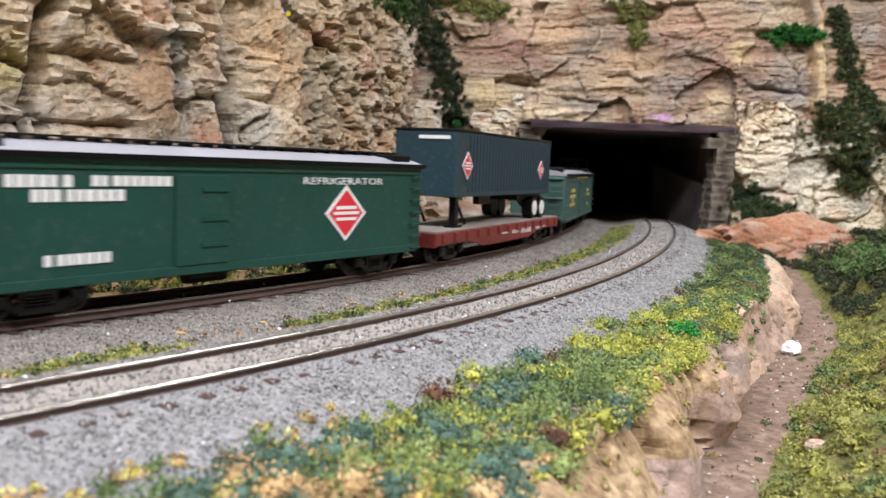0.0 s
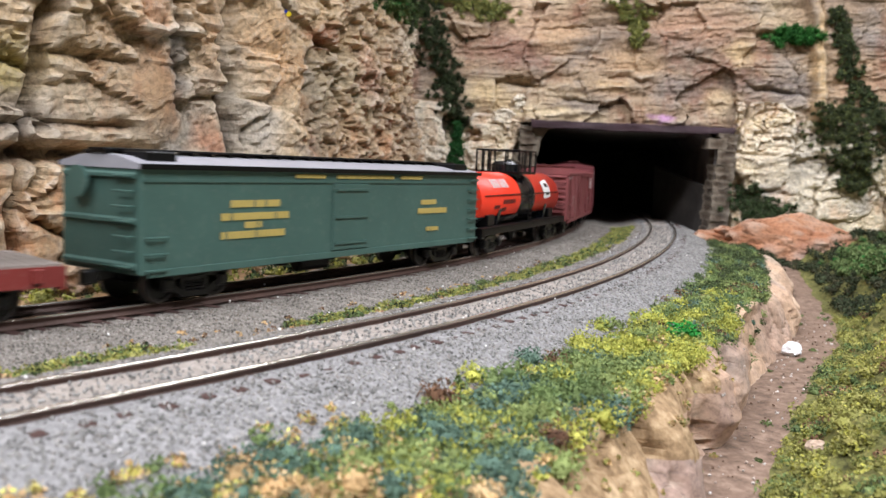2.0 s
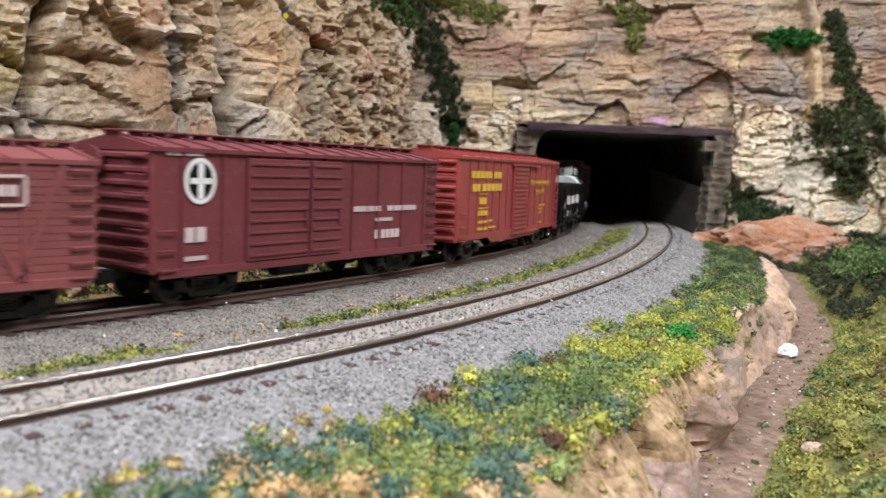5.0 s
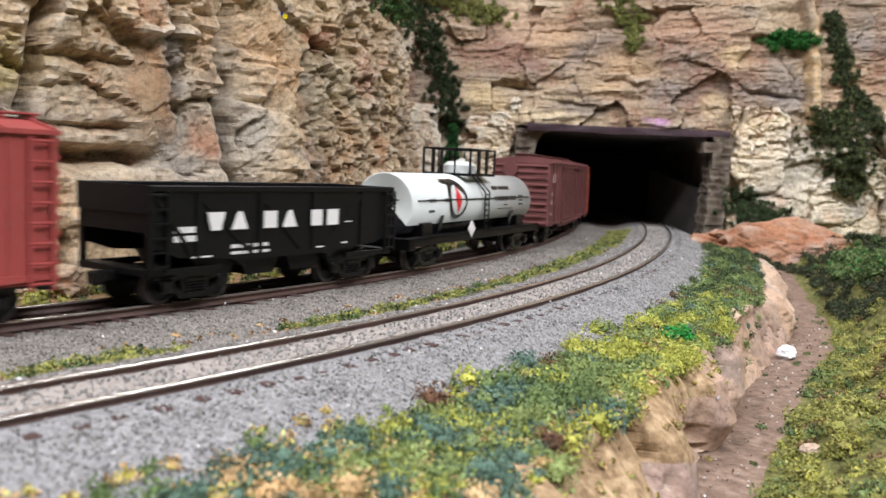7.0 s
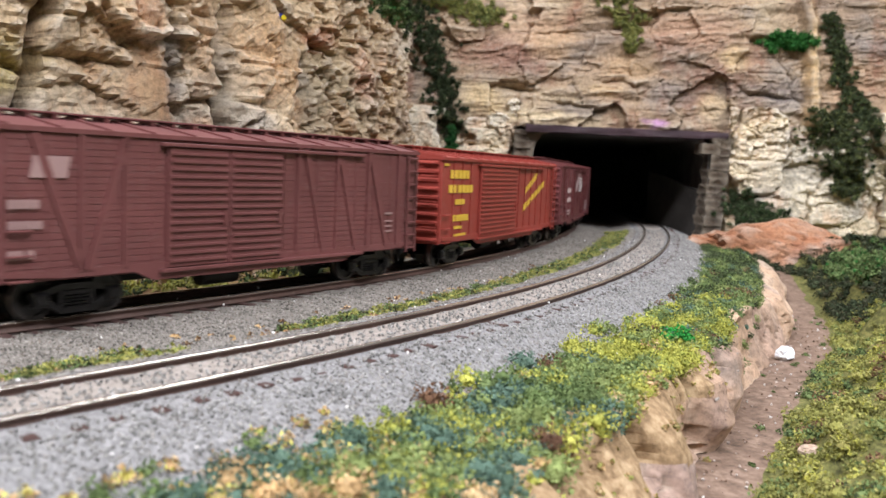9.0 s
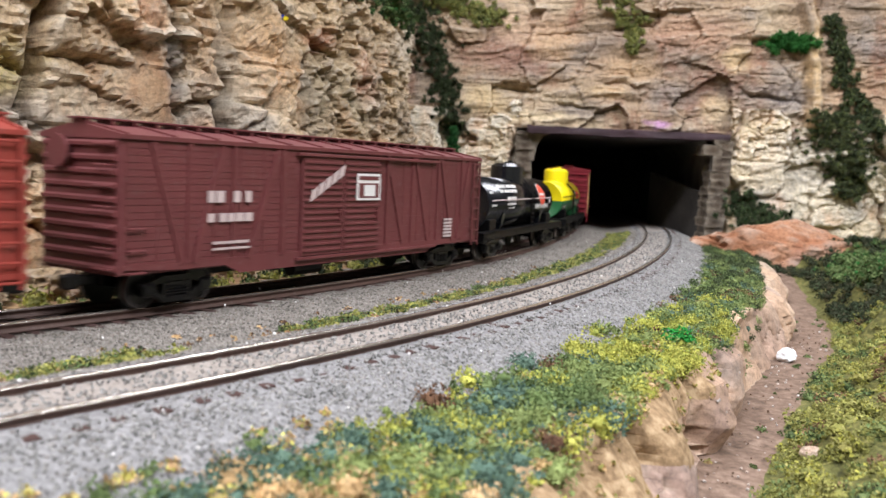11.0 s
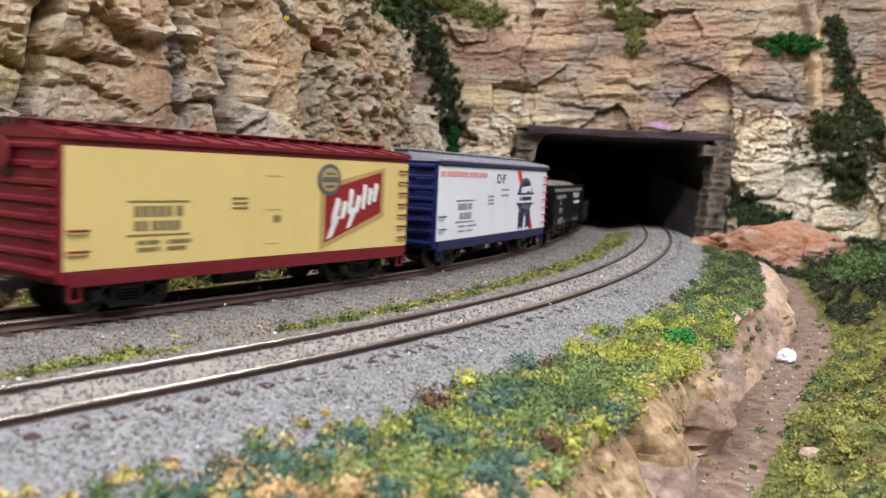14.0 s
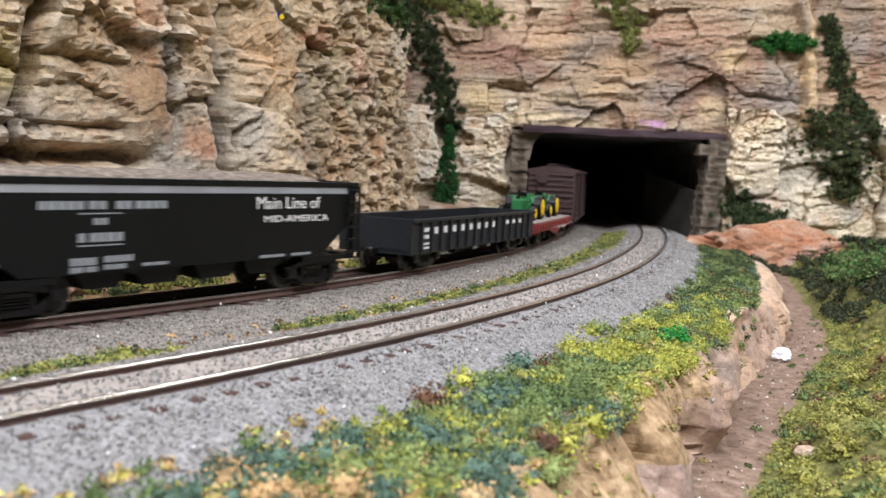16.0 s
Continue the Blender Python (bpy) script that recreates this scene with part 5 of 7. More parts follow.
# -- open hopper cars
def hopper(f, r, label, mat, top, flat_sides=False, half=15.2):
    ob, L = car("hopper_car", f, r, label, "hopper car", under=False, truck_in=19)
    inner = L / 2 - 2
    lo = 15 if not flat_sides else 9
    for sy in (-1, 1):
        y0, y1 = sorted((sy * half, sy * (half - 1)))
        if flat_sides:
            pts = [(-inner, top), (inner, top), (inner, 23), (inner - 16, 10.5), (-inner + 16, 10.5), (-inner, 23)]
        else:
            pts = [(-inner, top), (inner, top), (inner, 16), (inner - 9, 13), (16, 11), (-16, 11), (-inner + 9, 13), (-inner, 16)]
        part("side_sheet", prism(B(), pts, "y", y0, y1), mat, ob)
    bm = box(B(), -inner - 0.6, inner + 0.6, -half - 0.8, -half + 0.8, top - 1.2, top + 0.4, 0.2)
    box(bm, -inner - 0.6, inner + 0.6, half - 0.8, half + 0.8, top - 1.2, top + 0.4, 0.2)
    for sx in (-1, 1):
        box(bm, *sorted((sx * inner, sx * (inner + 1))), -half, half, top - 7 if not flat_sides else top - 3, top + 0.4)
    part("top_rim", bm, mat, ob)
    for sx in (-1, 1):
        bm = B()
        prism(bm, [(sx * inner, top - 5), (sx * inner, top - 6.2), (sx * 18, 9), (sx * 18, 10.4)], "y", -half + 0.5, half - 0.5)
        part("slope_sheet", bm, mat, ob)
        part("hopper_bay", prism(B(), [(sx * 4, 6), (sx * 15, 6), (sx * 19, 13), (sx * 1, 13)], "y", -12, 12), mat, ob)
        part("hopper_bay", prism(B(), [(sx * 22, 6), (sx * 31, 6), (sx * 36, 13), (sx * 18, 13)], "y", -12, 12), mat, ob)
        part("end_sheet", box(B(), *sorted((sx * (inner - 0.4), sx * (inner + 0.4))), -half + 0.5, half - 0.5, top - 12, top - 0.6), mat, ob)
    bm = box(B(), -L / 2 + 3, L / 2 - 3, -3, 3, 6.6, 9.6)
    for sx in (-1, 1):
        box(bm, *sorted((sx * (L / 2 - 1), sx * (L / 2 - 6))), -14.6, 14.6, 8.4, 10.4, 0.2)
        for sy in (-1, 1):
            box(bm, *sorted((sx * (L / 2 - 1.5), sx * (L / 2 - 3))), *sorted((sy * 13.4, sy * 14.8)), 8.4, top - 1)
            box(bm, *sorted((sx * (L / 2 - 2), sx * (L / 2 - 26))), *sorted((sy * 13.8, sy * 15)), 8.6, 10.2)
    part("frame", bm, mat, ob)
    for x0 in (-L / 2 + 1.2, L / 2 - 6.6):
        ladder(ob, x0, x0 + 5.2, 11, top - 2, 6, mat, -half, True)
    return ob, L, half


P_HOPPER = paint("hopper_black", (9, 10, 12), 0.42, 0.15, spec=0.3, dust=0.01)
ob, L, hf = hopper(961, 1067, "black open coal hopper with white lettering and diagonal braces", P_HOPPER, 31.8)
for x in (-36, -13, 10, 34):
    brace(ob, P_HOPPER, x, 31, x, 12.5, 1.5, -hf)
for xa, xb in ((-36, -17), (-13, 4), (34, 15), (-50, -38)):
    brace(ob, P_HOPPER, xa, 29.5, xb, 13.5, 1.3, -hf)
big = [(-33.5, -27.2), (-24.6, -18.6), (-12.2, -7.0), (-4.4, 1.6), (8.2, 13.2), (15.6, 21)]
for i, (a, b) in enumerate(big):
    pts = [(a, 25), (b, 25), (b - 1.4, 20), (a + 1.4, 20)] if i == 0 else ([(a, 20), (b, 20), (b - 2.2, 25), (a + 2.2, 25)] if i in (1, 3) else [(a, 20), (b, 20), (b, 25), (a, 25)])
    poly("letter_shape", ob, M_WHITE, pts, -hf - 0.9, 0.25, "white painted block letter")
slab("number_bar", ob, M_WHITE, word_bars(-44, -36, 19.6, 21.2, 1) + word_bars(-44, -36, 17.2, 18.8, 2) + word_bars(-24, -17, 14.6, 15.6, 3) + word_bars(-15.4, -9, 14.6, 15.6, 4) + word_bars(-24, -17, 12.8, 13.6, 5) + word_bars(-15.4, -9, 12.8, 13.6, 6) + [(25, 29, 20.6, 20.9), (12, 15, 12.8, 13.2), (24, 27, 13.6, 14), (-38, -31, 12.6, 13)], y=-hf - 0.1, label="white number bars")

# -- white chemical tank car
P_WTANK = paint("tank_white", (206, 211, 206), 0.3, 0.04)
ob, L = tank_car(1075, 1220, "white chemical tank car with black belly, dome platform and ring emblem", P_WTANK, P_GLOSSBLACK, 132, RT, ZT, 3, 7.4, 42.5, split=-36, step_x=4.5)
ring = [(-24.5 + 9.5 * math.cos(a), 27.0 + 8.2 * math.sin(a)) for a in np.linspace(0, 2 * math.pi, 26)[:-1]]
wrap_shape("emblem", ob, P_GLOSSBLACK, RT, ZT, ring, "black ring emblem with a red diamond", 0.2)
wrap_shape("emblem_field", ob, P_WTANK, RT, ZT, [(-24.5 + (x + 24.5) * 0.74, 26.6 + (z - 27) * 0.74) for x, z in ring], "", 0.3)
wrap_shape("emblem_mark", ob, M_RED, RT, ZT, [(-24.5 - 3.2, 26.6), (-24.5, 20.8), (-24.5 + 3.2, 26.6), (-24.5, 32.4)], "", 0.4)
wrap_shape("emblem_tail", ob, P_GLOSSBLACK, RT, ZT, [(-36, 33.6), (-36, 34.8), (-22, 34.8), (-16.5, 30), (-18, 28.5), (-23, 33)], "", 0.32)
wrap_bars(ob, P_GLOSSBLACK, RT, ZT, word_bars(16, 38, 30.6, 32.2, 3, 2.2) + word_bars(17, 45, 25.6, 27.6, 4, 2.2) + [(28, 33, 23.4, 23.8), (20, 40, 21.6, 22)] + word_bars(48, 54, 27, 27.8, 5, 1.4) + word_bars(48, 54, 25, 25.8, 6, 1.4) + word_bars(48, 54, 23, 23.8, 7, 1.4)
          + word_bars(-52, -46, 26, 27.4, 8, 2.2) + word_bars(-38, -33, 26, 27.4, 9, 2.2) + word_bars(-52, -46, 22, 23, 10, 1.6), "small black writing")
poly("placard", ob, M_WHITE, [(-19.5, 14.2), (-15.8, 10.6), (-12.1, 14.2), (-15.8, 17.8)], -15.4, 0.3, "white diamond placard")

# -- brown double-door automobile box car
p = paint("auto_car_brown", (108, 64, 62), 0.5, 0.12)
ob, L = steel_car(1237, 1392, p, "dull brown box car with ribbed double doors and board sides", 8.6, 45, 48.4, (-34, 8), 2)
boards(ob, L, 11.5, 44, p, 1.6, -15.9, -L / 2 + 1, -35)
boards(ob, L, 11.5, 44, p, 1.6, -15.9, 9, L / 2 - 1)
for xa, xb in ((-70, -58), (-46, -56), (18, 27), (34, 43), (50, 60)):
    brace(ob, p, xa, 44, xb, 12, 2.0, -16.2)
for x in (-58, -46, 15, 33, 49, 66):
    brace(ob, p, x, 44.4, x, 12, 1.4, -16.2)
slab("number_bar", ob, M_FAINT, word_bars(58.5, 62.5, 23, 23.7, 1) + word_bars(58.5, 62.5, 20.4, 21, 2) + word_bars(58.5, 62.5, 18.6, 19.2, 3) + word_bars(58.5, 62.5, 16.8, 17.4, 4) + word_bars(-76, -68, 27, 29, 5) + word_bars(-76, -68, 22.4, 24.2, 6) + word_bars(-76, -70, 15.6, 17.6, 7), y=-16.6, label="pale number bars")
poly("emblem", ob, M_FAINT, [(-71, 34), (-62, 34), (-61, 39), (-70, 39)], -16.5, 0.2, "faded pale emblem")

# -- red-brown box car with yellow lettering and a slanted slogan
P_RUST = paint("box_car_rust", (142, 58, 48), 0.5, 0.1)
ob, L = steel_car(1409, 1564, P_RUST, "red-brown steel box car with yellow lettering and slanted slogan", 8.6, 44, 47.4, (-38, 10), 1)
slab("lettering", ob, M_GOLD, word_bars(-70, -49, 36.2, 39.6, 1, 3.8) + word_bars(-71, -46, 30.4, 33.6, 2, 3.6) + word_bars(-64, -54, 25.6, 27.8, 3, 3.2) + word_bars(-66, -50, 18.8, 21.4, 4, 2.4) + word_bars(-64, -56, 15.6, 16.8, 5) + word_bars(-64, -52, 12.6, 13.6, 6) + word_bars(-76, -72, 41, 42, 7), label="yellow painted writing")
for k, (x0, z0, x1, z1) in enumerate(((26, 30.5, 44, 38.6), (24, 22, 58, 34.6))):
    for j in range(6):
        a, b = j / 6, (j + 0.72) / 6
        xa, xb, za, zb = x0 + (x1 - x0) * a, x0 + (x1 - x0) * b, z0 + (z1 - z0) * a, z0 + (z1 - z0) * b
        poly("slogan_stroke", ob, M_GOLD, [(xa, za - 1.4), (xb, zb - 1.4), (xb + 0.6, zb + 1.6), (xa + 0.6, za + 1.6)], -16.2, 0.2)

# -- long brown box car with louvred doors
p = paint("long_car_brown", (104, 54, 54), 0.5, 0.1)
ob, L = steel_car(1584, 1762, p, "long reddish-brown box car with board sides and slanted emblem", 8.6, 44.6, 48, (-24, 17), 2)
boards(ob, L, 11.5, 43.6, p, 1.7, -15.9, -L / 2 + 1, -25)
boards(ob, L, 11.5, 43.6, p, 1.7, -15.9, 18, L / 2 - 1)
for xa, xb in ((-80, -70), (-56, -66), (-34, -46), (22, 33), (40, 50), (58, 68), (80, 72)):
    brace(ob, p, xa, 43.6, xb, 12, 1.8, -16.2)
for x in (-68, -52, -32, 22, 38, 56, 74):
    brace(ob, p, x, 44, x, 12, 1.2, -16.2)
for j in range(5):
    a, b = j / 5, (j + 0.75) / 5
    poly("emblem_stroke", ob, M_PINKISH, [(-21 + 17 * a, 28 + 9 * a), (-21 + 17 * b, 28 + 9 * b), (-20 + 17 * b, 31.6 + 9 * b), (-20 + 17 * a, 31.6 + 9 * a)], -17.7, 0.2)
slab("poster", ob, M_WHITE, [(2.6, 15.8, 28.4, 37.4)], y=-17.7, proud=0.2, label="white framed notice on the door")
slab("poster_field", ob, p, [(3.6, 14.8, 29.2, 34.2), (3.6, 14.8, 35.2, 36.6)], y=-17.7, proud=0.3)
slab("poster_mark", ob, M_WHITE, [(6.4, 12.6, 29.8, 33.6)], y=-17.7, proud=0.4)
slab("lettering", ob, M_PINKISH, word_bars(-62, -54.5, 28.2, 31.4, 1, 3) + word_bars(-52.5, -50, 28.2, 31.4, 2, 2.4) + word_bars(-48, -45, 28.2, 31.4, 3, 2.8) + word_bars(-62, -45, 22.8, 25.2, 4, 3) + word_bars(-60, -46, 16.6, 17.4, 5) + word_bars(-60, -46, 15, 15.6, 6)
     + [(60.6, 66.4, 13.4 + 1.3 * k, 14.2 + 1.3 * k) for k in range(6)], y=-16.9, label="pale painted writing")

# -- black oil tank car
ob, L = tank_car(1770, 1910, "glossy black oil tank car with a round red emblem", P_GLOSSBLACK, P_GLOSSBLACK, 112, RT, ZT, 7.5, 8.8, 44.4, platform=False, rail_mat=M_PINKISH, step_x=12)
wrap_shape("emblem", ob, M_WHITE, RT, ZT, oval(33.5, 28.4, 6.4, 5.8), "round red and white emblem", 0.2)
wrap_shape("emblem_field", ob, paint("emblem_orange", (226, 84, 58), 0.5, 0.04), RT, ZT, oval(33.5, 28.4, 5.9, 5.3), "", 0.3)
wrap("emblem_bar", ob, M_WHITE, RT, ZT, 28.5, 38.5, 28.2, 29.4, lift=0.45)
wrap_bars(ob, M_WHITE, RT, ZT, word_bars(-38, -8, 32.4, 33.8, 1, 2.6) + word_bars(-37, -9, 30.2, 31.6, 2, 2.6) + word_bars(-29, -13, 26, 28.2, 3, 2.2) + word_bars(-29, -13, 24.2, 25.2, 4, 1.8) + word_bars(-27, -16, 22.6, 23.2, 5, 1.8)
          + word_bars(-53, -47, 30, 30.8, 6, 1.6) + word_bars(-53, -45, 24, 25, 7, 1.6) + word_bars(48, 51, 24, 26, 8, 1.6) + word_bars(19, 47, 21.4, 23.8, 9, 2.4), "small white writing")

# -- yellow over green tank car
P_YELLOW = paint("tank_yellow", (232, 212, 22), 0.3, 0.04)
P_GREEN = paint("tank_green", (34, 92, 52), 0.4, 0.06)
ob, L = tank_car(1927, 2045, "small yellow over green tank car with a red oval emblem", P_YELLOW, P_GREEN, 106, 11.6, 24.0, 0.5, 8.2, 43.6, platform=False)
wrap("tank_stripe", ob, P_GREEN, 11.6, 24.0, -50, 50, 16, 22.4, lift=0.12)
wrap("emblem", ob, M_PINKISH, 11.6, 24.0, 25, 39, 24.0, 28.4, "red oval emblem", 0.12)
wrap_shape("emblem_field", ob, paint("emblem_red", (206, 60, 60), 0.5, 0.04), 11.6, 24.0, oval(32, 26.2, 7.2, 2.7), "", 0.3)
wrap_bars(ob, M_PINKISH, 11.6, 24.0, word_bars(-40, -24, 18.6, 20.6, 1, 3) + word_bars(8, 40, 19.4, 21.2, 2, 2.6), "pale small writing")


# -- billboard refrigerator cars
def billboard(f, r, label, frame_mat, panel_mat, roof_mat):
    ob, L = car("refrigerator_car", f, r, label, "refrigerator car")
    house_body(ob, L, 8.6, 43.6, frame_mat, 16.0)
    roof(ob, L, 43.6, 46.4, roof_mat, roof_mat, 13)
    slab("side_panel", ob, panel_mat, [(-L / 2 + 0.6, L / 2 - 0.6, 11.9, 41.4)], y=-16.0, proud=0.3)
    bm = B()
    for i in range(44):
        x = -L / 2 + 1.2 + (L - 2.4) * i / 43
        box(bm, x - 0.08, x + 0.08, -16.36, -16.2, 12.2, 41.2)
    part("siding", bm, panel_mat, ob)
    ends(ob, L, 9, 43, frame_mat, 8)
    ladder(ob, L / 2 - 6, L / 2 - 1.5, 15, 38.5, 7, frame_mat if roof_mat is not M_SILVER else M_RED, y=-16.3)
    ladder(ob, -L / 2 + 1.5, -L / 2 + 6.5, 16.5, 21.5, 2, frame_mat, y=-16.3)
    slab("door_gap", ob, panel_mat, [(-9.6, -9.2, 12.2, 41), (9.2, 9.6, 12.2, 41)], y=-16.3, proud=0.12)
    bm = B()
    for z in (16, 26, 36):
        box(bm, -3, 3, -16.5, -16.2, z - 0.25, z + 0.25)
    part("hinge", bm, panel_mat, ob)
    side_sill(ob, L, frame_mat, 8.0, 11.6)
    for sx in (-1, 1):
        bm = B()
        rod(bm, (sx * (L / 2 - 5), -16, 8.6), (sx * (L / 2 - 5), -16, 4.6), 0.4, 6)
        rod(bm, (sx * (L / 2 - 2), -16, 8.6), (sx * (L / 2 - 2), -16, 4.6), 0.4, 6)
        rod(bm, (sx * (L / 2 - 5), -16, 4.6), (sx * (L / 2 - 2), -16, 4.6), 0.4, 6)
        part("stirrup", bm, frame_mat, ob)
    return ob, L


P_MAROON = paint("maroon", (108, 26, 36), 0.4, 0.08)
P_CREAM = paint("cream_yellow", (216, 192, 124), 0.5, 0.03)
ob, L = billboard(2064, 2199, "cream refrigerator car with maroon roof and ends and tilted red sign", P_MAROON, P_CREAM, P_MAROON)
Y = -16.4
M_BEIGE = paint("sign_beige", (176, 150, 92), 0.5, 0.05)
M_STEELBLUE = paint("emblem_grey", (92, 96, 100), 0.5, 0.1)
poly("sign", ob, M_BEIGE, [(20.5, 12.6), (53, 22.8), (53, 39.6), (20.5, 33.0)], Y, 0.15, "tilted dark red sign with white script shapes")
poly("sign_field", ob, paint("sign_red", (138, 32, 38), 0.5, 0.05), [(22.6, 14.8), (51, 24.0), (51, 38.0), (22.6, 31.6)], Y, 0.28)
for a in ((25.5, 20.5, 29.5, 29), (30, 22.5, 33, 28), (33.5, 24, 36, 32), (37, 24.6, 40, 30), (40.5, 25.6, 43, 33.6), (43.6, 27, 46, 32.4), (46.4, 28, 49, 34)):
    x0, z0, x1, z1 = a
    poly("script_shape", ob, M_WHITE, [(x0, z0), (x0 + 1.6, z0 - 0.4), (x1 + 0.4, z1 - 1.4), (x1, z1), (x1 - 1.8, z1 + 0.2), (x0 + 0.2, z0 + 2.5)], Y, 0.4)
poly("script_shape", ob, M_WHITE, [(23.5, 15.8), (26, 16.6), (29.8, 23.4), (26.6, 22.6)], Y, 0.4)
poly("script_shape", ob, M_WHITE, [(33, 19), (35, 19.6), (38.6, 26), (36, 26)], Y, 0.4)
disc("emblem", ob, M_STEELBLUE, 24.2, 35.0, 5.4, 5.0, Y, 0.45, "round grey emblem")
disc("emblem_field", ob, M_BEIGE, 24.2, 35.0, 4.2, 3.8, Y, 0.55)
slab("emblem_bar", ob, M_STEELBLUE, [(20.4, 28, 34.2, 35.8), (22, 26.4, 32.4, 33.2), (22, 26.4, 36.6, 37.2)], Y, 0.65)
DK = paint("dark_print_small", (126, 112, 78), 0.6, 0.05)
slab("number_bar", ob, DK, [(-50, -31, 28.2, 28.6), (-50, -31, 19.6, 20.0)] + word_bars(-48, -33, 24.6, 27.2, 1) + word_bars(-48, -33, 21.0, 23.4, 2) + word_bars(-47, -40, 17.4, 18.4, 3) + word_bars(-38, -30, 17.4, 18.4, 4) + word_bars(-47, -40, 15.6, 16.6, 5) + word_bars(-38, -32, 15.6, 16.6, 6) + word_bars(-16, -10, 27.4, 28, 7) + word_bars(-16, -10, 26, 26.6, 8) + word_bars(-16, -10, 28.8, 29.4, 9) + word_bars(0, 3, 22, 24, 10), Y, 0.12, "small dark number bars")

P_NAVY = paint("navy_blue", (24, 32, 78), 0.4, 0.08)
P_PANELWHITE = paint("panel_white", (228, 230, 234), 0.4, 0.03)
ob, L = billboard(2218, 2354, "white refrigerator car with navy ends, grey roof and ribbon badge", P_NAVY, P_PANELWHITE, M_SILVER)
part("roof_edge", box(B(), -L / 2 - 0.8, L / 2 + 0.8, -17.3, -16.5, 42.0, 43.4), P_NAVY, ob, "navy eaves strip")
M_BADGERED = paint("badge_red", (218, 44, 46), 0.5, 0.04)
poly("badge_ribbon", ob, M_BADGERED, [(21, 41.2), (26, 41.2), (48, 12.2), (42.5, 12.2)], Y, 0.12, "red diagonal ribbon")
disc("badge", ob, M_STEELBLUE, 34, 28.4, 10.4, 9.4, Y, 0.25, "round navy badge with pale bands")
disc("badge_field", ob, P_NAVY, 34, 28.4, 8.6, 7.8, Y, 0.4)
disc("badge_field", ob, M_STEELBLUE, 34, 26.6, 6.4, 5.4, Y, 0.48)
for pts in ([(27, 33), (41.5, 34), (41, 30.4), (36, 31.8), (34, 29.8), (27, 30)], [(22.5, 29.4), (45.5, 29.4), (45.5, 25.6), (22.5, 25.6)]):
    poly("badge_band", ob, P_PANELWHITE, pts, Y, 0.58)
slab("badge_bar", ob, P_NAVY, [(22.5, 45.5, 29.6, 30.4), (22.5, 45.5, 24.8, 25.4), (30, 38, 21.4, 22.4)] + word_bars(25, 43, 26.6, 28.6, 4, 2.2), Y, 0.7)
poly("badge_tail", ob, P_NAVY, [(26, 21.5), (33, 20), (31.4, 12.8), (28.4, 14.4), (25.4, 12.6)], Y, 0.35)
poly("badge_tail", ob, P_NAVY, [(36, 20), (42, 21.5), (42.8, 12.6), (39.6, 14.4), (36.6, 12.8)], Y, 0.35)
M_PALERED = paint("pale_red_print", (224, 160, 156), 0.6, 0.04)
for q in word_bars(-66, -17, 37.4, 39.4, 2, 2.2):
    slab("red_bar", ob, M_PALERED, [q], Y, 0.12, "pale red small writing")
slab("number_bar", ob, DK, [(-50, -31, 27.4, 27.8), (-50, -31, 18.6, 19.0)], Y, 0.12)
GREYPRINT = paint("grey_print", (150, 152, 168), 0.6, 0.05)
slab("number_bar", ob, GREYPRINT, word_bars(-48, -32, 23.8, 26.4, 1, 1.8) + word_bars(-46, -34, 20, 22.6, 2, 1.8) + word_bars(-47, -40, 16.6, 17.4, 3) + word_bars(-38, -28, 16.6, 17.4, 4) + word_bars(-47, -40, 14.6, 15.4, 5) + word_bars(-38, -32, 14.6, 15.4, 6) + word_bars(-15, -8, 27, 27.8, 7) + word_bars(-15, -8, 28.6, 29.4, 8) + word_bars(-15, -8, 25.4, 26.2, 9)
     + word_bars(1, 11, 31.6, 32.4, 10) + word_bars(1, 11, 29, 29.8, 11), Y, 0.12, "grey small writing")
slab("monogram", ob, P_NAVY, [(x0 - 5, x1 - 5, z0, z1) for x0, x1, z0, z1 in ((0, 1, 35, 39), (1, 4, 38.4, 39), (1, 4, 35, 35.6), (3.6, 4.4, 35.6, 38.4), (5, 6.6, 36.8, 37.2), (7.4, 8.4, 35, 39), (8.4, 11, 38.3, 39), (8.4, 10.4, 36.8, 37.4))], Y, 0.12, "navy monogram shape")

# -- loaded black hopper
ob, L, hf = hopper(2369, 2504, "black flat-sided hopper car heaped with grey-brown ore", P_HOPPER, 33.6, True)
slab("lip", ob, paint("worn_grey_lip", (150, 152, 156), 0.45, 0.15), [(-60, 62, 30.2, 32.2)], y=-hf, label="worn grey lip along the top")
slab("lettering", ob, paint("dim_lettering", (136, 140, 142), 0.6, 0.08), word_bars(-45, -27, 26.2, 28.2, 1, 2.2) + word_bars(-25, -10, 26.2, 28.2, 2, 2.2) + word_bars(-31, -26, 22.4, 24, 3, 2) + word_bars(-35, -23, 18.2, 20.4, 4, 2.2) + [(-35, -23, 25.0, 25.3), (-35, -23, 17.2, 17.5)] + word_bars(-37, -30, 12.6, 14.4, 5, 1.6) + word_bars(-28, -20, 13, 14.6, 6, 1.6) + word_bars(-37, -30, 10.9, 12.2, 7, 1.6) + word_bars(-28, -22, 11.2, 12.4, 8, 1.6) + word_bars(-17, -9, 11.4, 12.2, 9) + word_bars(23, 33, 11, 11.8, 10) + word_bars(36, 45, 11, 11.8, 11), y=-hf, label="white painted writing")
letters(ob, "Main Line of", 21.5, 48, 25.6, 29.2, M_WHITE, -hf, label="white script words")
letters(ob, "MID-AMERICA", 24.5, 52, 21.6, 23.6, M_WHITE, -hf, label="white painted words")
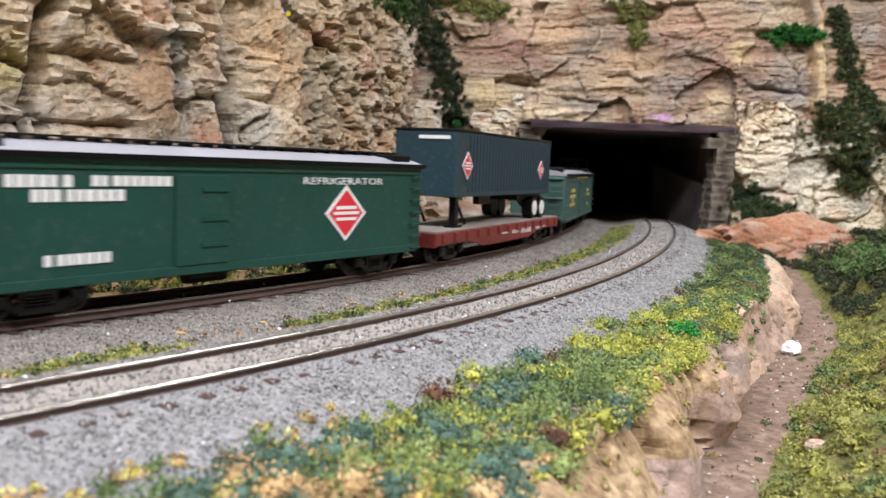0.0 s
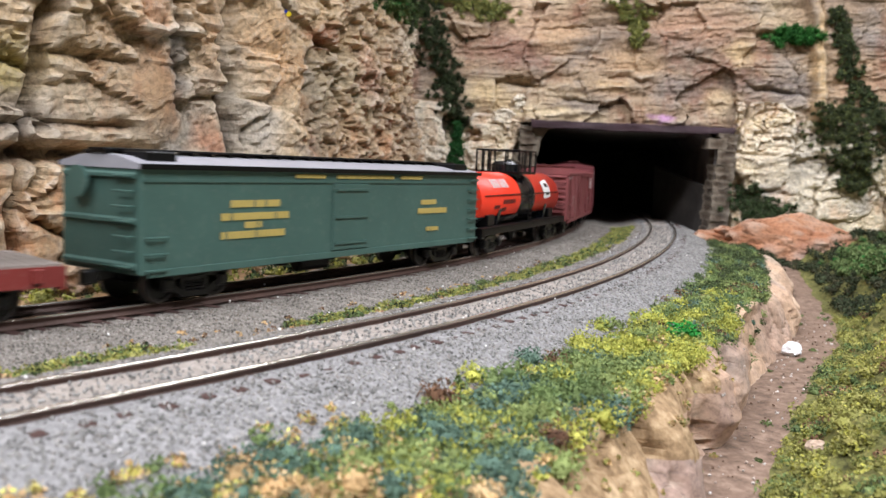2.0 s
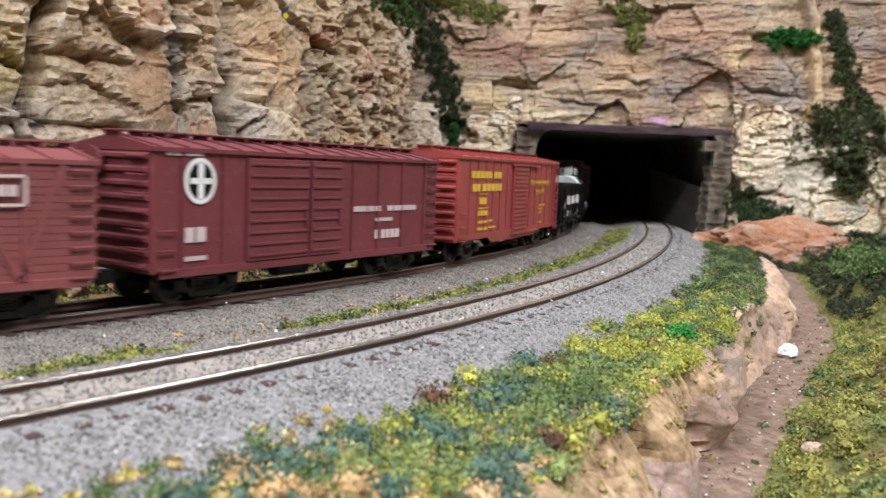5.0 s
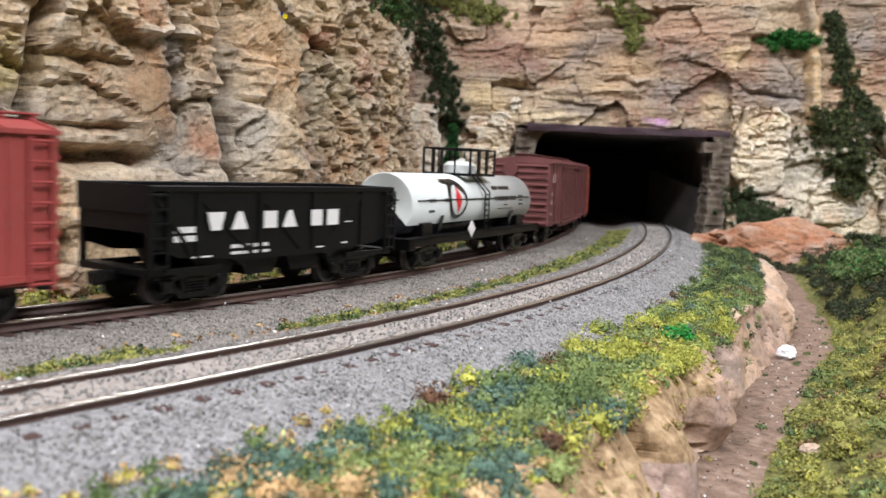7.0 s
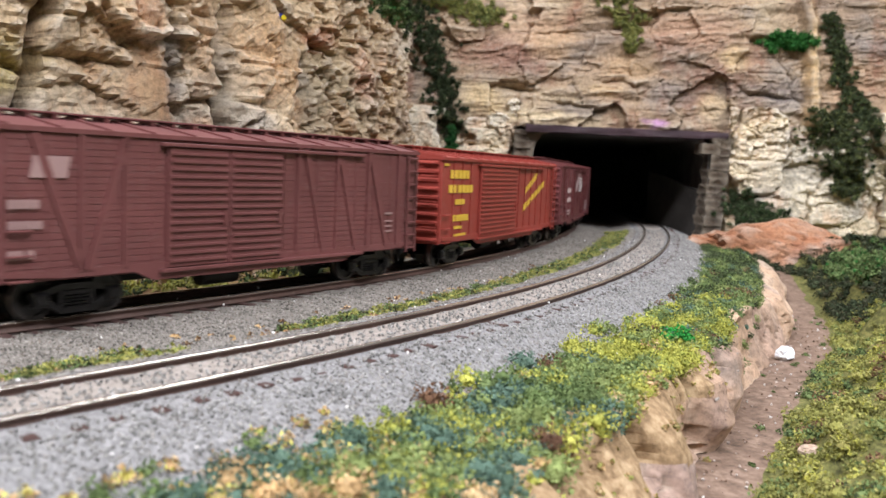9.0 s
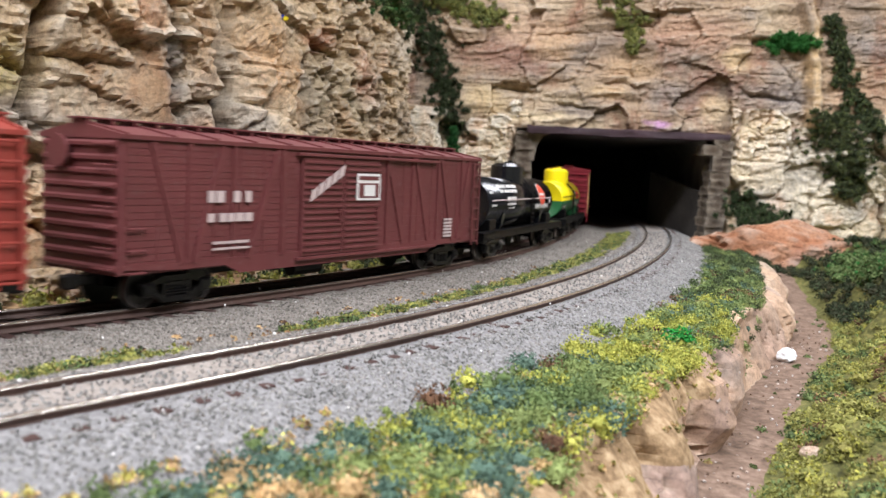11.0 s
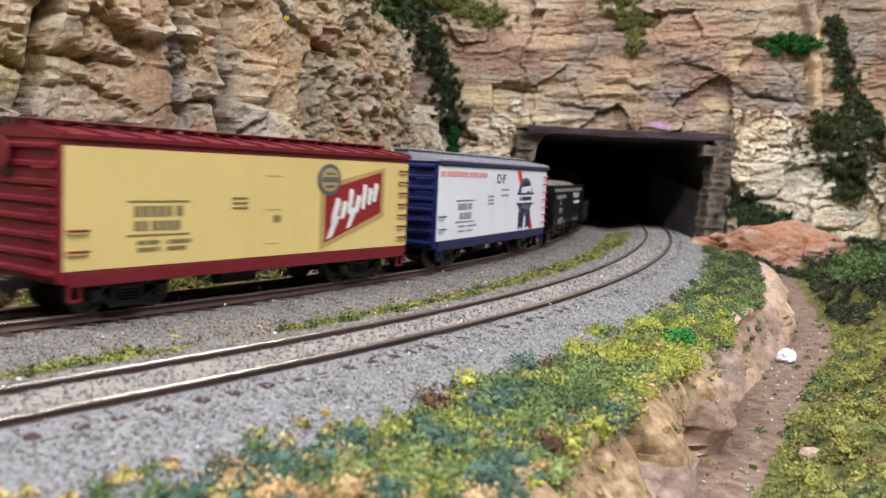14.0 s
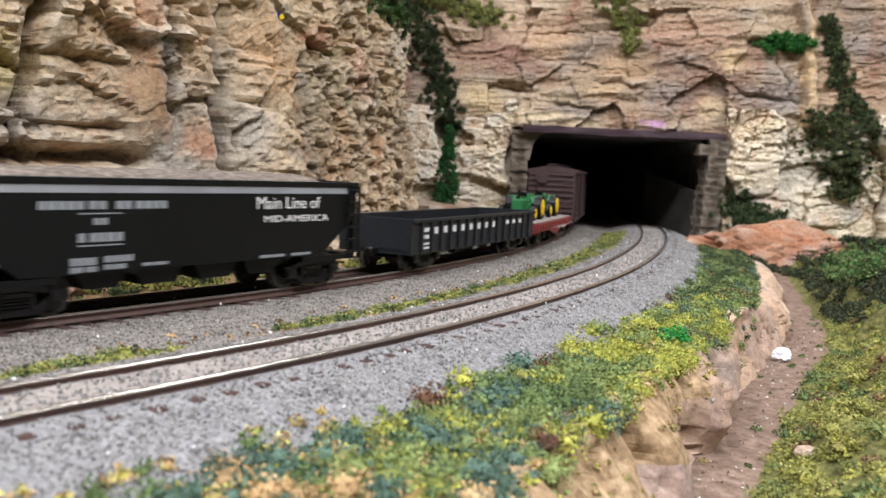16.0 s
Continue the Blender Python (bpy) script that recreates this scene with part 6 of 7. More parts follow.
M_ORE = grainy("ore", lin(60, 56, 52), lin(108, 98, 88), lin(150, 140, 128), 500)
xs, ys = np.linspace(-L / 2 + 3, L / 2 - 3, 90), np.linspace(-hf + 0.6, hf - 0.6, 22)
U, V2 = np.meshgrid(xs, ys, indexing="ij")
heap = 32.6 + 3.4 * (1 - (V2 / hf) ** 2) * np.clip((L / 2 - 2 - abs(U)) / 18, 0, 1) + 1.6 * (fbm(U / 4, V2 / 4, 3, 8) - 0.5)
put("ore_load", mesh_from("ore_load", np.stack([U, V2, heap], -1).reshape(-1, 3), grid_faces(90, 22), M_ORE), ob, "heaped grey-brown ore load")

# -- black gondola
P_GON = paint("gondola_black", (27, 30, 34), 0.45, 0.15, dust=0.05)
ob, L = car("gondola_car", 2534, 2672, "black low-sided gondola car with ribbed sides", "gondola car", truck_in=20)
part("floor_plate", box(B(), -L / 2, L / 2, -15, 15, 7.6, 9), P_GON, ob)
for sy in (-1, 1):
    w = part("side_wall", box(B(), -L / 2, L / 2, *sorted((sy * 15, sy * 15.8)), 7, 20.4), P_GON, ob)
    bm = box(B(), -L / 2, L / 2, *sorted((sy * 15.7, sy * 17)), 19.2, 20.6, 0.2)
    for x in np.linspace(-L / 2 + 8, L / 2 - 8, 15):
        box(bm, x - 0.9, x + 0.9, *sorted((sy * 15.7, sy * 16.8)), 7.4, 19.4, 0.2)
    part("side_ribs", bm, P_GON, w)
for sx in (-1, 1):
    part("end_wall", box(B(), *sorted((sx * (L / 2 - 1), sx * L / 2)), -15.6, 15.6, 7, 20.6), P_GON, ob)
xs = np.linspace(-L / 2 + 8, L / 2 - 8, 15)
slab("letter_bar", ob, M_WHITE, [((xs[i] + xs[i + 1]) / 2 - 1.4, (xs[i] + xs[i + 1]) / 2 + 1.4, 14.4, 17) for i in range(1, 9)] + [((xs[i] + xs[i + 1]) / 2 - 1.8, (xs[i] + xs[i + 1]) / 2 + 1.8, 15.2, 17) for i in range(10, 13)] + word_bars(-60, -53.5, 15.4, 17, 1) + word_bars(-60, -53.5, 12.8, 14.2, 2) + word_bars(-60, -53.5, 10.4, 11.2, 3) + word_bars(-60, -53.5, 8.8, 9.6, 4), y=-15.8, label="white letter bars between the ribs")

# -- flat car with two farm tractors
ob, L, mv = flat_car(2682, 2788, "short red flat car carrying green farm tractors")
P_TRACTOR = paint("tractor_green", (38, 104, 58), 0.4, 0.06)
P_RIMY = paint("rim_yellow", (226, 190, 30), 0.4, 0.04)


def tractor(dx):
    t = tagged(new("farm_tractor"), "green toy farm tractor with yellow wheel rims on the flat car", "tractor", group="tractors on the flat car")
    MOVERS.append((t, mv[1], mv[2], 13.6, dx))
    bm = box(B(), -15, 3, -3, 3, 5, 11.5, 0.8)
    box(bm, 2, 11, -4.5, 4.5, 5, 9, 0.6)
    box(bm, 4, 9, -3, 3, 9, 10.5, 0.5)
    box(bm, 8.6, 9.6, -3, 3, 10, 14, 0.4)
    part("body", bm, P_TRACTOR, t)
    part("exhaust", rod(B(), (-9, 0, 11), (-9, 0, 17), 0.6), M_BLACK, t)
    part("steering_wheel", rod(rod(B(), (1, 0, 11), (3, 0, 14), 0.4), (2.8, 0, 13.8), (3.2, 0, 14.3), 2.0, 14), M_BLACK, t)
    for sy in (-1, 1):
        prism_f = prism(B(), [(2, 9.6), (5, 13), (10, 13.4), (13.5, 10), (12.6, 10), (9.6, 12.4), (5.4, 12.2), (3, 9.4)], "y", *sorted((sy * 5, sy * 10)))
        part("fender", prism_f, P_TRACTOR, t)
        for x, r, w in ((8, 6.8, 4.0), (-11, 4.0, 2.6)):
            ty = part("tyre", rod(B(), (x, sy * (10.4 - w), r), (x, sy * 10.4, r), r, 24), M_BLACK, t, "black rubber tyre")
            part("rim", rod(rod(B(), (x, sy * 10.2, r), (x, sy * 10.8, r), r * 0.68, 20), (x, sy * 10.7, r), (x, sy * 11.1, r), r * 0.25, 10), P_RIMY, ty, "yellow wheel rim")


tractor(-24)
tractor(22)

# -- box car at the tail, its brown darkened to stand for tunnel shade
ob, L, p = brown_car(2800, 2938, (66, 48, 48), "brown box car following the flat car, its paint darkened for tunnel shade", 9, 41.5, 45.5)
ribbed_door(ob, -12, 14, 10.4, 40, p, 9)
for x in np.linspace(-L / 2 + 9, L / 2 - 9, 8):
    brace(ob, p, x, 41, x, 10, 0.7, -15.9)


# ---- loose ballast stones ----
rs = np.random.RandomState(5)


def solids(centres, sizes, template, faces, squash=(0.8, 1.25), flat=1.0):
    """Many small solids, each turned and stretched at random."""
    n, k = len(centres), len(template)
    q = rs.normal(size=(n, 4))
    q /= np.linalg.norm(q, axis=1)[:, None]
    w, x, y, z = q.T
    R = np.stack([1 - 2 * (y * y + z * z), 2 * (x * y - w * z), 2 * (x * z + w * y), 2 * (x * y + w * z), 1 - 2 * (x * x + z * z), 2 * (y * z - w * x), 2 * (x * z - w * y), 2 * (y * z + w * x), 1 - 2 * (x * x + y * y)], 1).reshape(n, 3, 3)
    T = template[None] * rs.uniform(*squash, size=(n, k, 1)) * sizes[:, None, None]
    V = np.einsum("nij,nkj->nki", R, T) * np.array([1, 1, flat]) + centres[:, None]
    F = faces[None] + (np.arange(n) * k)[:, None, None]
    return V.reshape(-1, 3), F.reshape(-1, faces.shape[1])


def scatter_mesh(name, centres, sizes, template, faces, mats, squash=(0.8, 1.25)):
    return mesh_from(name, *solids(centres, sizes, template, faces, squash), mats)


OCTA = np.array([(1, 0, 0), (-1, 0, 0), (0, 1, 0), (0, -1, 0), (0, 0, 0.8), (0, 0, -0.8)], float)
OCTA_F = np.array([(0, 2, 4), (2, 1, 4), (1, 3, 4), (3, 0, 4), (2, 0, 5), (1, 2, 5), (3, 1, 5), (0, 3, 5)])
bm = B()
bmesh.ops.create_icosphere(bm, subdivisions=2, radius=1.0)
ICO, ICO_F = np.array([tuple(v.co) for v in bm.verts]), np.array([[v.index for v in f.verts] for f in bm.faces])
bm.free()
TETRA = np.array([(1, 1, 1), (1, -1, -1), (-1, 1, -1), (-1, -1, 1)], float) * 0.6
QUAD = np.array([(1, 0, 0), (0, 0.8, 0.25), (-1, 0, 0), (0, -0.8, 0.25)], float)
QUAD_F = np.array([(0, 1, 2), (0, 2, 3)])
TETRA_F = np.array([(0, 1, 2), (0, 3, 1), (0, 2, 3), (1, 3, 2)])


def sheet_z(s, d):
    i = np.clip(np.searchsorted(GS, s), 0, len(GS) - 1)
    out = np.zeros(len(s))
    order = np.argsort(i)
    for a in np.unique(i):
        m = i == a
        out[m] = np.interp(d[m], np.maximum.accumulate(gd[a]), gz[a])
    return out


def spots(n, s0, s1, d0, d1, power=1.0):
    s = s0 + (s1 - s0) * rs.rand(n) ** power
    lo = d0(s) if callable(d0) else d0
    hi = d1(s) if callable(d1) else d1
    d = lo + (hi - lo) * rs.rand(n)
    x, y, _ = on_way(NEAR, s, d)
    return s, d, np.stack([x, y, sheet_z(s, d)], 1)


s, d, c = spots(120000, -190, 480, -99, 34, 1.35)
far_d = np.interp(s, [-300, -100, 100, 300, 500], [-73, -74, -72, -70, -70])
between = np.where(abs(d) < 15.4, 0.34, np.where(abs(d - far_d) < 9, 0.0, np.where(abs(d - far_d) < 15.4, 0.45, 1.0)))
between = np.where((d - far_d > 9) & (d - far_d < 16), 0.12, between)
between = np.where((abs(d) > 9) & (abs(d) < 15.5), 0.3, between)
ok = (rs.rand(len(s)) < between) & (abs(abs(d) - 8.25) > 1.6) & (abs(abs(d - far_d) - 8.25) > 1.6)
ok &= ~((d > -38) & (d < -28) & (rs.rand(len(s)) < 0.4))
c, s, d = c[ok], s[ok], d[ok]
c[:, 2] += 0.1
near_bed = abs(d) < 15.4
c[near_bed, 2] += 0.25
older = d + 3 * (fbm(s / 14, d / 6, 3, 88) - 0.5) < -15.5
tagged(new("ballast_stones", scatter_mesh("ballast_stones", c[~older], rs.uniform(0.22, 0.5, (~older).sum()), OCTA, OCTA_F, M_STONE)), "loose grey crushed-stone ballast on the near track bed", "ballast", kind="stuff")
tagged(new("ballast_stones", scatter_mesh("ballast_stones", c[older], rs.uniform(0.22, 0.5, older.sum()), OCTA, OCTA_F, M_OLD_STONE)), "loose warm grey ballast round the far track", "ballast", kind="stuff")


# ---- turf and bushes of ground foam ----
def foam(name, label, centres, radii, colours, per=70, grain=0.75, flat=0.75):
    """Clumps of ground foam: many small crumbs round each centre."""
    n = len(centres)
    counts = np.maximum(10, (per * (radii / radii.mean()) ** 1.6)).astype(int)
    idx = np.repeat(np.arange(n), counts)
    v = rs.normal(size=(len(idx), 3))
    v /= np.linalg.norm(v, axis=1)[:, None]
    r = radii[idx] * rs.rand(len(idx)) ** 0.45
    lump = 0.65 + 0.7 * value_noise(v[:, 0] * 2 + idx * 3.1, v[:, 1] * 2 + v[:, 2] * 2, 3)
    p = centres[idx] + v * (r * lump)[:, None] * np.array([1, 1, flat])
    size = grain * rs.uniform(0.6, 1.4, len(idx))
    mat = speckled(name, colours, 0.9, (0.65, 1.28))
    crumbs = solids(p, size, QUAD, QUAD_F, (0.7, 1.3))
    cores = solids(centres - [0, 0, 0.15], radii * 0.46, ICO, ICO_F, (0.7, 1.2), flat)
    me = mesh_from(name, np.concatenate([crumbs[0], cores[0]]), np.concatenate([crumbs[1], cores[1] + len(crumbs[0])]), mat)
    return tagged(new(name, me), label, "foliage", kind="stuff")


YEL = [lin(150, 150, 70), lin(172, 168, 80), lin(182, 178, 90), lin(192, 186, 104), lin(160, 156, 74)]
LIME = [lin(142, 146, 68), lin(164, 164, 76), lin(178, 176, 88), lin(154, 158, 76), lin(130, 138, 68)]
GRN = [lin(84, 102, 62), lin(98, 116, 70), lin(112, 128, 82), lin(92, 110, 68)]
BLU = [lin(72, 96, 84), lin(86, 110, 96), lin(96, 118, 102), lin(80, 102, 86)]
BRN = [lin(92, 66, 52), lin(108, 80, 62), lin(126, 96, 72), lin(86, 64, 54)]
TAN = [lin(176, 146, 104), lin(190, 160, 116), lin(164, 134, 94), lin(200, 174, 134)]
DRK = [lin(44, 54, 38), lin(54, 64, 44), lin(62, 72, 50), lin(66, 68, 52)]
OLV = [lin(122, 124, 68), lin(140, 140, 76), lin(152, 150, 86), lin(114, 118, 66), lin(162, 156, 96)]
KEL = [lin(40, 128, 54), lin(54, 150, 66), lin(44, 110, 50)]

edge_in = lambda s: edge_at(s) + 3


def turf(prefix, place, s, d, c, rad, kinds, per, grain, seed):
    """Clumps of several colours in drifts: every clump has one colour."""
    score = np.stack([(w(s) if callable(w) else w) + 1.0 * fbm(s / 8 + 7.7 * k, d / 7 + 3.1 * k, 2, seed + k) + 0.35 * rs.rand(len(s)) for k, (_, _, w) in enumerate(kinds)])
    pick = score.argmax(0)
    for k, (word, colours, _) in enumerate(kinds):
        m = pick == k
        if m.sum() > 2:
            foam(word + "_" + prefix, place.format(word.replace("_", " ")), c[m], rad[m], colours, per, grain)


s, d, c = spots(4200, -195, 475, 28, edge_in, 1.1)
keep = rs.rand(len(s)) < np.interp(d, [28, 32, 37], [0.1, 0.6, 1.0])
s, d, c = s[keep], d[keep], c[keep]
rad = (0.9 + 3.5 * rs.rand(len(s)) ** 2.0) * np.interp(s, [-150, 0, 60, 200, 470], [1.2, 1.15, 1.0, 0.9, 1.0])
c[:, 2] += rad * rs.uniform(-0.15, 0.3, len(s))
turf("turf", "{} foam turf along the top of the bluff", s, d, c, rad, [("yellow", LIME, lambda q: np.interp(q, [-60, -10, 30, 80, 130, 200], [0.02, 0.06, 0.18, 0.18, -0.02, -0.3])), ("green", GRN, 0.02), ("blue_green", BLU, lambda q: np.interp(q, [-60, 60], [0.17, -0.08])), ("rust_brown", BRN, -0.2), ("dark_green", DRK[1:] + GRN[:2], lambda q: np.interp(q, [40, 110, 200, 330], [-0.4, -0.02, 0.1, 0.25])), ("light_green", [lin(120, 134, 80), lin(136, 148, 92), lin(108, 124, 74)], 0.06), ("straw", TAN, lambda q: np.interp(q, [-110, -30, 60], [0.2, -0.2, -0.4]))], 88, 0.36, 200)
s, d, c = spots(240, -200, -60, 26, 60, 1.0)
foam("straw_turf", "straw-coloured crumbs at the near end of the bank", c + [0, 0, 0.4], rs.uniform(1.0, 2.6, 240), TAN + YEL[2:4], 60, 0.45)

s, d, c = spots(170, -140, 70, lambda q: edge_at(q) - 2, lambda q: edge_at(q) + 12, 1.0)
foam("slope_straw", "straw and olive crumbs clinging to the sandy slope", c + [0, 0, 0.3], rs.uniform(0.5, 1.7, 170), TAN + OLV[:3] + YEL[1:2], 22, 0.42, 0.6)

# strip between the tracks
s, d, c = spots(1200, -200, 470, -37, -21, 1.0)
patchy = fbm(s / 24, s * 0, 3, 301)
m = (patchy > np.interp(s, [-200, -60, 40, 470], [0.44, 0.38, 0.26, 0.15]))
m2 = m & (rs.rand(len(s)) < 0.6)
foam("verge_tufts", "low yellow-green tufts between the tracks", c[m2] + [0, 0, 0.3], rs.uniform(0.9, 2.7, m2.sum()), OLV + YEL[:1] + GRN[:2], 70, 0.36, 0.7)
m3 = m & ~m2
foam("verge_tufts", "low dark green tufts between the tracks", c[m3] + [0, 0, 0.3], rs.uniform(0.9, 2.5, m3.sum()), GRN + DRK[:2] + BRN[:1], 80, 0.36, 0.7)
s, d, c = spots(150, -200, 200, -44, -22, 1.0)
foam("straw_crumbs", "straw and rust crumbs beside the ballast", c + [0, 0, 0.2], rs.uniform(0.6, 1.6, 150), TAN + BRN, 14, 0.45, 0.5)

# behind the far track, below the cliff
for nm, lb, colr, n in (("verge_bushes", "dark green bushes below the cliff", DRK + GRN[:2], 110), ("verge_grass", "yellow-green grass below the cliff", OLV + YEL[:2], 150)):
    s = rs.uniform(-330, 160, n)
    x, y, _ = on_way(FAR, s, -rs.uniform(24, 52, n))
    foam(nm, lb, np.stack([x, y, np.full(n, -3.6)], 1), rs.uniform(2.0, 4.6, n), colr, 60, 0.6, 0.8)

# the far bank of the gully
s, d, c = spots(3900, -110, 275, lambda q: bank_at(q) + 1.5, 185, 1.0)
rad = 1.2 + 3.6 * rs.rand(len(s)) ** 1.7
c[:, 2] += rad * rs.uniform(-0.2, 0.3, len(s))
turf("bank_turf", "{} foam turf on the far bank of the gully", s, d, c, rad, [("olive", OLV, 0.1), ("yellow", OLV[2:] + YEL[:2], 0.06), ("green", GRN[1:3] + OLV[:2], 0.02), ("dark_green", GRN + DRK[2:], -0.04), ("dry_brown", BRN[1:] + TAN[:1], -0.14)], 88, 0.42, 400)
s, d, c = spots(1300, 235, 450, lambda q: np.interp(q, [235, 300, 340, 450], [104, 97, 96, 92]), 270, 1.0)
foam("dark_bushes", "dark green bushes over the head of the gully", c + [0, 0, 2.0], rs.uniform(2.6, 6.0, 1300), DRK + [lin(70, 64, 46)], 90, 0.6, 0.7)
s, d, c = spots(60, 385, 450, 60, 92, 1.0)
foam("hollow_bushes", "dark bushes in the hollow below the orange rock", c + [0, 0, 0.5], rs.uniform(1.8, 4.0, 60), DRK + [lin(70, 60, 44)], 70, 0.6, 0.7)
s, d, c = spots(16, -10, 300, lambda q: foot_at(q) + 2, lambda q: bank_at(q) - 1, 1.0)
foam("gully_weeds", "small weeds scattered on the gully floor", c + [0, 0, 0.3], rs.uniform(0.6, 1.8, 16), GRN + BRN[:1], 60, 0.36, 0.7)
x, y, _ = on_way(NEAR, np.array([62.0, 66, 70, 64, 74]), np.array([46.0, 49, 44, 51, 47]))
foam("bright_moss", "vivid green moss patch on the bank", np.stack([x, y, np.full(5, -6.0)], 1), np.full(5, 3.2), KEL, 90, 0.6, 0.4)
s, d, c = spots(70, 430, 470, 30, 52, 1.0)
foam("pier_bushes", "dark green bushes at the foot of the tunnel pier", c + [0, 0, 1.5], rs.uniform(3, 5.5, 70), DRK + GRN[:2], 70, 0.8)


# ---- creepers and bushes on the rock ----
bpy.context.view_layer.update()
DG = bpy.context.evaluated_depsgraph_get()


def on_rock(p, out=2.0):
    """The place on the rock behind or before p, seen from the aisle, a little proud of it."""
    o = Vector((0, 0, 0.04))
    way = (Vector(p) * MM - o).normalized()
    hit, place, _, _, _, _ = scene.ray_cast(DG, o + way * 0.1, way)
    return tuple((place - way * out * MM) / MM) if hit else tuple(p)


def hang(name, label, pts, width, colr, n, depth=6, seed=0, r=(2.4, 4.6), grain=0.8):
    """Foliage hanging along a line of (x, y, z)."""
    g = np.random.RandomState(seed)
    pts = np.array(pts, float)
    t = g.rand(n) * (len(pts) - 1)
    i = np.minimum(t.astype(int), len(pts) - 2)
    p = pts[i] + (pts[i + 1] - pts[i]) * (t - i)[:, None]
    w = np.interp(t, range(len(width)), width)
    p = p + np.stack([g.normal(size=n) * w * 0.5, g.normal(size=n) * depth * 0.4, g.normal(size=n) * w * 0.25], 1)
    p = np.array([on_rock(q) for q in p])
    foam(name, label, p, g.uniform(*r, n), colr, 80, grain, 0.9)


FY = PORT_Y - 12
hang("creeper", "dark creeper filling the cleft in the cliff", [(-18, 520, 138), (-12, 520, 118), (-4, 520, 96), (3, 520, 74), (6, 520, 60)], [9, 10, 11, 9, 5], DRK + GRN[:1], 420, 7, 1, (1.5, 3.0), 0.55)
hang("creeper", "green creeper hanging from the cliff top", [(-36, 425, 130), (-26, 425, 120), (-18, 425, 110)], [15, 13, 6], GRN + DRK[:1] + KEL[2:], 170, 6, 2, (1.4, 2.6), 0.5)
hang("creeper", "olive bush on the cliff top", [(-20, 600, 166), (10, 600, 152), (34, 600, 148)], [12, 15, 13], OLV + GRN[:2], 200, 6, 3, (1.6, 3.2), 0.6)
hang("creeper", "yellow-green creeper above the tunnel", [(122, FY - 6, 180), (130, FY - 6, 160), (136, FY - 6, 148), (138, FY - 4, 134)], [16, 15, 8, 4], OLV + GRN[:2], 170, 5, 4, (1.4, 2.8), 0.55)
hang("cliff_bush", "round green bush on the rock face", [(246, FY - 8, 145), (262, FY - 8, 146)], [14, 14], [lin(28, 70, 30), lin(44, 96, 40), lin(60, 110, 52)], 70, 8, 5, (3, 5))
hang("creeper", "dark creeper down the rock face", [(284, FY - 8, 166), (294, FY - 8, 130), (304, FY - 10, 104), (330, FY - 12, 80)], [6, 8, 10, 9], DRK + GRN[:1] + OLV[3:4], 260, 8, 6, (1.5, 3.0), 0.6)
hang("creeper", "dark shaggy bush on the rock face", [(288, FY - 10, 94), (304, FY - 10, 70), (308, FY - 10, 34)], [18, 24, 9], DRK + OLV[3:4] + GRN[:1], 420, 10, 7, (1.5, 3.2), 0.6)
hang("cliff_bush", "dark green bush at the foot of the rock", [(222, FY - 18, 28), (236, FY - 20, 14), (262, FY - 20, 8)], [15, 17, 13], DRK[1:] + GRN[:1] + [lin(36, 74, 40)], 300, 10, 8, (1.6, 3.2), 0.6)
hang("cliff_bush", "green bush beside the orange boulder", [(262, 548, -16), (290, 545, -4)], [14, 16], GRN + KEL[2:], 90, 10, 9)
hang("creeper", "green shrub at the edge of the rock", [(344, 570, 20), (350, 570, -6)], [10, 14], OLV + GRN, 60, 8, 10)


# ---- conifer against the cliff ----
def conifer(x, y, z, hgt, label):
    t = tagged(new("conifer"), label, "tree")
    t.location = (x * MM, y * MM, z * MM)
    part("trunk", rod(B(), (0, 0, -4), (0, 0, hgt * 0.9), 0.9), M_TIE, t, "thin brown trunk")
    pts, rad = [], []
    for k in range(260):
        u = rs.rand()
        a, w = rs.rand() * 6.283, (1 - u) * hgt * 0.2 + 0.8
        rr = w * (0.3 + 0.7 * rs.rand())
        pts.append((rr * math.cos(a), rr * math.sin(a), hgt * (0.06 + 0.94 * u) - rr * 0.3))
        rad.append(1.3 + (1 - u) * 0.8)
    v = rs.normal(size=(260 * 16, 3)) * np.repeat(rad, 16)[:, None] * 0.5
    p = np.repeat(np.array(pts), 16, 0) + v
    put("crown", scatter_mesh("crown", p, rs.uniform(0.4, 0.9, len(p)), TETRA, TETRA_F, speckled("conifer_needles", [lin(24, 60, 30), lin(38, 82, 42), lin(56, 100, 54)]), (0.6, 1.5)), t, "dark green needle crown")


conifer(6, 560, 16, 52, "small dark green conifer on the ledge by the cliff")


# ---- rocks and litter ----
def boulder(name, label, x, y, z, sx, sy, sz, mat, seed, turn=0, category="rock", sub=4, amp=0.3):
    bm = B()
    bmesh.ops.create_icosphere(bm, subdivisions=sub, radius=1.0)
    for v in bm.verts:
        n = v.co.normalized()
        k = 1 + amp * noise.noise(n * 1.6 + Vector((seed, 0, 0))) + amp * 0.6 * noise.noise(n * 4 + Vector((0, seed, 0))) + amp * 0.3 * noise.cell(n * 5 + Vector((seed, seed, 0)))
        v.co = Vector((n.x * sx * k, n.y * sy * k, n.z * sz * k))
    ob = part(name, bm, mat, None)
    ob.matrix_basis = pose(x * MM, y * MM, z * MM, 0, 0, turn)
    return tagged(ob, label, category)


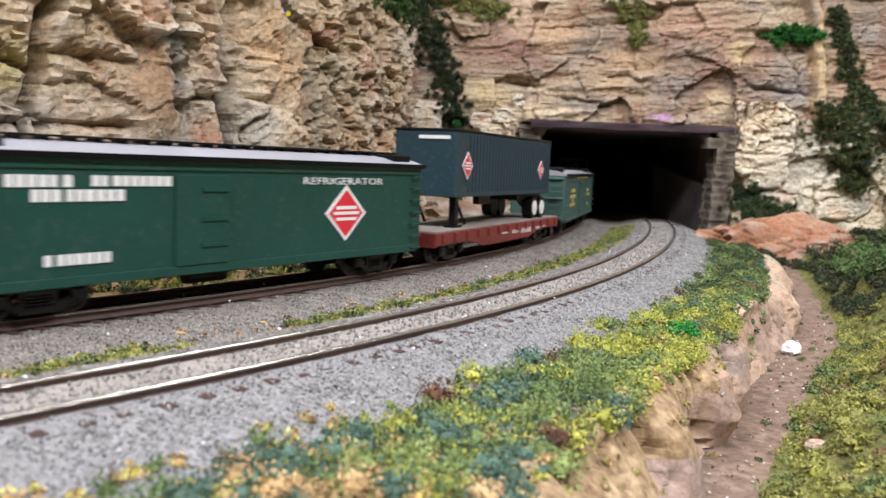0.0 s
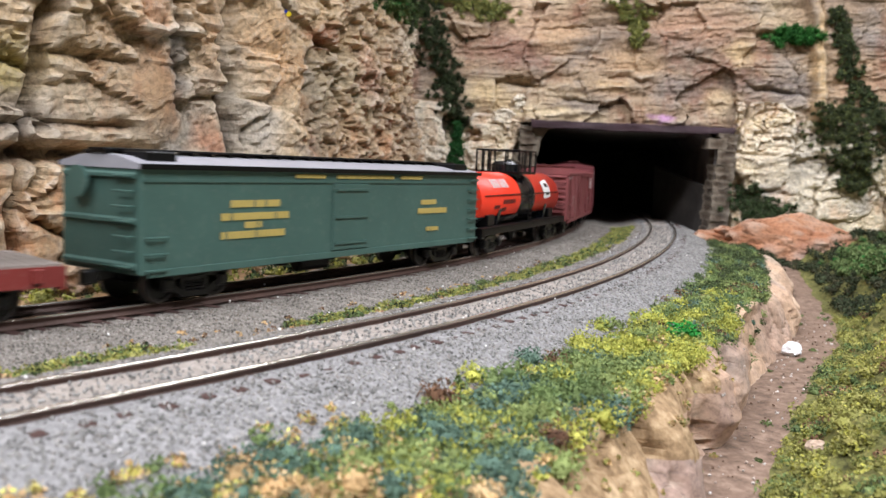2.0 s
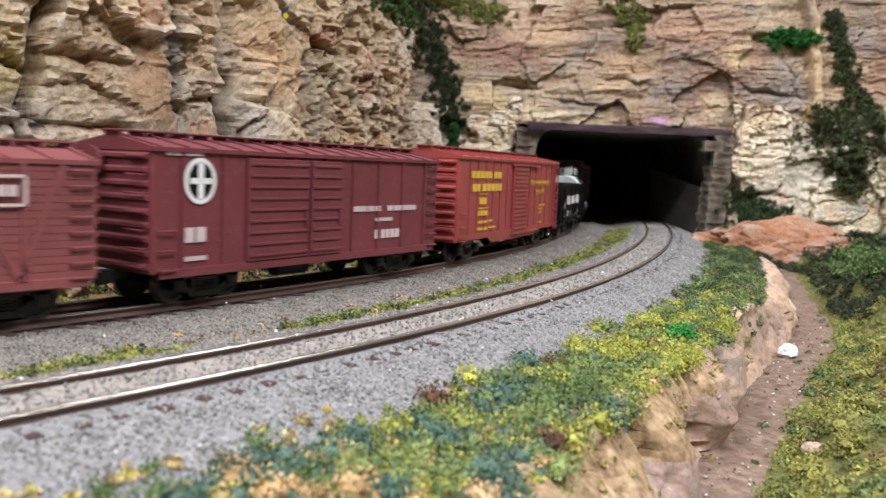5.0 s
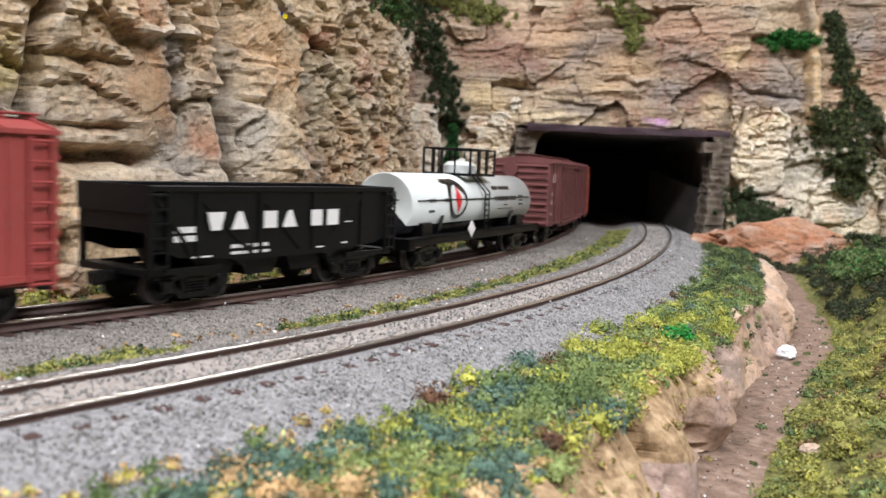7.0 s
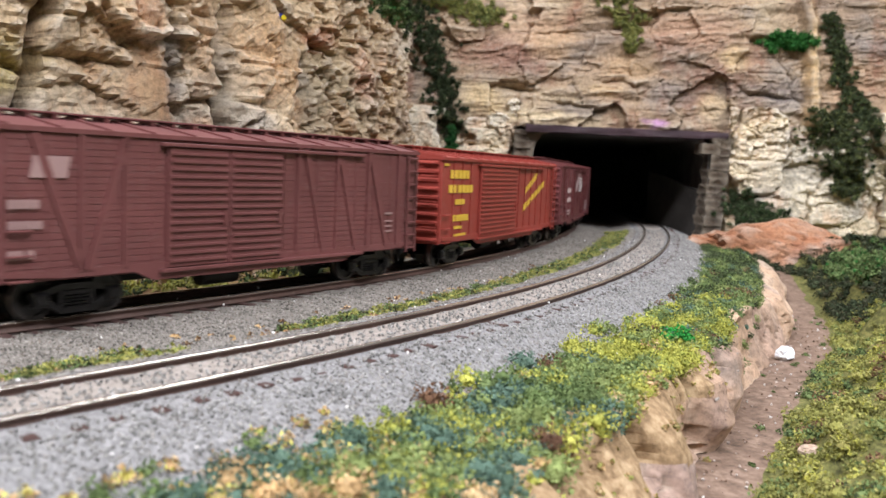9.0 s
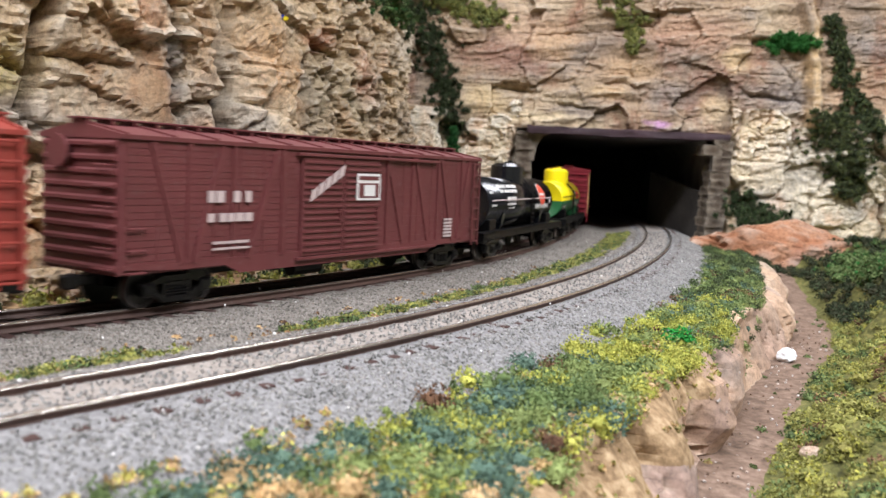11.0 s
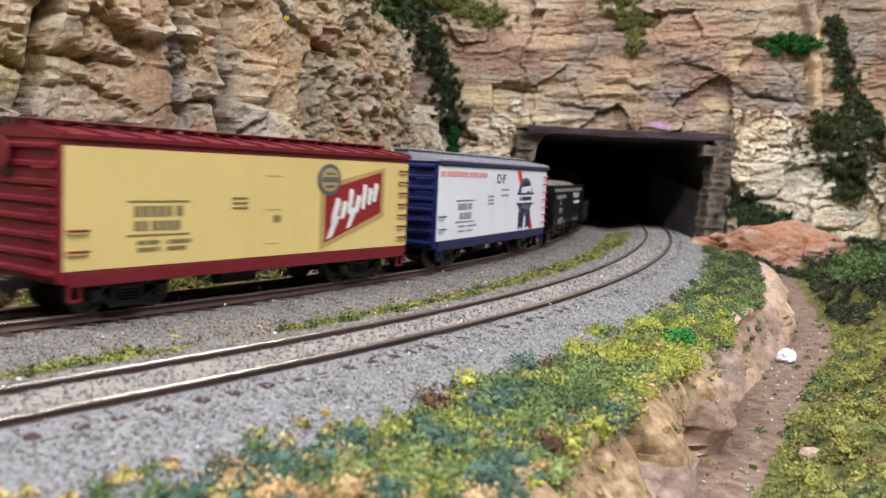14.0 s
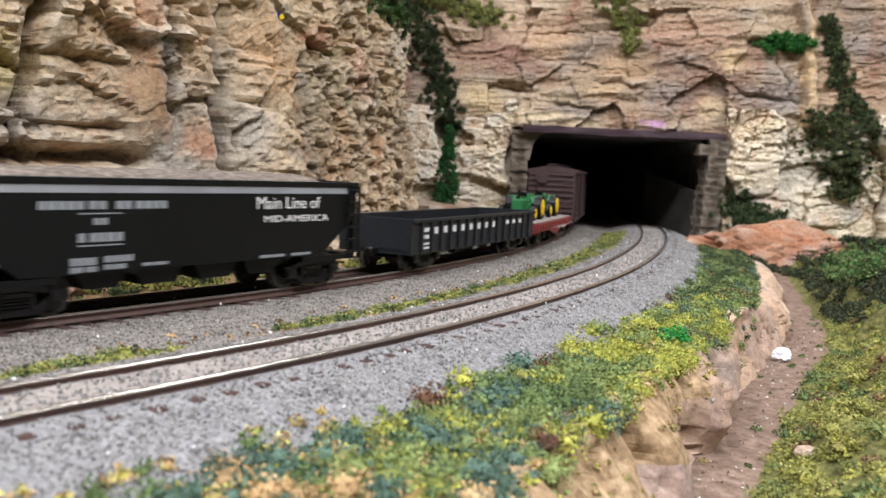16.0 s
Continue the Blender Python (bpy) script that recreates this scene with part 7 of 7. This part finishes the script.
boulder("boulder", "large orange-brown sloping rock slab above the gully", 240, 592, -14, 62, 26, 25, M_ORANGE, 3.3, 0, amp=0.22, sub=5)
boulder("rock_ledge", "rough rock ledge under the conifer", 4, 560, 2, 40, 24, 16, M_FACE, 8.1)
boulder("rock_ledge", "rough rock ledge at the cliff foot", -38, 470, -2, 24, 22, 15, M_CLIFF, 5.1)
for k, (ss, dd, r) in enumerate(((-150, -47, 10), (-118, -50, 9), (-60, -50, 9), (-20, -48, 8), (40, -46, 10), (90, -46, 9), (-210, -50, 11))):
    x, y, th = on_way(FAR, ss, dd)
    boulder("boulder", "pale rock lying at the cliff foot beside the track", float(x), float(y), -2, r * 1.5, r, r * 0.7, M_CLIFF, k * 2.3, math.degrees(th))
boulder("pebble", "smooth tan pebble in the turf of the bank", *on_rock((92, 197, -24), 0.3), 2.9, 2.3, 1.7, M_BLUFF, 2.2, 0, sub=3, amp=0.12)
boulder("white_chunk", "white plaster lump on the gully floor", 144, 338, -29.4, 3.9, 3.2, 3.0, paint("white_plaster", (232, 234, 236), 0.7, 0.02), 7.7, 20, "litter", 3, 0.25)
s, d, c = spots(240, -40, 300, lambda q: foot_at(q) + 1, lambda q: bank_at(q) - 1, 1.0)
tagged(new("litter_chips", scatter_mesh("litter_chips", c + [0, 0, 0.3], rs.uniform(0.18, 0.62, 240), OCTA, OCTA_F, speckled("pale_chips", [lin(222, 220, 216), lin(176, 162, 150), lin(120, 96, 80), lin(92, 76, 64)]))), "white chips and crumbs strewn on the gully floor", "litter", kind="stuff")
s, d, c = spots(150, -150, 400, -97, 55, 1.0)
tagged(new("white_specks", scatter_mesh("white_specks", c + [0, 0, 0.7], rs.uniform(0.25, 0.5, 150), OCTA, OCTA_F, speckled("white_specks", [lin(238, 238, 236), lin(214, 208, 200)]))), "white specks lying on ballast and turf", "litter", kind="stuff")
peg = tagged(new("marker_pin"), "small yellow and blue pin stuck in the cliff", "pin")
peg.location = Vector(on_rock((-80, 420, 110), 3.0)) * MM
part("head", rod(B(), (0, 0, 0), (0, -1, 0), 1.1, 14), paint("pin_yellow", (226, 206, 40), 0.4), peg, "yellow pin head")
part("collar", rod(B(), (-1.4, 0.6, 1), (-1.4, -0.6, 1), 0.8, 12), paint("pin_blue", (40, 60, 170), 0.4), peg, "blue pin head")
part("stem", rod(B(), (0, 0, 0), (0, 8, 0), 0.3, 6), M_HEAD, peg)


def motions():
    times = [i * 0.25 for i in range(65)]
    for ob, mid, half, lift, dx in MOVERS:
        walk(ob, [(t, car_pose(mid, half, t, lift, dx)) for t in times])


motions()
